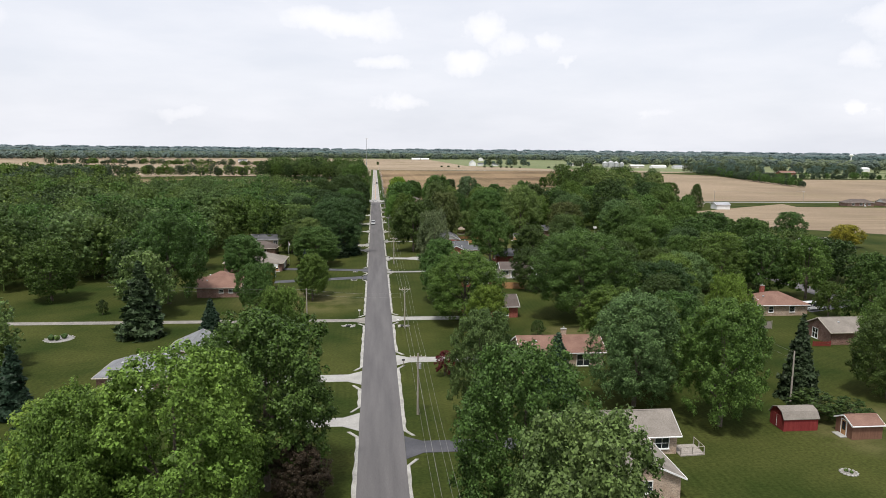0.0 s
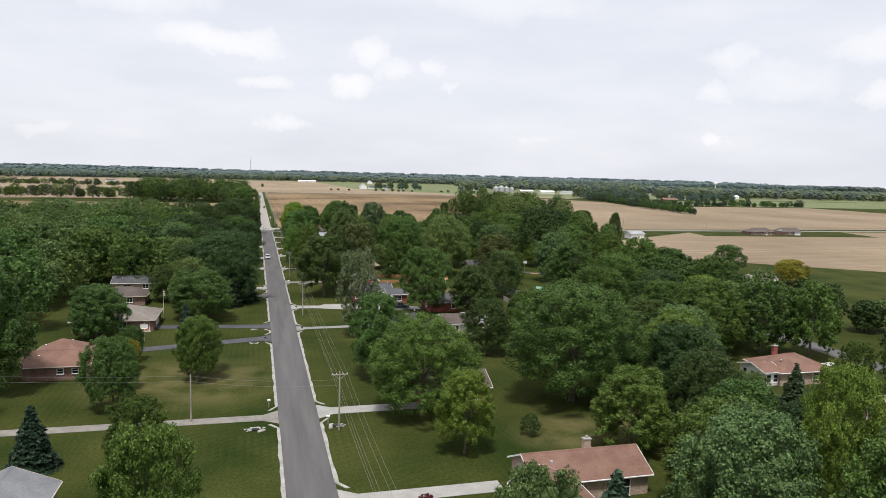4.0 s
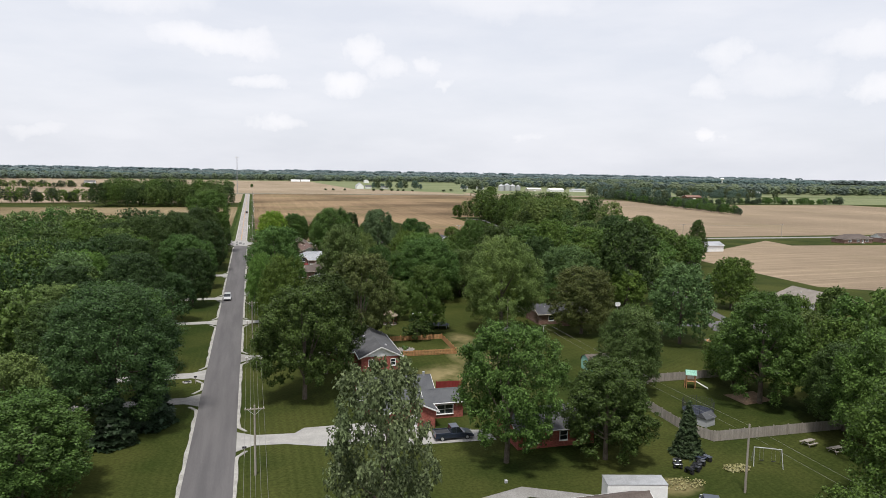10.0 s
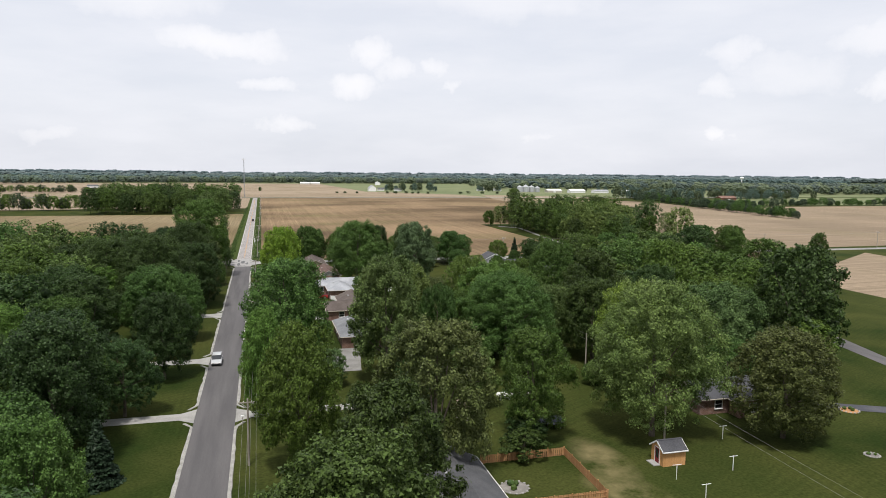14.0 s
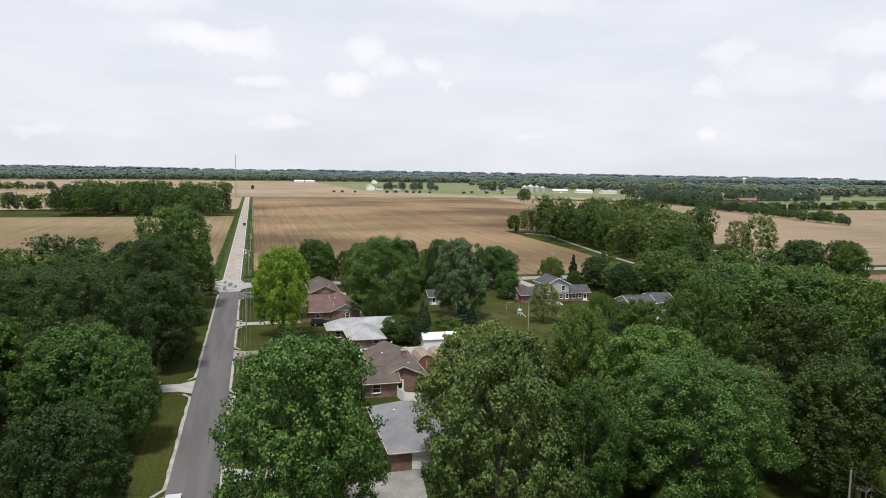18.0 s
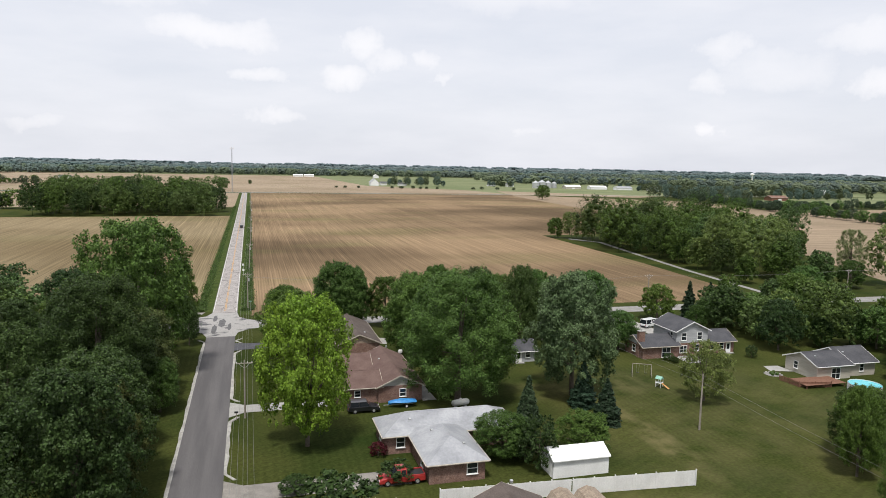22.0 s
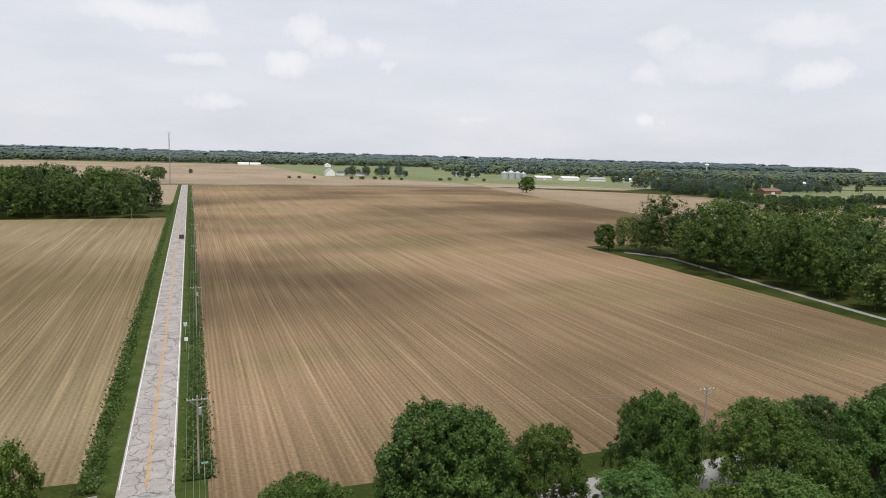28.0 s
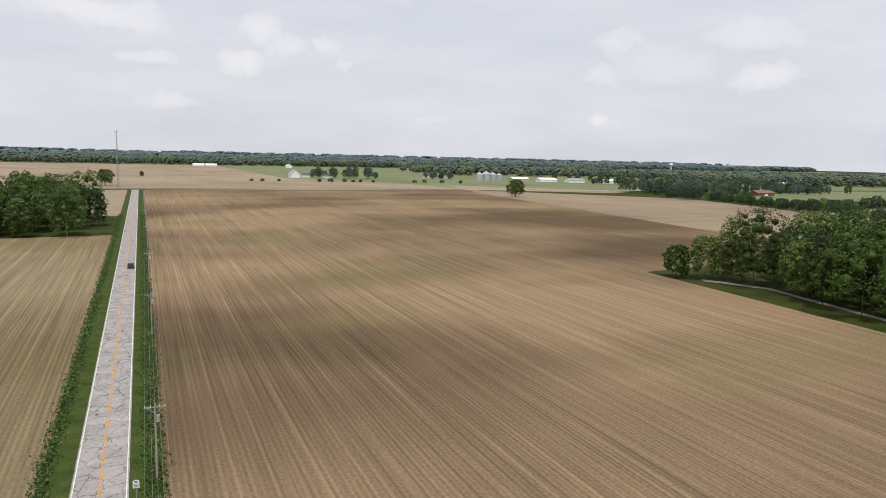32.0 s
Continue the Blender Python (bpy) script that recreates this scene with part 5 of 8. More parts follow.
PAD = "pale concrete pad beside a house"
sheet("pad_pickup", [(23.8, 222.0), (37, 221.2), (37, 225.0), (24, 227.2)], 0.055, "concrete", "pale concrete parking strip", "driveway")
sheet("pad_forecourt", [(8, 226.6), (14, 224.2), (22.6, 224.2), (22.6, 231.4), (12, 231.4)], 0.052, "concrete", "wide pale concrete forecourt", "driveway")
sheet("path_garage", [(26, 202.3), (35, 204.6), (44, 200.2), (44, 202.4), (35, 207.2), (26, 204.6)], 0.046, "concrete_old", "worn concrete path to a garage", "path")
sheet("pad_garage", [(43.7, 191.4), (47.4, 191.8), (47.4, 197.6), (43.7, 197.6)], 0.05, "concrete", PAD, "pad")
sheet("pad_step", [(36.6, 190.6), (43.0, 190.6), (43.0, 192.0), (36.6, 192.0)], 0.06, "concrete", PAD, "pad")
sheet("pad_patio", [(36.0, 75.4), (39.2, 75.6), (39.2, 78.6), (36.0, 78.4)], 0.12, "grey_wood", "small concrete patio behind a house", "patio", thick=0.12)
sheet("pad_gravel_bed", [(-43.6, 100.7), (-31, 100.2), (-30, 102.5), (-42.2, 102.5), (-42.2, 107), (-43.6, 104)], 0.03, "gravel", "beige gravel bed along a house wall", "gravel bed")
sheet("pad_drive_r5", [(17, 322), (24.6, 322), (26.6, 338.6), (22.6, 338.6), (17, 336)], 0.05, "concrete_old", "broken grey concrete driveway", "driveway")
sheet("pad_side_r8", [(32.0, 423.6), (34.2, 423.6), (33.6, 440.6), (32.1, 440.6)], 0.05, "concrete", "narrow pale concrete walk along a house", "path")
sheet("pad_r10", [(30.9, 459.4), (33.0, 458.4), (33.6, 463), (31.2, 464.6)], 0.05, "concrete", PAD, "patio")
sheet("pad_r9", [(86.6, 433.2), (90.6, 433.0), (91.6, 438.0), (87.2, 438.0)], 0.05, "concrete", PAD, "patio")
sheet("pad_r11", [(99.0, 425.6), (103, 424.4), (103, 428.2), (100, 428.6)], 0.05, "concrete", PAD, "patio")
sheet("drive_suv", [(92.0, 447), (97.4, 447), (96.2, 464), (95.4, 478.4), (91.0, 478.4), (92.6, 464)], 0.05, "concrete", CON, "driveway")
sheet("island", [(3.3, 464.9), (9.4, 464.9), (11.5, 474.4), (7.0, 474.0), (4.0, 470.6)], 0.045, "lawn", "grass corner at the junction", "lawn")
_rng = random.Random(12)
for _k, (_x, _y, _rx, _ry) in enumerate(((-1.7, 478, 0.55, 4.6), (-0.2, 484, 0.8, 4.4), (-1.9, 489, 0.5, 3.4), (1.5, 480, 0.4, 3.6))):
    _pts = []
    for _i in range(18):
        _a = 2 * math.pi * _i / 18
        _m = _rng.uniform(0.82, 1.10)
        _pts.append((_x + _rx * _m * math.cos(_a), _y + _ry * _m * math.sin(_a)))
    sheet("tar_patch", _pts, 0.044 + 0.001 * _k, "tar", "dark ragged tar repair in the concrete", "road patch")
sheet("path_wood", [(166, 648), (174.6, 632), (169.4, 598), (161.0, 540), (157.2, 500), (155, 484), (157.2, 484), (159.4, 500), (163.2, 540), (171.8, 598), (177.2, 633), (168, 652)], 0.03, "concrete_old", "pale lane along the edge of the woodlot", "path")
sheet("street_east", [(113, 40), (119, 40), (119, 262), (127, 268), (128, 276), (122, 282), (114, 281), (110, 273), (113, 264)], 0.04, "asphalt", "grey asphalt cul-de-sac behind the gardens", "road")
sheet("drive_street_a", [(92, 285), (110, 276), (111, 279), (93, 288)], 0.042, "asphalt_dark", ASP, "driveway")
sheet("drive_street_b", [(119, 280), (122, 281), (134, 322), (138, 345), (133, 345), (129, 322)], 0.042, "asphalt", ASP, "driveway")
sheet("drive_street_c", [(129, 272), (150, 283), (150, 298), (144, 297)], 0.044, "concrete_old", CON, "driveway")
sheet("drive_street_d", [(100, 146), (113, 151), (113, 155), (98, 152)], 0.042, "asphalt_dark", ASP, "driveway")
sheet("sandbox", [(80.6, 230.8), (80.8, 225.6), (86.5, 226.4), (87.0, 231.4)], 0.04, "bare_earth", "bare brown sand patch in a garden", "sand patch")
sheet("rock_pile_bed", [(-12.5, 491.2), (-5.2, 493.8), (-4.6, 496.4), (-12, 495.6)], 0.05, "gravel", "heap of pale stones at the junction", "gravel bed")


def build_kerbs():
    """Pale concrete edging along both sides of the street, broken at every driveway."""
    cuts = {-1: [(89, 3.4), (107, 3.6), (144.4, 3.0), (194, 3.6), (206.2, 3.4), (247, 3.2), (260.7, 3.2), (303.8, 3.0), (335, 3.3), (378.6, 3.8)],
            1: [(80.5, 3.4), (116, 3.1), (145.6, 3.2), (202.8, 2.8), (228.4, 3.5), (270.6, 3.0), (302.8, 3.1), (342, 3.3), (370, 3.3), (398.4, 3.6), (425.8, 3.3), (462.2, 3.0)]}
    rng = random.Random(3)
    for side, gaps in cuts.items():
        y, runs = -60.0, []
        for c, hw in gaps:
            runs.append((y, c - hw))
            y = c + hw
        runs.append((y, 468.5))
        for a, b in runs:
            n = max(4, int((b - a) / 1.6))
            bm = bmesh.new()
            prev = None
            for i in range(n + 1):
                t = i / n
                yy = a + (b - a) * t
                d = min(yy - a, b - yy)
                turn = max(0.0, 1 - d / 2.0) ** 2 * 1.1
                w = 0.42 + rng.uniform(-0.10, 0.14)
                x0, x1 = 2.84 + turn, 2.84 + turn + w
                ring = [bm.verts.new((side * x, yy, z)) for x, z in ((x0, 0.0), (x0, 0.075), (x0 + 0.1, 0.10), (x1, 0.085), (x1 + 0.03, 0.0))]
                if prev:
                    for k in range(4):
                        bm.faces.new((prev[k], prev[k + 1], ring[k + 1], ring[k]))
                else:
                    bm.faces.new(ring)
                prev = ring
            bm.faces.new(prev[::-1])
            bmesh.ops.recalc_face_normals(bm, faces=bm.faces)
            me = bpy.data.meshes.new("kerb")
            bm.to_mesh(me)
            bm.free()
            me.materials.append(MATS["kerb_white"])
            tagged(new("kerb", me), "pale worn concrete kerb along the street", "kerb", kind="structure")


build_kerbs()


# ---- poles and wires ----
def utility_pole(x, y, h, arm=True, label="tall weathered wooden utility pole with a crossarm"):
    p = empty("utility_pole", pose(x, y, 0), label, "utility pole", "utility poles")
    part("post", tubed((0, 0, -0.3), (0, 0, h), 0.15, 0.10, 10), "wood_pole", p)
    if arm:
        a = part("crossarm", boxed(-1.15, 1.15, -0.06, 0.06, h - 0.55, h - 0.42, bevel=0.01), "wood_pole", p)
        for q in (-1.05, -0.45, 0.45, 1.05):
            part("insulator", tubed((q, 0, h - 0.42), (q, 0, h - 0.24), 0.05, 0.035, 8), "white_paint", a)
        for q in (-1, 1):
            part("brace", tubed((0, -0.08, h - 1.2), (q * 0.8, -0.08, h - 0.5), 0.02, n=5), "metal_grey", p)
    part("transformer", tubed((0.28, 0, h - 2.2), (0.28, 0, h - 1.4), 0.2, n=10), "metal_grey", p) if h > 8.7 else None
    return p


def wire(points, sag, label="thin overhead power line"):
    cu = bpy.data.curves.new("power_line", "CURVE")
    cu.dimensions, cu.bevel_depth, cu.bevel_resolution = "3D", 0.011, 0
    for a, b in zip(points, points[1:]):
        s = cu.splines.new("POLY")
        n = 10
        s.points.add(n)
        for i in range(n + 1):
            t = i / n
            q = Vector(a).lerp(Vector(b), t)
            s.points[i].co = (q.x, q.y, q.z - sag * 4 * t * (1 - t), 1)
    dep = bpy.data.objects.new("tmp", cu)
    me = bpy.data.meshes.new_from_object(dep)
    bpy.data.objects.remove(dep)
    me.materials.clear()
    me.materials.append(MATS["wire"])
    tagged(new("power_line", me), label, "power line", "power lines", kind="structure")


LINE = [(5.2, 38, 8.8), (5.1, 91, 8.8), (5.3, 137.5, 8.6), (5.3, 217.5, 8.6), (5.1, 284, 8.6), (5.3, 366, 8.8), (5.2, 422, 8.6), (5.4, 498, 9.4), (5.8, 567, 8.8), (6.2, 632, 8.8), (6.4, 692, 8.8), (6.6, 765, 8.8), (6.6, 840, 8.8), (6.6, 920, 8.8), (6.6, 1000, 8.8)]
for _x, _y, _h in LINE:
    utility_pole(_x, _y, _h)
for _o, _dz in ((-1.05, -0.22), (-0.45, -0.22), (0.45, -0.22), (1.05, -0.22), (0.0, -2.4)):
    wire([(x + _o, y, z + _dz) for x, y, z in LINE], 0.7)
utility_pole(-15.2, 144.9, 7.0, False, "short wooden service pole on a lawn")
wire([(5.3, 137.5, 7.4), (-15.2, 144.9, 6.8), (-60, 156, 6.5)], 0.5)
wire([(5.3, 137.5, 6.6), (-15.2, 144.9, 6.0), (-60, 156, 5.7)], 0.5)
BACK = [(60.0, 91.2, 8.0), (62, 135, 8.0), (59.6, 199.8, 8.2), (60.5, 279, 8.0), (65.6, 313.2, 7.0), (67.4, 345, 8.0), (67.6, 403.4, 8.2), (66, 455, 8.0)]
for _x, _y, _h in BACK:
    utility_pole(_x, _y, _h, False, "weathered wooden pole between the back gardens")
for _dz in (-0.2, -1.2):
    wire([(x, y, z + _dz) for x, y, z in BACK], 0.7)
CROSS = [(5.4, 498, 8.6), (66.2, 487.6, 8.2), (111.8, 487.2, 8.2), (180, 487, 8.2), (250, 487, 8.2), (320, 487, 8.2)]
for _x, _y, _h in CROSS[1:]:
    utility_pole(_x, _y, _h, True, "wooden utility pole along the side street")
for _o in (-0.4, 0.4):
    wire([(x, y + _o, z - 0.3) for x, y, z in CROSS], 0.8)


# ---- fences ----
def board_fence(points, h, material, label, gap=0.0, step=0.14, post=2.4, name="fence"):
    """A fence along a line of corners: posts, rails and upright boards, each board a part."""
    f = empty(name, pose(points[0][0], points[0][1], 0), label, "fence")
    ox, oy = points[0]
    shared = None
    for (ax, ay), (bx, by) in zip(points, points[1:]):
        ln = math.hypot(bx - ax, by - ay)
        ang = math.degrees(math.atan2(by - ay, bx - ax))
        base = pose(ax - ox, ay - oy, 0, 0, 0, ang)
        n = max(1, round(ln / post))
        for i in range(n + 1):
            part("post", boxed(ln * i / n - 0.06, ln * i / n + 0.06, -0.02, 0.1, 0, h + 0.12, bevel=0.01), material, f).matrix_basis = base
        for z in (0.3, h - 0.25):
            part("rail", boxed(0, ln, 0.015, 0.06, z, z + 0.09), material, f).matrix_basis = base
        k = int(ln / step)
        if shared is None:
            bm = boxed(0.004, step - gap - 0.004, -0.012, 0.012, 0.04, h)
            shared = bpy.data.meshes.new("board")
            bm.to_mesh(shared)
            bm.free()
            shared.materials.append(MATS[material])
        for i in range(k):
            part("board", shared, None, f).matrix_basis = base @ pose(i * step, 0, 0)
    return f


board_fence([(33.4, 277.6), (44.8, 277.6), (44.4, 265.2), (33.6, 265.3)], 1.1, "cedar", "low orange-brown picket fence round a small garden", gap=0.05, step=0.3)
board_fence([(25.7, 390.6), (41, 389.6), (56.2, 388.4)], 1.9, "white_paint", "long white vinyl privacy fence", step=0.36)
board_fence([(34.3, 243.0), (38.6, 242.7)], 1.7, "red_wood", "short dark red wooden screen fence", step=0.2)
board_fence([(64.2, 230.4), (64.2, 217.0), (66, 213.8), (90, 213.4)], 1.5, "grey_wood", "weathered grey wooden garden fence", step=0.3)
board_fence([(68.5, 239.6), (88, 239.8)], 1.5, "grey_wood", "weathered grey wooden garden fence", step=0.3)
board_fence([(68, 132.6), (82, 132.6)], 1.6, "grey_wood", "grey board fence behind a garden", step=0.3)
board_fence([(15.6, 392.4), (18.2, 391.9)], 1.0, "white_paint", "short white picket fence", gap=0.06, step=0.2)
board_fence([(18.8, 391.8), (21.0, 391.3)], 1.0, "white_paint", "short white picket fence", gap=0.06, step=0.2)
board_fence([(33.3, 184.6), (33.7, 176.6), (38.6, 176.0)], 1.7, "cedar", "tan wooden privacy fence beside a brick house", step=0.25)
board_fence([(36.0, 371.2), (37.9, 370.5), (39.4, 372.1), (39.2, 376.4)], 1.2, "tan_board", "pale wooden deck railing", gap=0.08, step=0.2)
board_fence([(29.3, 366.0), (29.8, 363.0), (33.0, 361.6), (36.4, 362.2), (40.0, 363.2)], 1.8, "white_paint", "white vinyl privacy fence beside a house", step=0.36)
board_fence([(96.6, 420.6), (97.0, 416.4), (102.6, 415.2)], 1.0, "brown_wood", "brown wooden deck railing", gap=0.06, step=0.2)
board_fence([(82.4, 119.4), (85.8, 119.2)], 1.0, "red_wood", "red wooden deck railing", gap=0.06, step=0.2)


# ---- vehicles ----
def car(x, y, rot, paint, kind, label):
    """A vehicle facing local +x: shaped body, cabin glass, wheels, lamps; kinds: suv, sedan, pickup, van."""
    c = empty({"pickup": "pickup_truck", "van": "van"}.get(kind, "car"), pose(x, y, 0.05, 0, 0, rot), label, "vehicle")
    L, Wd = {"pickup": (5.4, 1.95), "suv": (4.7, 1.88), "sedan": (4.7, 1.8), "van": (5.2, 1.95)}[kind]
    a, w = L / 2, Wd / 2
    low, belt = 0.32, 0.98 if kind != "sedan" else 0.88
    hood = belt - 0.05
    prof = [(-a, low), (-a, belt - 0.05), (-a + 0.1, belt), (a - 1.25, belt), (a - 0.3, hood - 0.12), (a, hood - 0.32), (a, low)]
    bm = bmesh.new()
    for s in (-1, 1):
        pass
    r0 = [bm.verts.new((px, -w, z)) for px, z in prof]
    r1 = [bm.verts.new((px, w, z)) for px, z in prof]
    n = len(prof)
    bm.faces.new(r0)
    bm.faces.new(r1[::-1])
    for i in range(n):
        bm.faces.new((r0[i], r1[i], r1[(i + 1) % n], r0[(i + 1) % n]))
    bmesh.ops.bevel(bm, geom=bm.edges[:], offset=0.06, segments=2, affect="EDGES", profile=0.6)
    part("body", bm, paint, c)
    x0, x1 = {"suv": (-a + 0.15, a - 1.3), "sedan": (-a + 0.9, a - 1.35), "pickup": (-0.55, a - 1.4), "van": (-a + 0.08, a - 0.9)}[kind]
    top = {"suv": 1.70, "sedan": 1.42, "pickup": 1.78, "van": 2.0}[kind]
    ins = 0.16
    sl0, sl1 = {"suv": (0.25, 0.7), "sedan": (0.6, 0.75), "pickup": (0.12, 0.7), "van": (0.08, 0.6)}[kind]
    z0 = belt - 0.03
    zr = top - 0.08
    g = bm_from([(x0, -w + 0.07, z0), (x1, -w + 0.07, z0), (x1, w - 0.07, z0), (x0, w - 0.07, z0), (x0 + sl0, -w + ins, zr), (x1 - sl1, -w + ins, zr), (x1 - sl1, w - ins, zr), (x0 + sl0, w - ins, zr)],
                [(3, 2, 1, 0), (4, 5, 6, 7), (0, 1, 5, 4), (1, 2, 6, 5), (2, 3, 7, 6), (3, 0, 4, 7)])
    part("cabin_glass", g, "glass_dark", c)
    r = boxed(x0 + sl0 - 0.05, x1 - sl1 + 0.05, -w + ins - 0.02, w - ins + 0.02, zr - 0.01, top)
    bmesh.ops.bevel(r, geom=r.edges[:], offset=0.035, segments=1, affect="EDGES", profile=0.5)
    part("roof", r, paint, c)
    for px in ((x0 + sl0 * 0.5, x0 + sl0 * 0.5 + 0.12), ((x0 + x1 - 0.4) / 2 - 0.05, (x0 + x1 - 0.4) / 2 + 0.07)):
        for s in (-1, 1):
            part("pillar", boxed(px[0], px[1], s * (w - 0.10) - 0.03, s * (w - 0.10) + 0.02, z0, zr), paint, c)
    if kind == "pickup":
        part("bed", boxed(-a + 0.1, -0.65, -w + 0.14, w - 0.14, belt + 0.0, belt + 0.012), "black_plastic", c)
        for s in (-1, 1):
            part("bed_rail", boxed(-a + 0.06, -0.6, s * (w - 0.07) - 0.05, s * (w - 0.07) + 0.05, belt - 0.02, belt + 0.14, bevel=0.02), paint, c)
        part("tailgate", boxed(-a + 0.02, -a + 0.1, -w + 0.12, w - 0.12, belt - 0.02, belt + 0.14), paint, c)
    for px in (-a + 0.95, a - 0.95):
        for s in (-1, 1):
            wh = part("wheel", tubed((px, s * (w - 0.2), 0.33), (px, s * (w + 0.015), 0.33), 0.34, n=16), "rubber", c)
            part("rim", tubed((px, s * (w + 0.01), 0.33), (px, s * (w + 0.035), 0.33), 0.21, n=12), "metal_grey", wh)
    for s in (-1, 1):
        part("headlight", boxed(a - 0.06, a + 0.02, s * (w - 0.32) - 0.17, s * (w - 0.32) + 0.17, 0.55, 0.70, bevel=0.02), "lamp_white", c)
        part("tail_light", boxed(-a - 0.02, -a + 0.05, s * (w - 0.2) - 0.1, s * (w - 0.2) + 0.1, 0.68, 0.9, bevel=0.02), "paint_red", c)
        part("mirror", boxed(x1 - 0.35, x1 - 0.2, s * (w + 0.08) - 0.09, s * (w + 0.08) + 0.09, belt, belt + 0.16, bevel=0.03), paint, c)
    part("bumper", boxed(a - 0.05, a + 0.06, -w + 0.1, w - 0.1, 0.34, 0.5, bevel=0.03), "black_plastic", c)
    part("bumper", boxed(-a - 0.06, -a + 0.05, -w + 0.1, w - 0.1, 0.34, 0.5, bevel=0.03), "black_plastic", c)
    return c


car(1.4, 720, 90, "paint_black", "suv", "black sport utility car driving on the country road")
car(-1.5, 333, 270, "paint_silver", "suv", "silver car on the street")
car(31.4, 223.2, 0, "paint_navy", "pickup", "dark blue pickup truck on a concrete driveway")
car(22.8, 397.2, 180, "paint_red", "pickup", "red pickup truck on a gravel driveway")
car(22.2, 421.0, 0, "paint_black", "suv", "black sport utility car beside a brick house")
car(96.6, 462.0, 20, "paint_white", "van", "white van on a concrete driveway")
car(47.4, 195.0, 60, "paint_white", "sedan", "white sedan parked behind a garage")
car(49.8, 195.6, 60, "paint_red", "sedan", "red car parked behind a garage")
car(52.6, 196.6, 60, "paint_navy", "pickup", "dark pickup truck parked on grass")
car(-10.6, 380.0, 0, "paint_maroon", "sedan", "dark red car on a driveway under trees")
car(101.4, 148.4, 10, "paint_white", "van", "white van parked beside a house")
car(153.6, 303.0, 95, "paint_white", "van", "white van parked by garages")


# ---- garden things ----
def trampoline(x, y, r, label, net=False):
    t = empty("trampoline", pose(x, y, 0), label, "trampoline")
    part("mat", tubed((0, 0, 0.80), (0, 0, 0.82), r * 0.86, n=28), "mesh_blue", t)
    bm = bmesh.new()
    n = 28
    for r0, r1, z0, z1 in ((r * 0.86, r, 0.80, 0.86),):
        A = [[bm.verts.new((q * math.cos(2 * math.pi * i / n), q * math.sin(2 * math.pi * i / n), z)) for i in range(n)] for q, z in ((r0, z0), (r0, z1), (r1, z1), (r1, z0))]
        for k in range(4):
            for i in range(n):
                bm.faces.new((A[k][i], A[k][(i + 1) % n], A[(k + 1) % 4][(i + 1) % n], A[(k + 1) % 4][i]))
    part("pad_ring", bm, "paint_navy", t)
    for i in range(6):
        a = 2 * math.pi * i / 6
        part("leg", tubed((r * 0.95 * math.cos(a), r * 0.95 * math.sin(a), 0), (r * 0.95 * math.cos(a), r * 0.95 * math.sin(a), 0.8), 0.03, n=6), "metal_grey", t)
        if net:
            part("net_pole", tubed((r * math.cos(a), r * math.sin(a), 0), (r * math.cos(a), r * math.sin(a), 2.5), 0.035, n=6), "net_black", t)
    if net:
        # safety net: open strands, so that the lawn shows through
        bm = bmesh.new()
        for i in range(48):
            a0, a1 = 2 * math.pi * i / 48, 2 * math.pi * (i + 1) / 48
            tube(bm, (r * math.cos(a0), r * math.sin(a0), 0.85), (r * math.cos(a0), r * math.sin(a0), 2.35), 0.012, n=3, caps=False)
            for z in (0.9, 1.2, 1.5, 1.8, 2.1, 2.35):
                tube(bm, (r * math.cos(a0), r * math.sin(a0), z), (r * math.cos(a1), r * math.sin(a1), z), 0.012, n=3, caps=False)
        part("net", bm, "net_black", t)


trampoline(47.4, 288.2, 2.1, "round trampoline with a dark blue mat on the lawn")
trampoline(70.2, 223.3, 2.3, "large dark blue trampoline with a safety net", True)


def swing_set(x, y, rot, material, label, w=3.2):
    s = empty("swing_set", pose(x, y, 0, 0, 0, rot), label, "swing set")
    part("beam", tubed((-w / 2, 0, 2.2), (w / 2, 0, 2.2), 0.06, n=8), material, s)
    for e in (-1, 1):
        for q in (-1, 1):
            part("leg", tubed((e * w / 2, 0, 2.2), (e * (w / 2 + 0.1), q * 0.9, 0), 0.05, n=8), material, s)
    for i in (-0.7, 0.7):
        sw = part("seat", boxed(i - 0.25, i + 0.25, -0.1, 0.1, 0.55, 0.6), "black_plastic", s)
        for q in (-0.22, 0.22):
            part("chain", tubed((i + q, 0, 0.6), (i + q, 0, 2.2), 0.012, n=4), "metal_grey", sw)


swing_set(73.4, 428.0, -25, "grey_wood", "grey wooden swing set on the lawn")
swing_set(67.6, 205.6, -30, "metal_grey", "old metal swing frame on the grass")


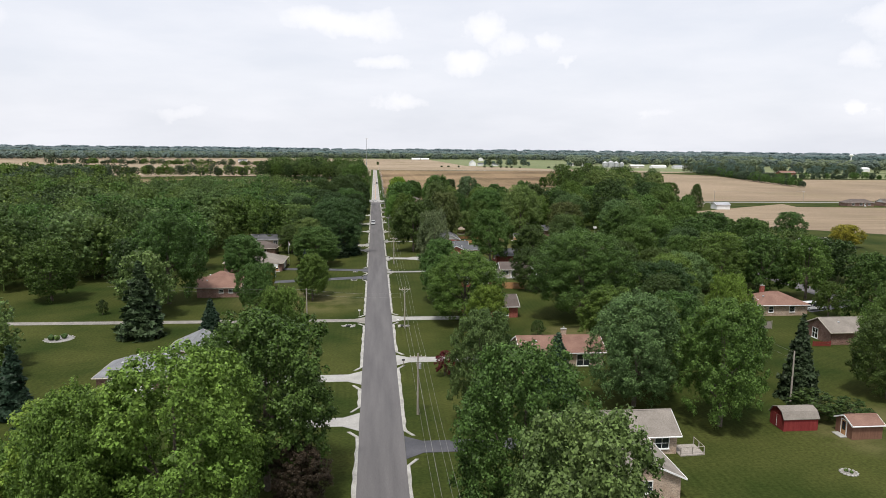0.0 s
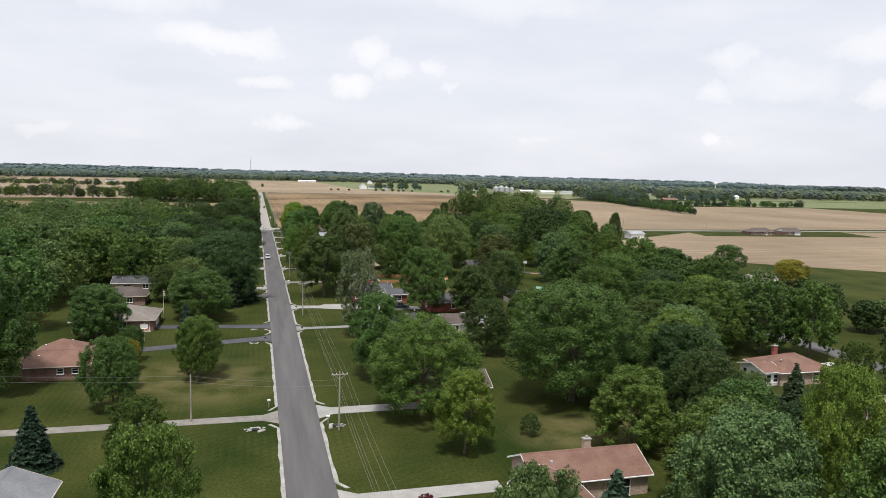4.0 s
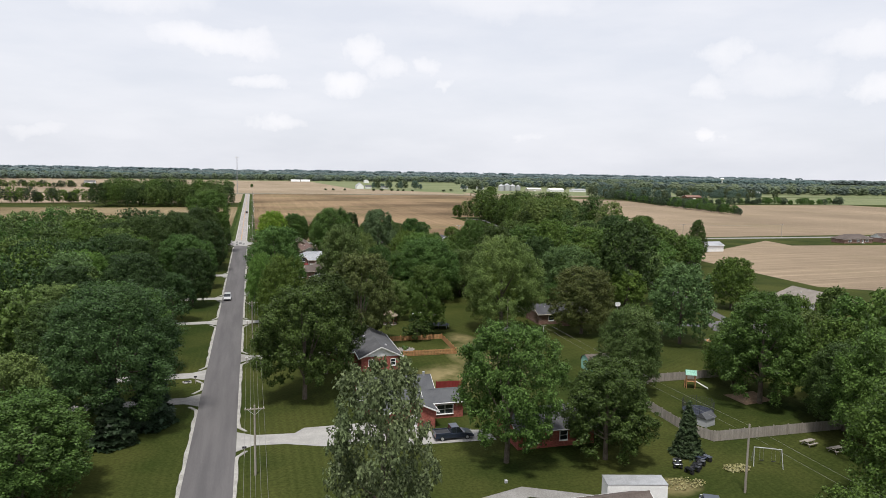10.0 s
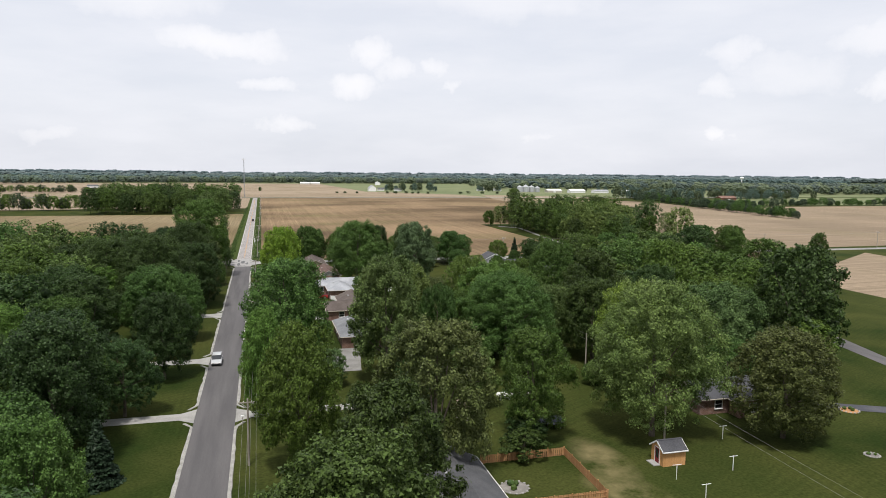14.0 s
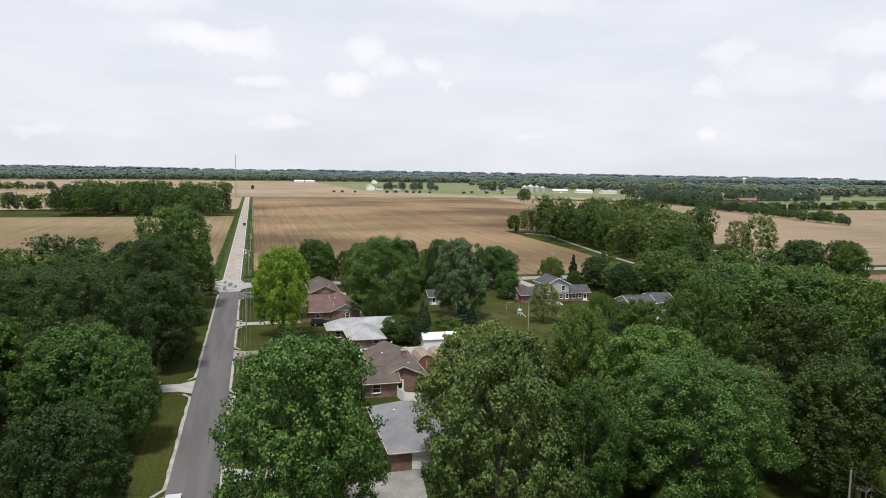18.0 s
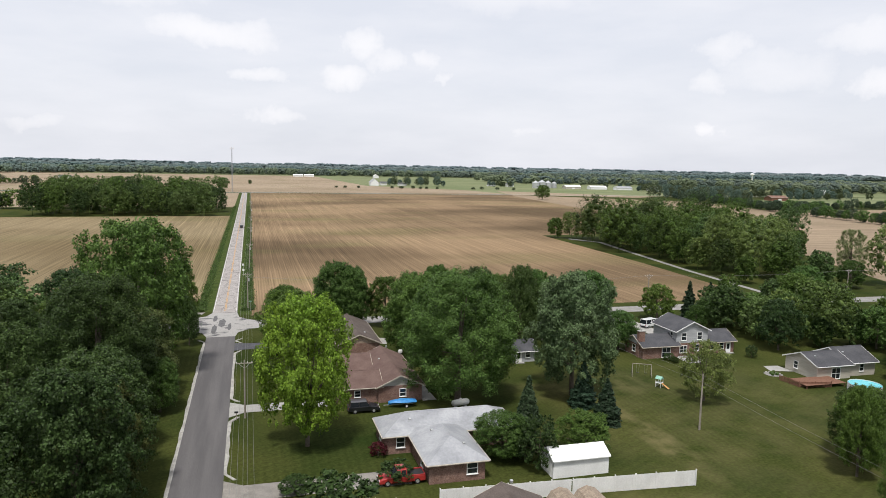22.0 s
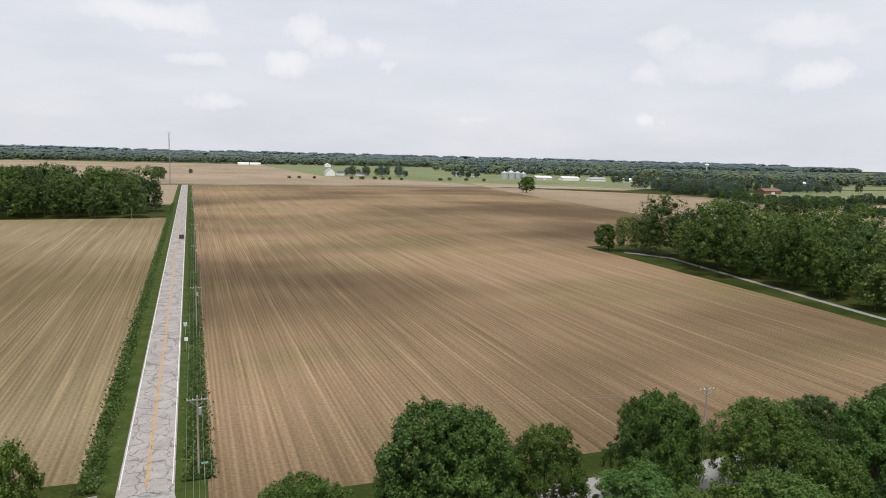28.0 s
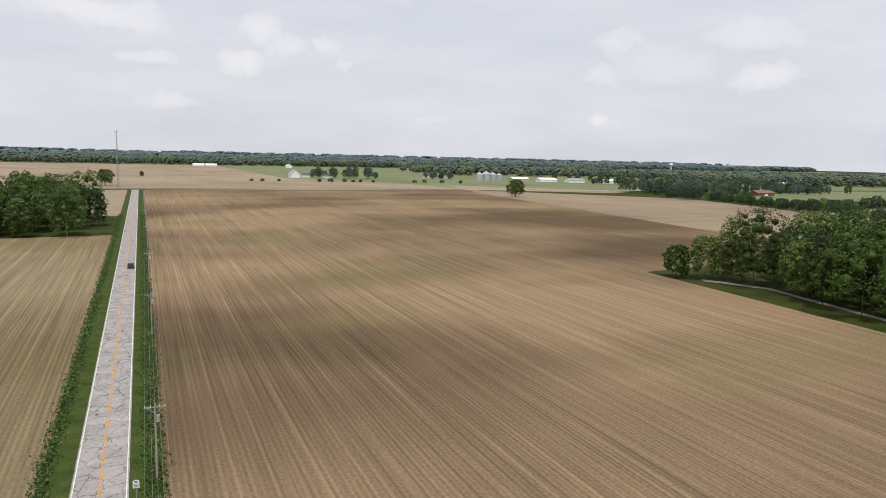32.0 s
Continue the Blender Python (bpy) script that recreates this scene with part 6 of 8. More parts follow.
def playset(x, y, rot, label, roof="copper_green", wood="cedar", chute="white_paint", k=1.0):
    p = empty("playset", pose(x, y, 0, 0, 0, rot) @ Matrix.Diagonal((k, k, k, 1)), label, "playset")
    for a in (-0.7, 0.7):
        for b in (-0.7, 0.7):
            part("post", boxed(a - 0.06, a + 0.06, b - 0.06, b + 0.06, 0, 2.5), wood, p)
    part("deck", boxed(-0.8, 0.8, -0.8, 0.8, 1.2, 1.28), wood, p)
    part("canopy", bm_from([(-0.9, -0.9, 2.4), (0.9, -0.9, 2.4), (0.9, 0.9, 2.4), (-0.9, 0.9, 2.4), (-0.9, 0, 3.1), (0.9, 0, 3.1)], [(0, 1, 5, 4), (2, 3, 4, 5), (0, 4, 3), (1, 2, 5), (3, 2, 1, 0)]), roof, p)
    part("slide", bm_from([(0.8, -0.3, 1.25), (0.8, 0.3, 1.25), (2.9, 0.3, 0.15), (2.9, -0.3, 0.15), (0.8, -0.3, 1.17), (0.8, 0.3, 1.17), (2.9, 0.3, 0.05), (2.9, -0.3, 0.05)],
                           [(0, 1, 2, 3), (7, 6, 5, 4), (0, 3, 7, 4), (1, 5, 6, 2), (0, 4, 5, 1), (3, 2, 6, 7)]), chute, p)
    part("ladder", boxed(-1.0, -0.9, -0.3, 0.3, 0, 1.25), wood, p)


playset(77.6, 235.6, -30, "red-brown wooden playset with a green canopy and a pale slide")
playset(73.0, 421.8, -60, "small white and green plastic playset with an orange slide", "copper_green", "white_paint", "shed_orange", 0.62)
playset(74.2, 319.4, 20, "open wooden playhouse frame on the grass", "grey_wood", "tan_board")


def gazebo(x, y, label):
    """Open eight-posted garden pavilion with a peaked roof."""
    g = empty("gazebo", pose(x, y, 0), label, "gazebo")
    part("floor", tubed((0, 0, 0), (0, 0, 0.18), 1.75, n=8), "grey_wood", g)
    for i in range(8):
        a = math.pi * (i + 0.5) / 4
        px, py = 1.55 * math.cos(a), 1.55 * math.sin(a)
        part("post", boxed(px - 0.05, px + 0.05, py - 0.05, py + 0.05, 0.18, 2.2), "brown_wood", g)
        if i != 5:
            b = math.pi * (i + 1.5) / 4
            part("rail", tubed((px, py, 0.95), (1.55 * math.cos(b), 1.55 * math.sin(b), 0.95), 0.04, n=5), "brown_wood", g)
    part("roof", tubed((0, 0, 2.15), (0, 0, 3.3), 2.0, 0.12, n=8), "roof_shake", g)
    part("finial", tubed((0, 0, 3.28), (0, 0, 3.55), 0.10, 0.05, n=6), "brown_wood", g)


gazebo(36.6, 294.2, "small brown garden pavilion with a tan shingle roof")
paddling = empty("paddling_pool", pose(37.4, 180.4, 0), "small round blue and white paddling pool on the grass", "paddling pool")
_bm = tubed((0, 0, 0.0), (0, 0, 0.28), 0.85, n=20)
bmesh.ops.delete(_bm, geom=[f for f in _bm.faces if f.calc_center_median().z > 0.27], context="FACES_ONLY")
part("wall", _bm, "white_paint", paddling)
part("water", tubed((0, 0, 0.02), (0, 0, 0.17), 0.83, n=20), "tarp_blue", paddling)


def tank(x, y, rot, label):
    t = empty("propane_tank", pose(x, y, 0, 0, 0, rot), label, "gas tank")
    bm = bmesh.new()
    bmesh.ops.create_uvsphere(bm, u_segments=16, v_segments=10, radius=0.5)
    for v in bm.verts:
        v.co = Vector((v.co.z + (1.0 if v.co.z > 0 else -1.0 if v.co.z < 0 else 0), v.co.x, v.co.y + 0.8))
    part("shell", bm, "white_paint", t)
    part("dome", tubed((0, 0, 1.26), (0, 0, 1.45), 0.2, 0.16, 12), "white_paint", t)
    for q in (-0.8, 0.8):
        part("foot", boxed(q - 0.1, q + 0.1, -0.35, 0.35, 0, 0.42), "metal_grey", t)


tank(36.9, 419.6, 10, "white propane tank standing on the grass")
tank(44.8, 300.4, 0, "white propane tank beside the gardens")
tank(56.9, 191.6, -20, "white propane tank lying in the grass")
tank(155.8, 300.4, 90, "white propane tank by a house")


def boat(x, y, rot):
    b = empty("boat", pose(x, y, 0, 0, 0, rot), "small boat under a bright blue tarpaulin on a trailer", "boat")
    v, f = [], []
    sec = [(-2.1, 0.75, 0.95), (-1.0, 0.85, 1.1), (0.4, 0.8, 1.15), (1.5, 0.5, 1.05), (2.2, 0.08, 0.95)]
    bm = bmesh.new()
    rings = [[bm.verts.new(p) for p in ((sx, -w, 0.85), (sx, -w * 0.6, h), (sx, 0, h + 0.08), (sx, w * 0.6, h), (sx, w, 0.85), (sx, 0.0, 0.45))] for sx, w, h in sec]
    for a, c in zip(rings, rings[1:]):
        for i in range(6):
            bm.faces.new((a[i], a[(i + 1) % 6], c[(i + 1) % 6], c[i]))
    bm.faces.new(rings[0][::-1])
    bm.faces.new(rings[-1])
    part("cover", bm, "tarp_blue", b)
    part("frame", boxed(-1.9, 2.9, -0.06, 0.06, 0.38, 0.46), "metal_grey", b)
    for s in (-1, 1):
        wh = part("wheel", tubed((-0.5, s * 0.62, 0.28), (-0.5, s * 0.80, 0.28), 0.28, n=14), "rubber", b)
        part("rim", tubed((-0.5, s * 0.79, 0.28), (-0.5, s * 0.82, 0.28), 0.15, n=10), "white_paint", wh)


boat(28.3, 421.8, 180)


def box_trailer(x, y, rot):
    t = empty("box_trailer", pose(x, y, 0, 0, 0, rot), "long white box trailer behind a garage", "trailer")
    part("box", boxed(-3.3, 3.3, -1.2, 1.2, 0.6, 2.9, bevel=0.05), "white_paint", t)
    part("roof_edge", boxed(-3.33, 3.33, -1.23, 1.23, 2.86, 2.93), "metal_grey", t)
    for px in (-1.6, -0.8):
        for s in (-1, 1):
            part("wheel", tubed((px, s * 0.95, 0.35), (px, s * 1.15, 0.35), 0.35, n=14), "rubber", t)
    part("tongue", boxed(3.3, 4.4, -0.06, 0.06, 0.45, 0.55), "metal_grey", t)


box_trailer(45.4, 200.2, -14)


def hoop(x, y, rot):
    p = empty("basketball_hoop", pose(x, y, 0, 0, 0, rot), "white basketball backboard on a tall post", "basketball hoop")
    part("post", tubed((0, 0, 0), (0, 0, 3.0), 0.05, n=8), "metal_grey", p)
    part("backboard", boxed(-0.75, 0.75, -0.2, -0.14, 2.75, 3.7, bevel=0.15), "white_paint", p)
    bm = bmesh.new()
    for i in range(14):
        a, c = 2 * math.pi * i / 14, 2 * math.pi * (i + 1) / 14
        tube(bm, (0.23 * math.cos(a), -0.45 + 0.23 * math.sin(a), 3.0), (0.23 * math.cos(c), -0.45 + 0.23 * math.sin(c), 3.0), 0.012, n=5)
    part("rim", bm, "cedar", p)


hoop(-28.8, 195.6, 0)
hoop(95.4, 291.6, 10)


def clothes_pole(x, y):
    p = empty("clothes_pole", pose(x, y, 0), "white T-shaped clothes line pole", "clothes pole", "clothes poles")
    part("post", tubed((0, 0, 0), (0, 0, 1.9), 0.05, n=8), "white_paint", p)
    part("bar", tubed((-0.6, 0, 1.85), (0.6, 0, 1.85), 0.04, n=8), "white_paint", p)


for _x, _y in ((55.0, 267.8), (55.2, 262.4), (63.4, 268.4), (68.8, 277.6)):
    clothes_pole(_x, _y)


def mailbox(x, y, side):
    m = empty("mailbox", pose(x, y, 0, 0, 0, 0), "roadside mailbox on a wooden post", "mailbox", "mailboxes")
    part("post", boxed(-0.05, 0.05, -0.05, 0.05, 0, 1.05), "wood_pole", m)
    bm = boxed(-0.26, 0.26, -0.1, 0.1, 1.05, 1.3)
    bmesh.ops.bevel(bm, geom=[e for e in bm.edges if all(v.co.z > 1.2 for v in e.verts)], offset=0.07, segments=2, affect="EDGES", profile=0.5)
    part("box", bm, "black_plastic" if y % 3 < 1.5 else "white_paint", m)


for _x, _y, _s in ((4.0, 112.4, 1), (4.0, 140.2, 1), (4.0, 199, 1), (4.0, 223.4, 1), (4.0, 266.6, 1), (4.0, 299, 1), (4.0, 338, 1), (4.0, 366, 1), (4.0, 394, 1), (4.0, 421.4, 1), (-4.2, 149, -1), (-4.2, 190, -1), (-4.2, 256, -1)):
    mailbox(_x, _y, _s)


def culvert(x, y, r, label):
    c = empty("culvert_end", pose(x, y, 0), label, "culvert")
    rng = random.Random(int(y * 7 + x))
    for i in range(16):
        a = rng.uniform(0, 6.28)
        d = r * rng.uniform(0.35, 1.0)
        s = rng.uniform(0.16, 0.34)
        bm = bmesh.new()
        bmesh.ops.create_icosphere(bm, subdivisions=1, radius=s)
        for v in bm.verts:
            v.co = Vector((v.co.x * 1.2 + d * math.cos(a), v.co.y + d * math.sin(a) * 0.7, v.co.z * 0.6 + 0.08)) + Vector((rng.uniform(-0.04, 0.04), rng.uniform(-0.04, 0.04), 0))
        part("stone", bm, "kerb_white", c)
    part("pipe", tubed((-0.5, 0, 0.12), (0.5, 0, 0.12), 0.24, n=12), "black_plastic", c)


culvert(-6.2, 139.6, 1.5, "dark culvert mouth ringed with white stones in the lawn")
culvert(5.0, 139.0, 1.3, "culvert ringed with white stones beside the street")
culvert(-6.6, 190.0, 0.9, "small culvert with white stones in the grass")
culvert(-6.4, 203.0, 0.7, "small culvert with stones in the grass")
culvert(-5.6, 256.6, 0.8, "small culvert with white stones in the grass")


def ring_bed(x, y, r, material, label):
    b = empty("flower_bed", pose(x, y, 0), label, "flower bed")
    part("mulch", tubed((0, 0, 0), (0, 0, 0.05), r, r * 0.97, 20), material, b)
    rng = random.Random(int(x * 3 + y))
    for i in range(14):
        a = 2 * math.pi * i / 14
        part("edge_stone", boxed(r * math.cos(a) - 0.14, r * math.cos(a) + 0.14, r * math.sin(a) - 0.12, r * math.sin(a) + 0.12, 0, 0.14, bevel=0.04), "kerb_white", b)
    for i in range(4):
        bm = bmesh.new()
        bmesh.ops.create_icosphere(bm, subdivisions=2, radius=r * 0.22)
        dx, dy = rng.uniform(-0.5, 0.5) * r, rng.uniform(-0.5, 0.5) * r
        for v in bm.verts:
            v.co = v.co * rng.uniform(0.75, 1.15) + Vector((dx, dy, r * 0.2))
        part("plant", bm, "leaf_dark", b)


ring_bed(-60.6, 133.4, 2.6, "concrete_old", "round flower bed with stones on the lawn")
ring_bed(53.7, 69.8, 0.9, "gravel", "small round bed edged with white stones")
ring_bed(98.1, 423.8, 1.5, "concrete_old", "round stone fire pit on the lawn")
ring_bed(43.2, 375.0, 1.9, "gravel", "oval gravel bed with garden ornaments")
ring_bed(103.0, 263.8, 1.4, "cedar", "round mulched bed on the lawn")
ring_bed(96.0, 283.0, 1.4, "cedar", "round mulched bed by a house")
ring_bed(49.0, 302.6, 0.9, "gravel", "small round bed with white stones")
ring_bed(84.5, 268.0, 0.9, "gravel", "small round bed with white stones")
ring_bed(35.2, 270.4, 1.7, "gravel", "rocky garden bed with plants")


def ac_unit(x, y):
    a = empty("air_conditioner", pose(x, y, 0), "dark grey air conditioning unit beside a house wall", "air conditioner")
    part("case", boxed(-0.42, 0.42, -0.42, 0.42, 0.05, 0.9, bevel=0.03), "roof_dark", a)
    part("fan_grille", tubed((0, 0, 0.9), (0, 0, 0.93), 0.34, n=16), "black_plastic", a)
    part("slab", boxed(-0.6, 0.6, -0.6, 0.6, 0, 0.05), "concrete", a)


ac_unit(-38.3, 101.8)
ac_unit(28.6, 226.7)
ac_unit(34.0, 441.8)


def lawn_chair(x, y, rot):
    c = empty("garden_chair", pose(x, y, 0.03, 0, 0, rot), "white plastic garden chair by a house wall", "chair", "white garden chairs")
    part("seat", boxed(-0.28, 0.28, -0.28, 0.28, 0.38, 0.43, bevel=0.015), "white_paint", c)
    b = part("backrest", boxed(-0.28, 0.28, -0.02, 0.03, 0, 0.6, bevel=0.015), "white_paint", c)
    b.matrix_basis = pose(0, 0.27, 0.42, -15)
    for i in (-0.24, 0.24):
        for j in (-0.24, 0.24):
            part("leg", tubed((i, j, 0), (i, j, 0.4), 0.03, n=6), "white_paint", c)
        part("armrest", boxed(i - 0.04, i + 0.04, -0.26, 0.28, 0.6, 0.64), "white_paint", c)


lawn_chair(-36.2, 101.9, 10)
lawn_chair(-35.4, 101.9, -10)


def sign_speed(x, y):
    s = empty("speed_sign", pose(x, y, 0), "white rectangular speed limit sign on a metal post", "road sign")
    part("post", boxed(-0.03, 0.03, 0.0, 0.04, 0, 2.7), "metal_grey", s)
    b = part("board", boxed(-0.32, 0.32, -0.03, 0.0, 1.75, 2.6, bevel=0.01), "white_paint", s)
    for z, w, h in ((2.47, 0.2, 0.07), (2.33, 0.17, 0.07)):
        part("text_bar", boxed(-w, w, -0.036, -0.031, z, z + h), "black_plastic", b)
    cu = bpy.data.curves.new("digits", "FONT")
    cu.body, cu.size, cu.align_x, cu.extrude = "50", 0.5, "CENTER", 0.002
    o = bpy.data.objects.new("tmp", cu)
    me = bpy.data.meshes.new_from_object(o)
    bpy.data.objects.remove(o)
    me.materials.clear()
    me.materials.append(MATS["black_plastic"])
    d = part("digits", me, None, b)
    d.matrix_basis = pose(0, -0.034, 1.86, 90, 0, 0)


sign_speed(3.7, 561.5)


def sign_plain(x, y, w, h, z, material, label):
    s = empty("road_sign", pose(x, y, 0), label, "road sign")
    part("post", boxed(-0.03, 0.03, 0.0, 0.05, 0, z + h), "metal_grey", s)
    part("board", boxed(-w / 2, w / 2, -0.03, 0.0, z, z + h, bevel=0.01), material, s)


sign_plain(6.0, 495.6, 0.75, 0.2, 2.5, "copper_green", "green street name sign on a metal post")
sign_plain(3.9, 550, 0.6, 0.7, 1.8, "white_paint", "small white road sign on a metal post")
sign_plain(-4.2, 474.4, 0.7, 0.7, 1.8, "white_paint", "road sign seen from behind at the junction")


def pool(x, y, r):
    p = empty("pool", pose(x, y, 0), "round turquoise above-ground swimming pool", "pool")
    bm = bmesh.new()
    tube(bm, (0, 0, 0), (0, 0, 1.2), r, r, 24, caps=False)
    part("wall", bm, "white_paint", p)
    part("water", tubed((0, 0, 1.0), (0, 0, 1.08), r - 0.03, n=24), "pool_blue", p)


pool(107.0, 412.6, 2.6)
deck = empty("deck", pose(101.5, 417, 0), "brown wooden deck beside a house", "deck")
for _i in range(22):
    part("board", boxed(-4.2, 4.2, -1.9 + _i * 0.19, -1.9 + _i * 0.19 + 0.17, 0.62, 0.66), "brown_wood", deck)
for _x in (-4.0, 0, 4.0):
    part("post", boxed(_x - 0.07, _x + 0.07, -1.8, -1.66, 0, 0.62), "brown_wood", deck)

# ---- farms and the mast in the distance ----
def mast(x, y, h):
    m = empty("radio_mast", pose(x, y, 0), "tall slender steel radio mast with antennas on top", "mast")
    bm = bmesh.new()
    legs = [(0.9 * math.cos(a), 0.9 * math.sin(a)) for a in (0.5, 2.6, 4.7)]
    for lx, ly in legs:
        tube(bm, (lx, ly, 0), (lx * 0.45, ly * 0.45, h), 0.14, 0.10, 6)
    part("tower", bm, "mast_steel", m)
    for i in range(26):
        z0, z1 = h * i / 26, h * (i + 1) / 26
        k0, k1 = 1 - 0.55 * i / 26, 1 - 0.55 * (i + 1) / 26
        bm = bmesh.new()
        for a, b in ((0, 1), (1, 2), (2, 0)):
            tube(bm, (legs[a][0] * k0, legs[a][1] * k0, z0), (legs[b][0] * k1, legs[b][1] * k1, z1), 0.06, n=4)
        part("bracing", bm, "mast_steel", m)
    for a in range(3):
        t = a * 2.1 + 0.4
        part("antenna", boxed(-0.2, 0.2, -0.12, 0.12, h - 2.6, h - 0.2), "white_paint", m).matrix_basis = pose(2.2 * math.cos(t), 2.2 * math.sin(t), 0)
        part("arm", tubed((0, 0, h - 1.2), (2.2 * math.cos(t), 2.2 * math.sin(t), h - 1.2), 0.08, n=5), "mast_steel", m)


mast(-14.5, 1200, 54)


def silo(x, y, r, h):
    s = empty("grain_silo", pose(x, y, 0), "round galvanised grain silo with a conical roof", "silo", "grain silos")
    part("wall", tubed((0, 0, 0), (0, 0, h), r, n=20), "metal_grey", s)
    part("roof", tubed((0, 0, h), (0, 0, h + r * 0.6), r * 1.03, 0.4, 20), "metal_grey", s)
    part("hatch", tubed((0, 0, h + r * 0.6), (0, 0, h + r * 0.6 + 0.8), 0.5, n=8), "metal_grey", s)


for _x, _y, _r, _h in ((505, 1482, 6, 10), (519, 1486, 7, 11), (533, 1490, 6, 10), (548, 1496, 5, 9)):
    silo(_x, _y, _r, _h)


def far_barn(x0, x1, y0, y1, wall, roof, label, eave=4.0, rise=2.5, axis="x"):
    h = house((x0 + x1) / 2, (y0 + y1) / 2, 0, label, "barn")
    blk(h, x0, x1, y0, y1, axis, [("garage", "s", 0, min(5.0, (x1 - x0) * 0.4))], eave=eave, rise=rise, roof=roof, wall=wall, gable=wall, vents=0)


FB = "distant white farm building with a pale roof"
far_barn(560, 590, 1470, 1486, "beige_siding", "white_paint", FB)
far_barn(600, 632, 1450, 1466, "white_paint", "white_paint", FB)
far_barn(642, 672, 1430, 1446, "white_paint", "roof_silver", FB)
far_barn(690, 716, 1400, 1414, "white_paint", "white_paint", FB)
far_barn(480, 494, 1560, 1574, "white_paint", "roof_slate", FB)
far_barn(450, 464, 1580, 1592, "white_paint", "roof_slate", FB)
far_barn(210, 224, 1520, 1540, "white_paint", "roof_silver", "distant white gabled barn beside a farmyard", 6, 6, "y")
far_barn(232, 244, 1545, 1556, "white_paint", "roof_slate", FB)
far_barn(262, 276, 1530, 1540, "white_paint", "roof_slate", FB, 3.5, 2)
far_barn(120, 146, 2240, 2256, "white_paint", "white_paint", FB)
far_barn(150, 176, 2250, 2266, "white_paint", "white_paint", FB)
far_barn(330, 344, 2180, 2194, "white_paint", "white_paint", FB, 6, 4, "y")
far_barn(664, 690, 1074, 1088, "brown_wood", "roof_rust", "low red-brown farm building in a pasture", 4.0, 2.6)
far_barn(980, 1000, 1310, 1324, "white_paint", "white_paint", FB, 5, 3)
far_barn(-330, -310, 1720, 1734, "white_paint", "roof_slate", FB)
wt = empty("water_tower", pose(1900, 2600, 0), "distant white water tower above the trees", "water tower")
part("shaft", tubed((0, 0, 0), (0, 0, 26), 2.5, 2.0, 12), "white_paint", wt)
_bm = bmesh.new()
bmesh.ops.create_uvsphere(_bm, u_segments=16, v_segments=10, radius=8)
for _v in _bm.verts:
    _v.co.z = _v.co.z * 0.6 + 28
part("tank", _bm, "white_paint", wt)


# ---- garden things near the detached garage ----
def picnic_table(x, y, rot, label):
    p = empty("picnic_table", pose(x, y, 0, 0, 0, rot), label, "table")
    for i in range(5):
        part("board", boxed(-0.9, 0.9, -0.36 + 0.15 * i, -0.23 + 0.15 * i, 0.72, 0.76), "grey_wood", p)
    for s in (-1, 1):
        part("bench", boxed(-0.9, 0.9, s * 0.68 - 0.13, s * 0.68 + 0.13, 0.42, 0.46, bevel=0.01), "grey_wood", p)
        bm = bmesh.new()
        for q in (-1, 1):
            tube(bm, (s * 0.6, q * 0.65, 0), (s * 0.6, q * 0.2, 0.72), 0.05, n=4)
        box(bm, s * 0.6 - 0.04, s * 0.6 + 0.04, -0.8, 0.8, 0.36, 0.42)
        part("trestle", bm, "grey_wood", p)


picnic_table(77.9, 209.7, 10, "weathered grey picnic table on the lawn")
picnic_table(79.6, 206.8, 4, "weathered grey picnic table on the lawn")


def quad_bike(x, y, rot, paint):
    q = empty("quad_bike", pose(x, y, 0, 0, 0, rot), "dark quad bike parked on the grass", "quad bike", "quad bikes")
    for sx in (-0.62, 0.62):
        for sy in (-0.42, 0.42):
            part("wheel", tubed((sx, sy - 0.12, 0.28), (sx, sy + 0.12, 0.28), 0.28, n=14), "rubber", q)
    part("body", boxed(-0.85, 0.85, -0.22, 0.22, 0.36, 0.62, bevel=0.06), paint, q)
    for sx in (-0.62, 0.62):
        part("fender", boxed(sx - 0.34, sx + 0.34, -0.55, 0.55, 0.60, 0.66, bevel=0.02), paint, q)
    part("seat", boxed(-0.55, 0.15, -0.16, 0.16, 0.62, 0.78, bevel=0.05), "black_plastic", q)
    bm = tubed((0.35, 0, 0.6), (0.25, 0, 1.0), 0.03, n=6)
    tube(bm, (0.25, -0.38, 1.0), (0.25, 0.38, 1.0), 0.025, n=6)
    part("handlebar", bm, "black_plastic", q)


for _x, _y, _r, _p in ((57.0, 206.0, 20, "paint_black"), (58.8, 207.2, 35, "paint_black"), (60.4, 208.4, 10, "paint_navy"), (56.2, 207.9, 60, "paint_black")):
    quad_bike(_x, _y, _r, _p)


def flower_patch(x, y, rx, ry, seed):
    """Low pale blossoms and leaves strewn over a bed."""
    rng = np.random.default_rng(seed)
    n = 320
    a, k = rng.uniform(0, 6.283, n), np.sqrt(rng.uniform(0, 1, n))
    v, f = leaf_cards(rng, np.c_[x + rx * k * np.cos(a), y + ry * k * np.sin(a), rng.uniform(0.05, 0.3, n)], np.tile([0.0, 0.0, 1.0], (n, 1)), 0.22)
    tagged(new("flower_patch", fast_mesh("flower_patch", [(v, f)], "flower_yellow")), "patch of pale yellow flowers on the lawn", "flowers", kind="stuff")


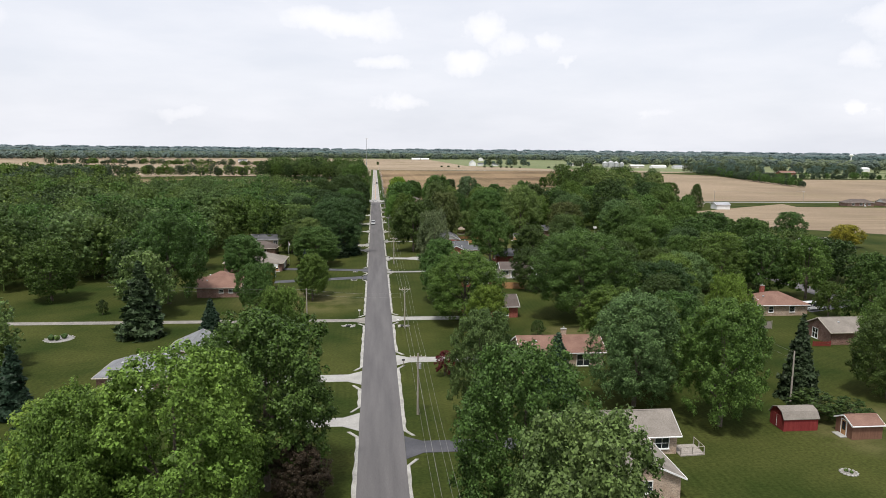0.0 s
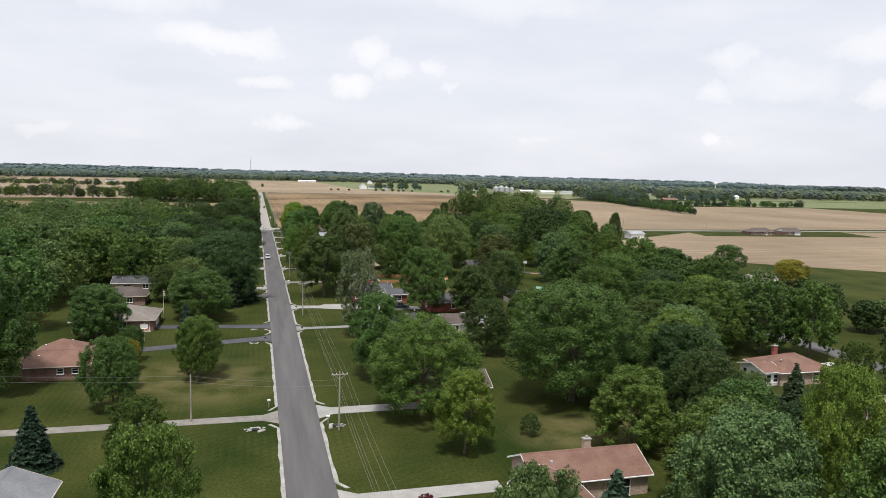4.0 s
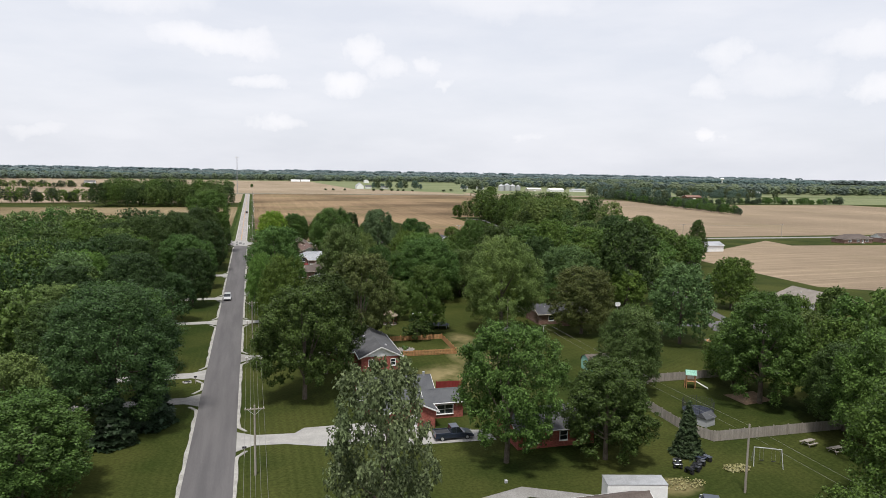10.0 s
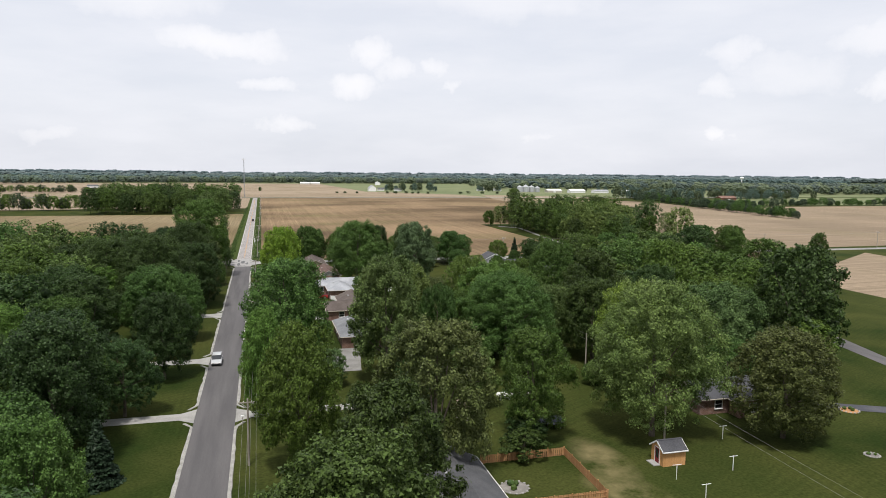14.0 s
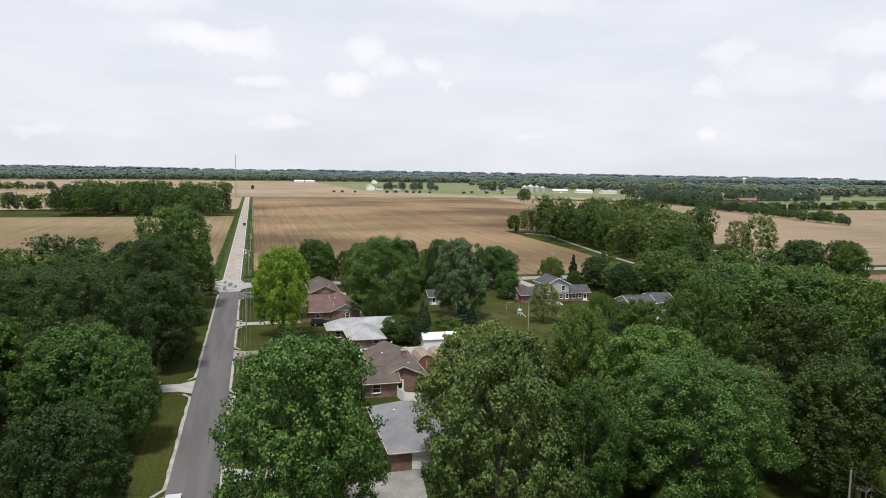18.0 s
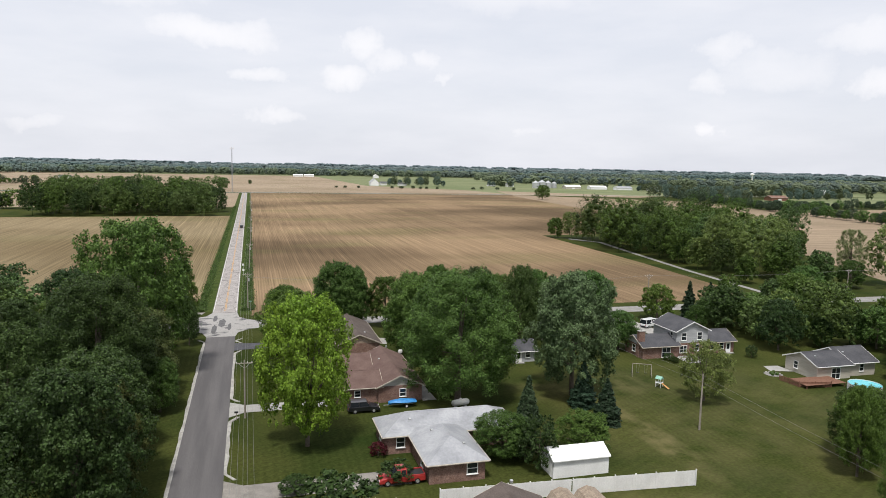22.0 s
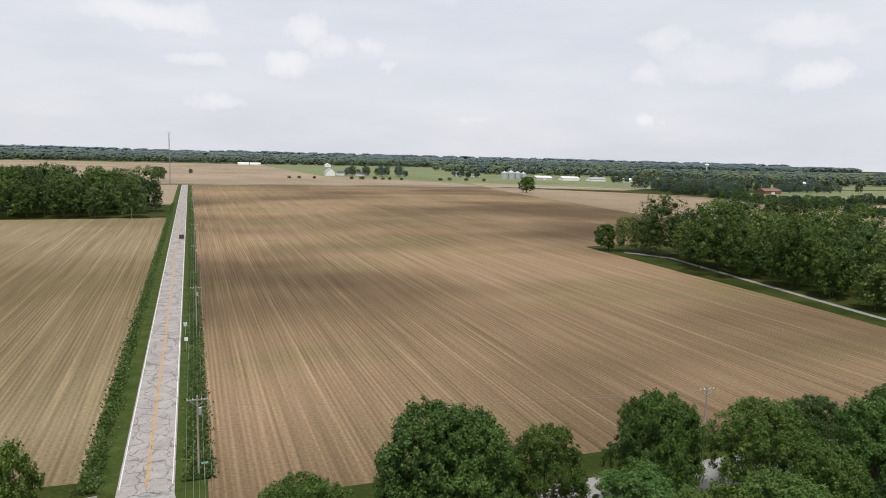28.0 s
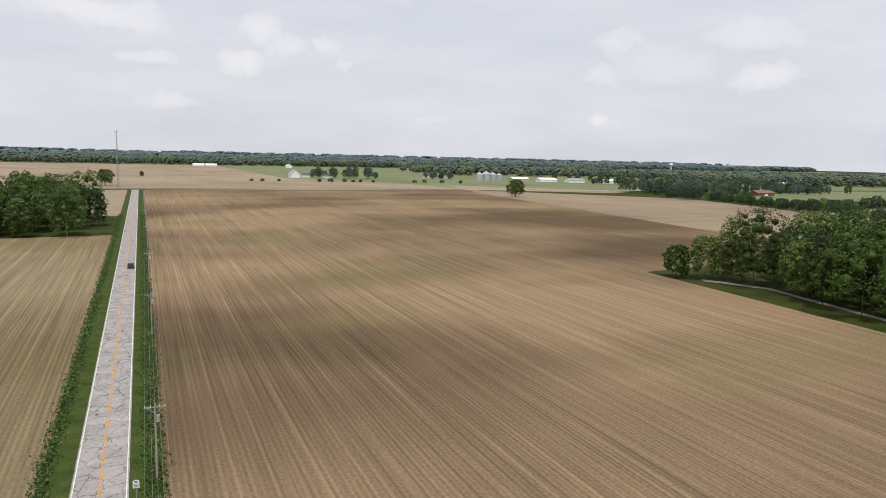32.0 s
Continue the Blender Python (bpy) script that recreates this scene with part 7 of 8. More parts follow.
flower_patch(53.3, 203.3, 3.4, 1.5, 5)
flower_patch(63.0, 205.5, 1.8, 1.2, 6)
play_hut = empty("play_hut", pose(68.9, 219.6, 0, 0, 0, 20), "small grey plastic playhouse beside the trampoline", "playhouse")
part("shell", boxed(-1.1, 1.1, -0.8, 0.8, 0, 1.3, bevel=0.03), "grey_siding", play_hut)
_bm = bmesh.new()
_v = [_bm.verts.new(c) for c in ((-1.25, -0.95, 1.25), (1.25, -0.95, 1.25), (1.25, 0, 2.0), (-1.25, 0, 2.0), (-1.25, 0.95, 1.25), (1.25, 0.95, 1.25))]
for _f in ((0, 1, 2, 3), (3, 2, 5, 4), (0, 3, 4), (1, 5, 2), (0, 4, 5, 1)):
    _bm.faces.new([_v[i] for i in _f])
part("roof", _bm, "roof_slate", play_hut)

# railing and seats on the small patio
patio_rail = empty("patio_railing", pose(37.6, 77.0, 0.12), "low grey wooden railing round a patio", "railing")
for _x, _y in ((-1.5, -1.4), (0.0, -1.35), (1.5, -1.3), (1.5, 0.1), (1.5, 1.5)):
    part("post", boxed(_x - 0.05, _x + 0.05, _y - 0.05, _y + 0.05, 0, 0.95), "grey_wood", patio_rail)
_bm = tubed((-1.5, -1.4, 0.93), (1.5, -1.3, 0.93), 0.04, n=6)
tube(_bm, (1.5, -1.3, 0.93), (1.5, 1.5, 0.93), 0.04, n=6)
part("handrail", _bm, "grey_wood", patio_rail)


# pale deck behind the brown ranch house
back_deck = empty("deck", pose(37.2, 373.6, 0), "pale wooden deck behind a ranch house", "deck")
for _i in range(22):
    part("board", boxed(-1.9 if _i > 4 else -1.2, 2.1 if _i > 6 else 1.0 + 0.15 * _i, -3.0 + _i * 0.28, -3.0 + _i * 0.28 + 0.26, 0.30, 0.35), "tan_board", back_deck)
for _x, _y in ((-1.1, -2.9), (0.8, -2.9), (1.9, -1.0), (1.9, 3.0), (-1.7, 3.0)):
    part("post", boxed(_x - 0.07, _x + 0.07, _y - 0.07, _y + 0.07, 0, 0.30), "tan_board", back_deck)
grill = empty("grill", pose(36.9, 374.6, 0.35), "black covered barbecue grill on the deck", "grill")
part("cabinet", boxed(-0.3, 0.3, -0.25, 0.25, 0, 0.8, bevel=0.03), "black_plastic", grill)
part("lid", boxed(-0.33, 0.33, -0.28, 0.28, 0.8, 1.15, bevel=0.1), "black_plastic", grill)
flagpole = empty("flagpole", pose(-27.6, 216.9, 0), "slim white flagpole with a hanging striped flag", "flagpole")
part("pole", tubed((0, 0, 0), (0, 0, 7.2), 0.05, 0.035, 8), "white_paint", flagpole)
part("finial", tubed((0, 0, 7.2), (0, 0, 7.34), 0.08, 0.05, 8), "metal_grey", flagpole)
for _i in range(6):
    part("stripe", boxed(0.06, 0.50 - 0.03 * _i, -0.02, 0.02, 5.9 + 0.2 * _i, 6.09 + 0.2 * _i), "red_wood" if _i % 2 else "white_paint", flagpole)

# trees placed one by one: kind, then x, y, height and crown radius
OUTER = []
OUTER += [(114, 396, 14.5, 6.5), (125, 404, 15, 5.7), (114, 447, 9.4, 4.2), (112, 455, 10.6, 5.2), (-71, 97, 12.2, 6), (-60, 96, 15.6, 7.6), (-62, 108, 12.3, 5), (-65, 116, 12.1, 5.8), (-50, 150, 14.6, 6.2), (-59, 169, 14.6, 6.2), (132, 104, 10.2, 5.5), (147, 104, 9.8, 5.7), (157, 105, 8.2, 4.9), (168, 105, 8.3, 4.6), (179, 102, 10.4, 6.4), (138, 115, 9.8, 5), (146, 114, 8.5, 4.7), (154, 116, 8.3, 5.1), (178, 114, 7.8, 4.6), (124, 125, 13.1, 5.2), (145, 121, 10.5, 5.7), (169, 124, 8.2, 5.3)]
OUTER += [(178, 122, 9.3, 5.6), (129, 133, 7.8, 4.6), (142, 130, 9.6, 6), (153, 134, 9.4, 5.4), (159, 129, 10.5, 6.1), (186, 129, 8.2, 4.8), (125, 141, 11.2, 5), (139, 144, 8, 5), (151, 143, 9, 5.1), (161, 143, 10.2, 5.3), (173, 144, 9.8, 5.8), (186, 144, 10.5, 5.7), (127, 152, 10.7, 6.6), (150, 153, 8, 4), (161, 153, 10.8, 6.7), (137, 162, 10.1, 5), (150, 161, 8.8, 4.5), (169, 161, 8.5, 4.5), (183, 159, 10.4, 6.1), (150, 169, 9.8, 5), (162, 167, 7.9, 5), (180, 168, 9.5, 5.8)]
OUTER += [(131, 180, 12.2, 4.8), (141, 178, 7.8, 4.3), (147, 177, 8.1, 4.1), (161, 176, 10.5, 5.4), (169, 180, 10.8, 4.4), (181, 178, 9.8, 5.8), (134, 190, 11.5, 5.1), (127, 198, 13.1, 6.5), (124, 206, 10.5, 4.7), (125, 222, 12.3, 4.9), (132, 226, 13.3, 5.7), (125, 236, 13, 5.5), (126, 250, 11.9, 4.9), (133, 332, 11.5, 5), (142, 335, 7.4, 3.1), (139, 342, 14.4, 6.8), (162, 367, 13.3, 5.7), (139, 371, 12.1, 4.8), (151, 373, 11, 5.5), (176, 374, 11.4, 5.1), (145, 382, 10.8, 4.9), (153, 382, 11.1, 4.4)]
OUTER += [(181, 382, 11.7, 5.3), (141, 392, 14, 6.6), (133, 397, 12.9, 6.2), (150, 398, 12.5, 4.9), (160, 399, 9.8, 4.4), (170, 398, 8.1, 3.4), (179, 398, 9.8, 4.5), (138, 404, 13.1, 5.5), (166, 405, 8.4, 3.5), (175, 406, 7.6, 3), (184, 406, 7.4, 3.5), (134, 411, 12, 5.3), (141, 416, 12.5, 5.6), (152, 414, 12.7, 4.8), (160, 415, 12.4, 5.8), (171, 415, 7.7, 3.5), (178, 413, 7.3, 3.3), (126, 419, 11.3, 4.8), (133, 423, 12.8, 5.9), (150, 423, 12.3, 5.1), (141, 429, 14.7, 5.7), (159, 431, 13.3, 5.9)]
OUTER += [(123, 439, 14.5, 6.3), (152, 440, 14.7, 6.5), (163, 440, 13.8, 6.8), (136, 264, 11, 4.2), (145, 274, 6.8, 3.3), (126, 319, 6.6, 2.6), (126, 327, 12.4, 6)]
for _x, _y, _h, _r in ((-12.3, 447, 26.5, 9.2), (-16, 460, 19, 6),):
    plant('cotton', _x, _y, _h, _r, _x > 90 or _x < -50)
for _x, _y, _h, _r in ((13.2, 42, 19.4, 6.7), (13.2, 86, 15.8, 4.7), (36.5, 92, 16.3, 6.9), (63, 124.4, 9.1, 3.9), (73.3, 157, 12.5, 6.5), (100.5, 175.6, 13.4, 6.5), (-22.4, 225.7, 13.8, 5.5), (65.3, 235, 14.3, 5), (102.1, 235.1, 12.1, 5.6), (94.3, 263, 17.3, 7), (-30.2, 277.6, 13.9, 6.2), (59.8, 281, 21.8, 8.9), (-17.6, 283.8, 6, 3.1), (38.7, 298.9, 9.6, 4.2), (87.6, 305.8, 16.7, 8.2), (17.8, 313.9, 6.5, 3.4), (28, 315, 22, 7.2), (10.6, 315.3, 6, 3.1), (64.1, 327.3, 13.7, 5.3), (32.5, 333, 18.8, 7.7),):
    plant('maple_light', _x, _y, _h, _r, _x > 90 or _x < -50)
for _x, _y, _h, _r in ((102.8, 338.3, 12, 4.7), (37.2, 355.2, 8.8, 3.4), (49.8, 453.7, 10.5, 4.1), (68.1, 455.4, 12.1, 5.1),):
    plant('maple_light', _x, _y, _h, _r, _x > 90 or _x < -50)
for _x, _y, _h, _r in ((-12.6, 262, 15.3, 5), (-9.6, 353, 14.5, 5.2), (12.7, 58, 19.1, 6.4), (-12.3, 71, 19.4, 8.2), (45.4, 84, 17.2, 6.2), (-14.2, 97, 16.9, 3.9), (100.3, 97.3, 15.9, 6.2), (84.8, 102.3, 14.9, 5.7), (42.4, 103.2, 13.2, 6.9), (103.1, 108.8, 11.6, 5.4), (50.2, 110.2, 12.9, 6), (42.8, 122.4, 11.4, 5.9), (-19.9, 129.1, 9, 4.2), (102.5, 130, 16, 6), (101.3, 142.3, 7.8, 3.2), (44.1, 143, 19.4, 11.2), (64.4, 145.4, 13.8, 7.2), (-26.9, 152.2, 11.1, 4.2), (107.3, 159.8, 16, 6), (15, 161, 15.2, 5.9), (-28.3, 162.1, 8.1, 3.5),):
    plant('maple', _x, _y, _h, _r, _x > 90 or _x < -50)
for _x, _y, _h, _r in ((-48.7, 162.9, 21.4, 8.5), (98.4, 164.3, 16, 7.1), (-15.8, 164.7, 11.4, 3.6), (54.7, 165.5, 11.2, 4.5), (86.7, 165.9, 16, 8.3), (-76.9, 167.5, 14.6, 6.6), (-16, 169.5, 9.8, 4), (48.7, 174, 13.1, 5.2), (82.1, 175.7, 14.2, 5.7), (61.4, 179, 9.7, 4.2), (-28.9, 179.6, 6.8, 2.4), (73.1, 189, 15.4, 7.2), (-37.9, 195.5, 11.8, 6.1), (-76.8, 198.2, 14.6, 7.6), (-38.8, 200, 11.4, 5.9), (97.7, 200.9, 16.3, 8), (84.7, 202.8, 16.9, 7.2), (116.3, 203.6, 16, 6.7), (35.7, 214, 17.5, 6.9), (-19, 216, 12, 8.1),):
    plant('maple', _x, _y, _h, _r, _x > 90 or _x < -50)
for _x, _y, _h, _r in ((99.7, 216, 19.9, 6.7), (53.3, 219.3, 9, 4.7), (91.9, 220.2, 14.5, 5.6), (114.3, 225, 16, 8.3), (83.7, 226, 17.7, 8.1), (86, 235.1, 10.9, 5.7), (105, 243.1, 13.6, 4.8), (71.2, 243.9, 13, 4.9), (-20.3, 270, 15, 8), (175, 274, 11.6, 6.3), (11.2, 281, 18.2, 5.3), (42.9, 284, 15.2, 5.4), (132.3, 294.9, 14.1, 6), (83.6, 296.5, 9, 4.7), (-20.3, 298.5, 16, 6.9), (103.6, 300.3, 10.5, 4.9), (62.7, 304.3, 4, 2.1), (41.4, 305.8, 5, 2.6), (73.2, 306.8, 16, 6.2), (147.4, 314.8, 10, 5.2),):
    plant('maple', _x, _y, _h, _r, _x > 90 or _x < -50)
for _x, _y, _h, _r in ((38, 318.2, 16, 4.4), (97.6, 318.9, 16, 7.2), (52.1, 320, 17.8, 8.7), (11.4, 323, 20.8, 7.7), (44.9, 326.9, 13.5, 6), (111, 330.3, 12.4, 4.9), (-28.5, 332.4, 13.6, 6.6), (66.3, 335.1, 10, 5.2), (85.6, 337, 13.6, 5.3), (97.2, 337, 21.4, 6.5), (-10.7, 338.4, 7.9, 3.4), (124.3, 339.1, 16, 7.9), (62.8, 342, 15, 7), (109.3, 345.9, 10.5, 5.1), (52.3, 347, 17.6, 5.4), (76.1, 352, 20.4, 6), (126.6, 355.4, 16, 8.3), (-15.2, 356.1, 16, 8.1), (10.3, 358, 12.2, 4.6), (98.4, 358.5, 13, 6.4),):
    plant('maple', _x, _y, _h, _r, _x > 90 or _x < -50)
for _x, _y, _h, _r in ((154.7, 359.3, 16, 8.3), (66.6, 360.3, 9, 4.3), (110.9, 361.5, 13.1, 5.8), (74.3, 367, 14.1, 5.2), (101.1, 369.6, 16.9, 8.2), (-48.6, 371.7, 16, 8.3), (68.6, 372, 14.5, 2.8), (128.7, 375.1, 16, 8.3), (17.2, 376.1, 6.3, 3.3), (92.1, 377, 11.2, 4.5), (120.9, 379.6, 16, 8.3), (77.2, 385.9, 11.3, 3.1), (106.5, 386.2, 13.1, 6.4), (165.9, 386.6, 16, 8.3), (87.4, 388.2, 9.2, 3.4), (125.1, 389.4, 16, 8.3), (47.6, 399.6, 5.5, 3.6), (36.6, 400.6, 6, 3.6), (119.2, 412.6, 9, 4.7), (37.5, 423, 20.4, 10.1),):
    plant('maple', _x, _y, _h, _r, _x > 90 or _x < -50)
for _x, _y, _h, _r in ((-6.8, 427.2, 8, 3.2), (187, 430.5, 16, 6), (133.5, 434.4, 9, 4.7), (43.5, 440.1, 6.5, 3.2), (194.4, 441.9, 16, 6.9), (78.5, 445.1, 8, 4.2), (182, 445.4, 16, 8.3), (36, 446, 16.7, 6.7), (-20.5, 447.6, 16, 8), (126.1, 449.8, 9, 4.7), (38.3, 455.2, 13.7, 5.4), (13.5, 455.9, 12.2, 6.3), (120.5, 457.2, 8.2, 4.3), (105.8, 457.5, 5.8, 2.4), (124.3, 459, 7.1, 3.7), (115, 461.5, 8.2, 4.3), (53, 462, 9.5, 5.5), (80.6, 462.8, 13.3, 6.4), (59.4, 464.1, 11, 3.9), (41, 466, 10, 5.5),):
    plant('maple', _x, _y, _h, _r, _x > 90 or _x < -50)
for _x, _y, _h, _r in ((68.6, 466.2, 13.4, 5.1), (102.7, 468.6, 8.8, 4.6), (73.6, 469, 10.9, 5.7), (145.6, 471.7, 10, 5.2), (27.1, 471.9, 13.9, 4.6), (-8.1, 472.2, 16, 4.1), (47.1, 472.2, 14.1, 3.9), (87.9, 472.9, 10.9, 5.1), (13.2, 473, 10.2, 4.4), (27.9, 473.8, 13.8, 4.6), (35.6, 473.8, 11.4, 4.3), (47.6, 473.8, 13.4, 4.5), (61.9, 473.8, 11.4, 5.5), (24.5, 473.8, 15, 5.7), (82.3, 473.8, 11.1, 4.4), (161.5, 483.4, 10, 5.2), (193.5, 498.7, 9, 4.7), (334.8, 1065.2, 16.8, 8.5), (-28.2, 1260.3, 16, 8.3), (6.3, 1510.9, 7.6, 2.7),):
    plant('maple', _x, _y, _h, _r, _x > 90 or _x < -50)
# many western maples get the dark leaf, partly to stand for their shaded side
for _x, _y, _h, _r in ((90.2, 90.3, 14.4, 6.4), (76.1, 92.2, 12.6, 5.4), (61.4, 109.7, 10.9, 5.2), (52.3, 120, 13.9, 5.6), (59.3, 135.4, 13.8, 6.5), (64, 161.1, 9.4, 4.3), (70.6, 164.6, 12.4, 5.5), (62.5, 169.3, 13.3, 6.1), (39.8, 174, 11.3, 5.1), (85.7, 184, 15.2, 7.1), (48.4, 212, 12.9, 6.4), (87.2, 213, 12.7, 6.3), (-13.7, 239, 19.7, 10.4), (-29.5, 241.4, 10, 5.2), (13, 244, 17.7, 7.7), (17.7, 257, 17.6, 6.8), (-25.8, 258.1, 13.8, 6.7), (-30.4, 288.5, 16, 6.7), (-18.2, 290, 18, 7.2), (29.5, 295.9, 9.1, 3.7),):
    plant('maple_dark', _x, _y, _h, _r, _x > 90 or _x < -50)
for _x, _y, _h, _r in ((-31.3, 301.7, 13.5, 6.5), (29.4, 305.6, 8.6, 4.3), (106.2, 306, 23.2, 8.6), (-13, 306, 11.5, 4.8), (-22.1, 309.2, 15.6, 7.4), (70.4, 320, 16, 6.6), (-9.8, 324.5, 15.2, 5.4), (89.9, 330, 16.9, 5.7), (77, 334, 19.7, 7.9), (-25.8, 343.3, 16, 7.2), (92.7, 345.5, 13.3, 6.2), (-12.7, 347.6, 9, 4.7), (12.3, 350.3, 13.8, 6.2), (-33.2, 357.5, 16.2, 7.8), (70, 367.6, 10.5, 4), (-17.3, 370, 21.8, 9), (-30.3, 380, 19.9, 9), (-9.6, 389, 17.6, 6.2), (81.9, 390, 9.6, 4.2), (-10.6, 402.2, 16, 7),):
    plant('maple_dark', _x, _y, _h, _r, _x > 90 or _x < -50)
for _x, _y, _h, _r in ((-42.6, 403.6, 16, 8.1), (-27.5, 406.3, 16, 8.3), (-35.2, 412.3, 16, 8.3), (-9.6, 413.4, 12.1, 4.7), (-22.6, 415.6, 16, 6.1), (-29.8, 424.7, 16, 8.3), (-14.8, 426, 20.4, 9), (111.7, 438, 10.7, 4.6), (175.6, 439.4, 16, 7.8), (-31.1, 439.8, 14.8, 7.3), (48.5, 448, 17.1, 4), (58.1, 448.5, 17.1, 4.3), (-35.5, 453.4, 15.4, 6.5), (-26.3, 465, 15.8, 7.2), (-5.8, 465.4, 9, 2.2), (70.9, 475.6, 10.3, 4.2), (-17.2, 478, 16, 8.3),):
    plant('maple_dark', _x, _y, _h, _r, _x > 90 or _x < -50)
for _x, _y, _h, _r in ((-9.2, 397, 14.5, 5.2), (26.5, 274, 19.3, 7), (77.4, 276, 15.3, 7.6), (44.1, 345.3, 13.2, 5.3), (-11.2, 435.1, 13.6, 6.1),):
    plant('maple_olive', _x, _y, _h, _r, _x > 90 or _x < -50)
for _x, _y, _h, _r in ((187.4, 387, 17.6, 4.6),):
    plant('spindle', _x, _y, _h, _r, _x > 90 or _x < -50)
for _x, _y, _h, _r in ((-28.2, 173.6, 5.6, 2.2), (183, 250, 8.8, 6.8),):
    plant('golden', _x, _y, _h, _r, _x > 90 or _x < -50)
for _x, _y, _h, _r in ((13.1, 410, 19.8, 6),):
    plant('lime', _x, _y, _h, _r, _x > 90 or _x < -50)
for _x, _y, _h, _r in ((-24.8, 55, 17, 5.1), (-17.7, 57, 19.5, 7.8), (-38, 61, 11, 6.5), (-29.5, 66, 13, 7.6), (53.8, 99, 17.8, 4.3), (20.5, 126, 11, 4), (18.3, 141, 15.2, 8.7), (70.3, 172.9, 9.8, 4.9), (50.2, 179.2, 7, 2.7), (100.5, 187.4, 13.3, 5.6), (66.5, 300, 18.3, 5.6), (7.1, 300.1, 16.5, 3.5), (-34.8, 317.2, 15.7, 6.5), (95, 330.1, 11.4, 5.4), (52.8, 331, 18.2, 7.7), (-29.6, 372.1, 13.9, 6.1),):
    plant('maple_bright', _x, _y, _h, _r, _x > 90 or _x < -50)
for _x, _y, _h, _r in ((64.5, 84.5, 3, 2.6), (60, 86, 3.6, 3.6), (31.4, 130.1, 3.2, 1.4), (-59.9, 152.9, 3.3, 1.3), (39.4, 277.9, 3.7, 3.2), (41.1, 281.7, 3.8, 2.9), (33.2, 366.6, 1.3, 1), (34.7, 366.9, 1.3, 1), (36.3, 367.6, 1.2, 1), (22.9, 377, 1.3, 1), (25.4, 379.5, 1.4, 1.1), (25.3, 382.8, 1.6, 1.1), (13.6, 383, 8.1, 4.9), (25.6, 386.1, 1.6, 1), (39.9, 396.7, 6.7, 2.4), (10.7, 397.5, 1.8, 2), (22.2, 397.7, 2.2, 2.2), (39.2, 399.4, 5, 2.4), (56.7, 410.1, 2.2, 2), (84.5, 434.2, 1.1, 0.9),):
    plant('bush', _x, _y, _h, _r, _x > 90 or _x < -50)
for _x, _y, _h, _r in ((102.1, 434.4, 2.4, 1.2), (84.4, 436.1, 1.3, 1.2),):
    plant('bush', _x, _y, _h, _r, _x > 90 or _x < -50)
for _x, _y, _h, _r in ((62.4, 93.3, 13.1, 3.4), (26.6, 97.8, 9.6, 3.6), (73.6, 127.2, 9.4, 3.4), (-32.1, 132, 8, 3.2), (26.2, 177.2, 7, 1.9), (59.7, 211, 7.3, 2.3), (-11.7, 282.7, 8, 2.7), (55.7, 408.7, 6.8, 2.4), (44.5, 411.2, 7.2, 2.1), (55.7, 416, 7.4, 2.6), (46.8, 416.7, 4.9, 1.6),):
    plant('spruce', _x, _y, _h, _r, _x > 90 or _x < -50)
for _x, _y, _h, _r in ((10.5, 107.1, 4.2, 1.6), (21.5, 404.9, 1.8, 1.2),):
    plant('redbush', _x, _y, _h, _r, _x > 90 or _x < -50)
for _x, _y, _h, _r in ((-45, 87.8, 6, 2.1), (-49.7, 94.6, 10, 3), (-45.8, 134.7, 14.8, 5.3), (-12.5, 231, 9, 3.4), (-8.6, 237, 11.5, 3.8), (108.4, 464.1, 10.3, 2.7), (118.7, 470, 8.8, 2.5), (21.1, 473.8, 12.9, 2.2),):
    plant('pine', _x, _y, _h, _r, _x > 90 or _x < -50)
for _x, _y, _h, _r in ((76.2, 414.2, 9.6, 4.1),):
    plant('lime_pale', _x, _y, _h, _r, _x > 90 or _x < -50)
for _x, _y, _h, _r in ((16, 193.8, 19.3, 5.2), (216.5, 521, 16.7, 5.2),):
    plant('poplar', _x, _y, _h, _r, _x > 90 or _x < -50)
for _x, _y, _h, _r in ((-21.1, 200.7, 7.3, 2),):
    plant('blue_spruce', _x, _y, _h, _r, _x > 90 or _x < -50)
for _x, _y, _h, _r in ((56.2, 421, 19.9, 7.7),):
    plant('maple_silver', _x, _y, _h, _r, _x > 90 or _x < -50)
for _x, _y, _h, _r in ((-8.5, 66, 7, 3.4),):
    plant('copper', _x, _y, _h, _r, _x > 90 or _x < -50)


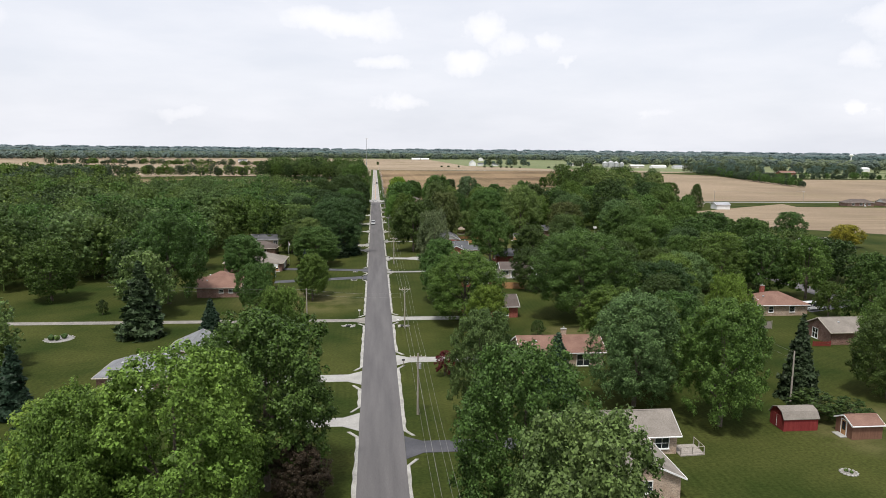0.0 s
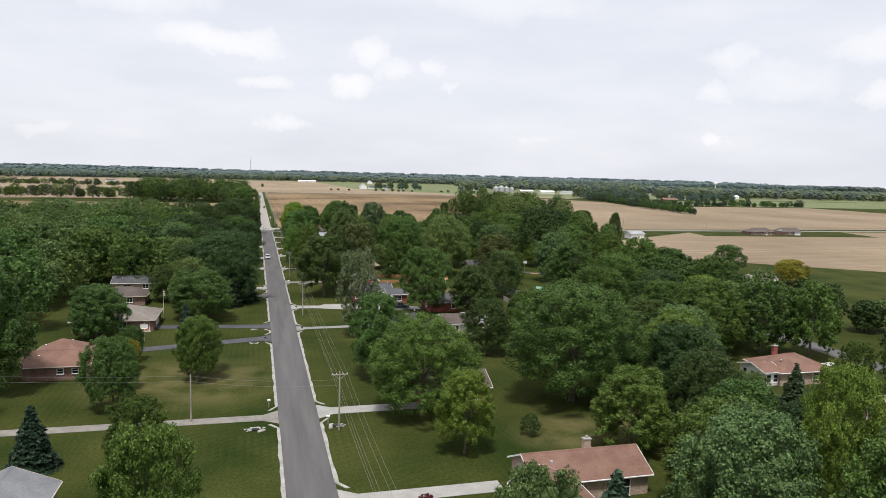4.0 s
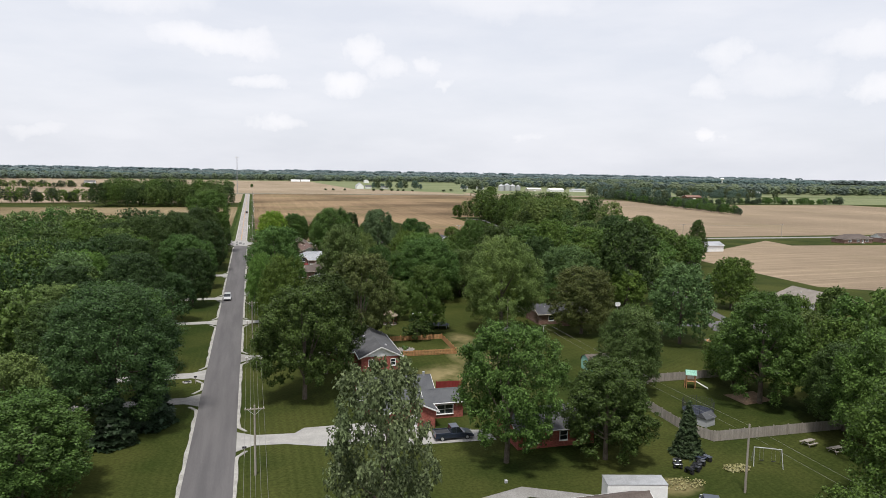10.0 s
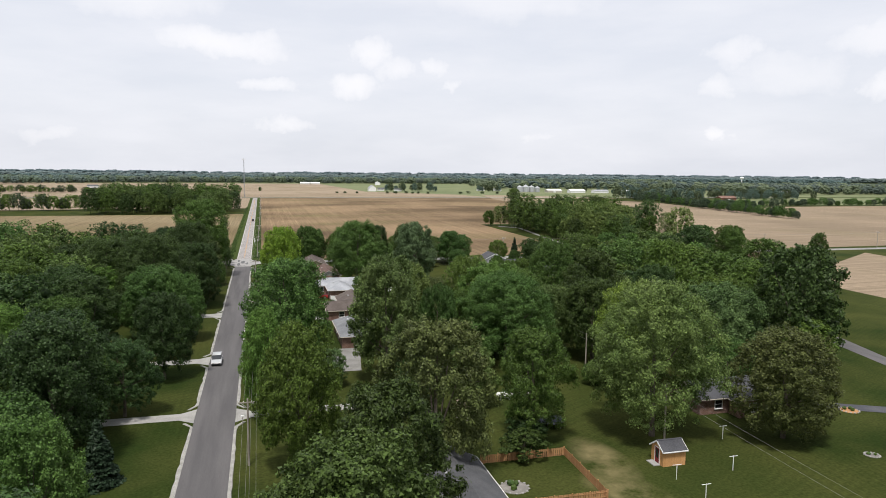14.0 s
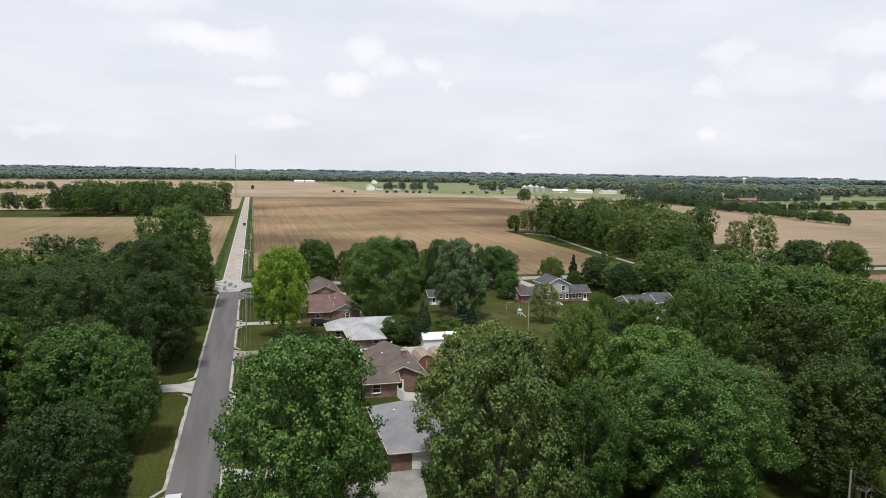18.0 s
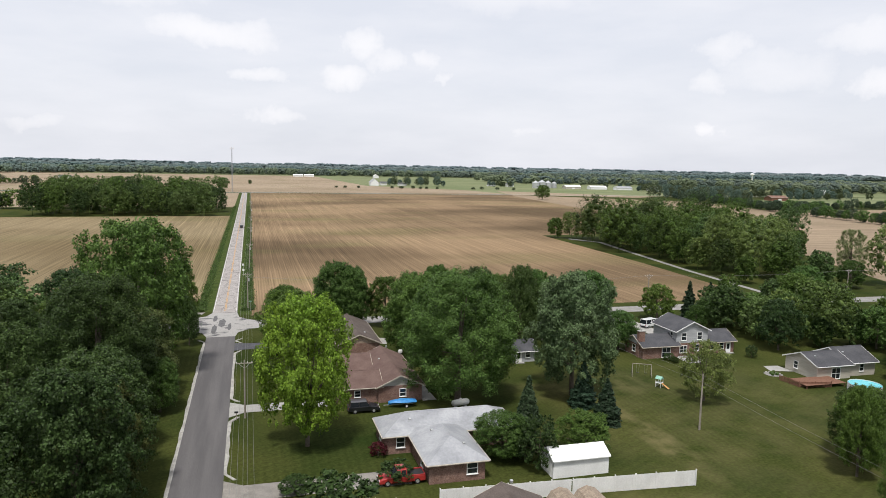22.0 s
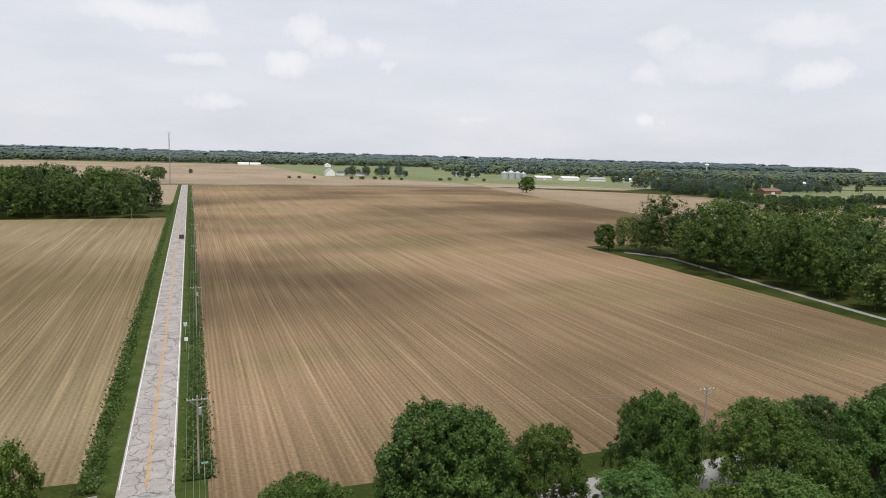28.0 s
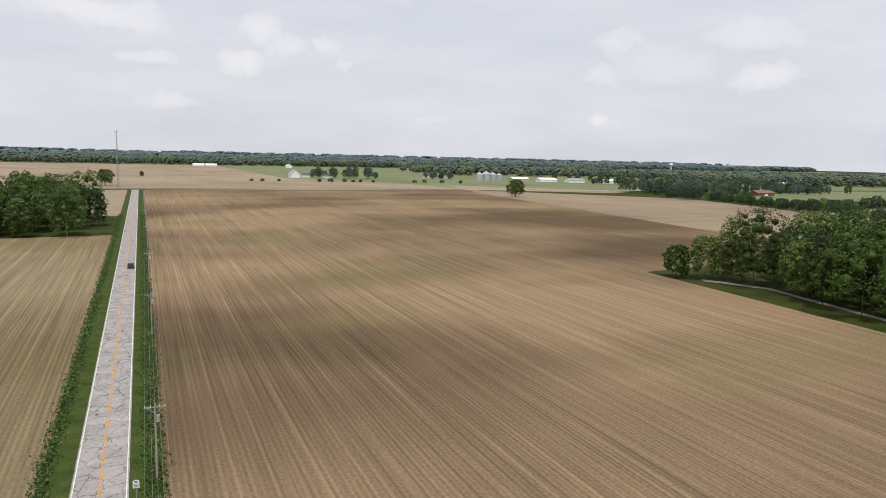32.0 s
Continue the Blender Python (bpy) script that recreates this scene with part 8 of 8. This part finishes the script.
# ---- woodland: crowns that stand crown to crown and cannot be told apart ----
def wood_lot(name, label, spots, seed, leaves=700, size=1.0, leafmat="leaf_haze_faint", core=0.4, ruffle=0.55):
    """Joined masses of many tree crowns and stems, kind stuff, one for each leaf colour; spots are (x, y, height, radius)."""
    rng = np.random.default_rng(seed)
    base = [crown_points(rng, "round", 34 + 6 * i, leaves, foot=0.2) for i in range(4)]
    mats = [leafmat] if isinstance(leafmat, str) else list(leafmat)
    iv, jf = ICO1
    groups = [[] for _ in mats]
    for k, (x, y, h, rad) in enumerate(spots):
        chunks = groups[int(rng.integers(0, len(mats)))]
        p, d, c, r = base[k % 4]
        a = rng.uniform(0, 6.28)
        ro = np.array([[math.cos(a), -math.sin(a), 0], [math.sin(a), math.cos(a), 0], [0, 0, 1]])
        s = np.array([rad / 6.0, rad / 6.0, h / 14.0])
        o = np.array([x, y, 0])
        chunks.append(leaf_cards(rng, (p @ ro.T) * s + o, d @ ro.T, size * rng.uniform(0.8, 1.1), ruffle))
        for q in range(0, len(c), 2):
            chunks.append((((c[q] * [0.85, 0.85, 0.95] + iv * r[q] * core) @ ro.T) * s + o, jf))
        chunks.append((np.array([[x - 0.2, y, -0.1], [x + 0.2, y, -0.1], [x, y + 0.25, -0.1], [x, y, h * 0.5]]), np.array([[0, 1, 3], [1, 2, 3], [2, 0, 3]])))
    for m, chunks in zip(mats, groups):
        if chunks:
            tagged(new(name, fast_mesh(name, chunks, m)), label, "woodland", kind="stuff")


def spots(seed, x0, x1, y0, y1, step, h0, h1, gaps=(), shear=0.0, keep=1.0, fat=(0.36, 0.48)):
    rng = random.Random(seed)
    out = []
    y = y0
    while y < y1:
        x = x0 + rng.uniform(0, step)
        while x < x1:
            px, py = x + rng.uniform(-0.35, 0.35) * step, y + rng.uniform(-0.35, 0.35) * step
            py += shear * (px - x0)
            if rng.random() < keep and not any(a <= px <= b and c <= py <= d for a, b, c, d in gaps):
                h = rng.uniform(h0, h1)
                out.append((px, py, h, h * rng.uniform(*fat)))
            x += step
        y += step * 0.9
    return out


WOOD = "dense green broad-leaved woodland"
ALONG_LANE = [(162, 656, 10.5, 4.4), (169, 651, 14, 5.8), (176, 646, 13, 5.0), (181, 634, 17, 6.2), (177, 618, 14, 5.5), (176, 604, 16, 6.0), (173, 590, 13, 5.0), (172, 574, 16, 6.2), (170, 558, 14, 5.6), (168, 543, 12, 4.8), (167, 528, 13, 5.4), (164, 512, 9, 3.8)]
MIXED = ("leaf_green", "leaf_dark", "leaf_moss", "leaf_light")
wood_lot("woodland", WOOD + " round the outer gardens", OUTER, 4, leaves=3600, size=0.50, leafmat=MIXED)
wood_lot("woodland", WOOD + " behind the western gardens", spots(1, -118, -54, 178, 470, 11.5, 11, 20, [(-75, -50, 150, 205), (-54, -30, 225, 268)], fat=(0.38, 0.50)), 1, leaves=3000, size=0.56, leafmat=MIXED)
wood_lot("woodland", WOOD + " behind the western gardens", spots(3, -215, -118, 178, 470, 12.5, 11, 20, fat=(0.38, 0.50)), 3, leaves=1500, size=0.8, leafmat=MIXED)
wood_lot("woodland", WOOD + " between the western houses", spots(2, -54, -33, 268, 470, 10.0, 11, 18, [(-30, -14, 372, 384)], fat=(0.38, 0.48)), 2, leaves=4500, size=0.45, leafmat=MIXED)
wood_lot("woodland", WOOD + " lining a lane", spots(6, 168, 245, 500, 652, 13.5, 12, 24, [(205, 250, 500, 562), (190, 250, 500, 532), (150, 172, 500, 520)], fat=(0.34, 0.50)) + ALONG_LANE, 6, leaves=4800, size=0.48, leafmat=MIXED)
wood_lot("woodland", "square " + WOOD + " in the fields", spots(7, -128, -17, 810, 900, 14.0, 15, 27, [], fat=(0.34, 0.48)), 7, leaves=4000, size=0.60, leafmat=MIXED)
wood_lot("woodland", WOOD + " south of the side street", spots(8, 118, 160, 440, 474, 8.0, 6, 11, [(150, 160, 430, 490)]), 8, leaves=1800, size=0.5, leafmat=MIXED)
def along(seed, pts, step, h0, h1, fat=(0.45, 0.65), keep=1.0, wide=3.0):
    """Trees in a ragged line through the given corners."""
    rng = random.Random(seed)
    out = []
    for (ax, ay), (bx, by) in zip(pts, pts[1:]):
        n = max(1, int(math.hypot(bx - ax, by - ay) / step))
        for i in range(n):
            if rng.random() > keep:
                continue
            t = (i + rng.random()) / n
            h = rng.uniform(h0, h1)
            out.append((ax + (bx - ax) * t + rng.uniform(-wide, wide), ay + (by - ay) * t + rng.uniform(-wide, wide), h, h * rng.uniform(*fat)))
    return out


HEDGE = "dark green hedgerow between fields"
BELT = "distant belt of woods along the horizon, tinted for haze"
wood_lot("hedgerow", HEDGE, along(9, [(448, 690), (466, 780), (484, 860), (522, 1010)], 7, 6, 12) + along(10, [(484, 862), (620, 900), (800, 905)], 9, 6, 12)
         + along(14, [(500, 1020), (560, 1075)], 6, 9, 15, wide=14), 9, leaves=1100, size=0.8, leafmat=("leaf_haze_faint", "leaf_green"))
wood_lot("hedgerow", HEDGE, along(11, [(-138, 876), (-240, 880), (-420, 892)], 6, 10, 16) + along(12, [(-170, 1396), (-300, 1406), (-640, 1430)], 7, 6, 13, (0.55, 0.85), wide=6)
         + along(26, [(-20, 1146), (-360, 1140)], 26, 3, 6, (0.5, 0.9), 0.5), 10, leaves=1000, size=0.85, leafmat=("leaf_haze_faint", "leaf_green"))
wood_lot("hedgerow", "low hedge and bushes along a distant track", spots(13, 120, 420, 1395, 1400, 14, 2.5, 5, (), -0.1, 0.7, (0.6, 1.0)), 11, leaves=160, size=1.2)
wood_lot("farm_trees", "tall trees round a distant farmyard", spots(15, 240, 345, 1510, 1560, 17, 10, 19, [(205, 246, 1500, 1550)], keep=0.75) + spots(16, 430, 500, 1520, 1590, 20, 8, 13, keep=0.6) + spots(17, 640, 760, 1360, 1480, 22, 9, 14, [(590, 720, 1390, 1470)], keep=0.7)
         + spots(18, 540, 640, 1080, 1170, 12, 10, 18, keep=0.8) + spots(19, 700, 860, 1100, 1180, 17, 9, 16, keep=0.7) + spots(27, 640, 980, 1270, 1400, 26, 8, 14, keep=0.32), 12, leaves=600, size=1.1, leafmat=("leaf_haze_faint", "leaf_haze_thin"))
# haze over these far woods is painted into their leaf colours
wood_lot("far_woodland", "distant woods to the west of the fields", spots(23, -1500, -400, 1230, 1560, 30, 14, 22, (), 0.98, fat=(0.55, 0.8)), 16, leaves=200, size=2.0, leafmat=("leaf_haze_thin", "leaf_haze_mid"), core=1.0, ruffle=0.22)
wood_lot("far_woodland", "distant woods to the east of the fields", spots(24, 960, 2000, 1360, 1640, 28, 14, 20, (), -0.1, fat=(0.55, 0.8)), 17, leaves=200, size=2.0, leafmat=("leaf_haze_thin", "leaf_haze_mid"), core=1.0, ruffle=0.22)
wood_lot("far_woodland", BELT, spots(20, -1500, 1500, 2340, 2500, 24, 12, 22, (), 0.04, 0.92, fat=(0.55, 0.9)), 13, leaves=130, size=2.2, leafmat=("leaf_haze_thin", "leaf_haze_mid"), core=1.0, ruffle=0.22)
wood_lot("far_woodland", BELT, spots(21, 560, 2600, 1760, 2020, 28, 12, 20, (), -0.10, 0.85, fat=(0.55, 0.9)), 14, leaves=130, size=2.2, leafmat=("leaf_haze_thin", "leaf_haze_mid"), core=1.0, ruffle=0.22)
wood_lot("far_woodland", BELT, spots(28, -2200, 2600, 2780, 2900, 36, 16, 26, (), 0.0, 0.9, fat=(0.8, 1.2)), 19, leaves=80, size=3.0, leafmat="leaf_haze_mid", core=1.0, ruffle=0.22)
wood_lot("far_woodland", BELT, spots(22, -2600, 3600, 3300, 3520, 46, 20, 30, (), 0.0, fat=(1.0, 1.5)), 15, leaves=70, size=3.4, leafmat="leaf_haze_thick", core=1.0, ruffle=0.22)
wood_lot("far_woodland", BELT, spots(29, -3400, 4400, 4300, 4420, 60, 28, 40, (), 0.0, fat=(1.0, 1.5)), 20, leaves=60, size=4.5, leafmat="leaf_haze_thick", core=1.0, ruffle=0.22)
wood_lot("far_woodland", WOOD + " far to the west", spots(25, -620, -215, 150, 760, 15, 12, 19, [(-270, -200, 480, 800)]), 18, leaves=420, size=1.5, leafmat=("leaf_haze_faint", "leaf_green"))


def verge_weeds():
    """Rough weeds along the edges between verge and field: small upright leaf tufts."""
    rng = np.random.default_rng(77)
    n = 30000
    y = 497 + rng.uniform(0, 1, n) ** 1.6 * 420
    side = rng.uniform(0, 1, n)
    x = np.where(side < 0.5, -5.9 + rng.normal(0, 0.55, n), np.where(side < 0.8, 6.1 + rng.normal(0, 0.45, n), 4.9 + rng.normal(0, 0.5, n)))
    z = rng.uniform(0.08, 0.4, n)
    v, f = leaf_cards(rng, np.c_[x, y, z], np.c_[rng.normal(0, 1, (n, 2)), rng.uniform(0.2, 1, n)], 0.30)
    tagged(new("weeds", fast_mesh("weeds", [(v, f)], "leaf_moss")), "rough green weeds along the roadside ditch", "weeds", kind="stuff")


verge_weeds()
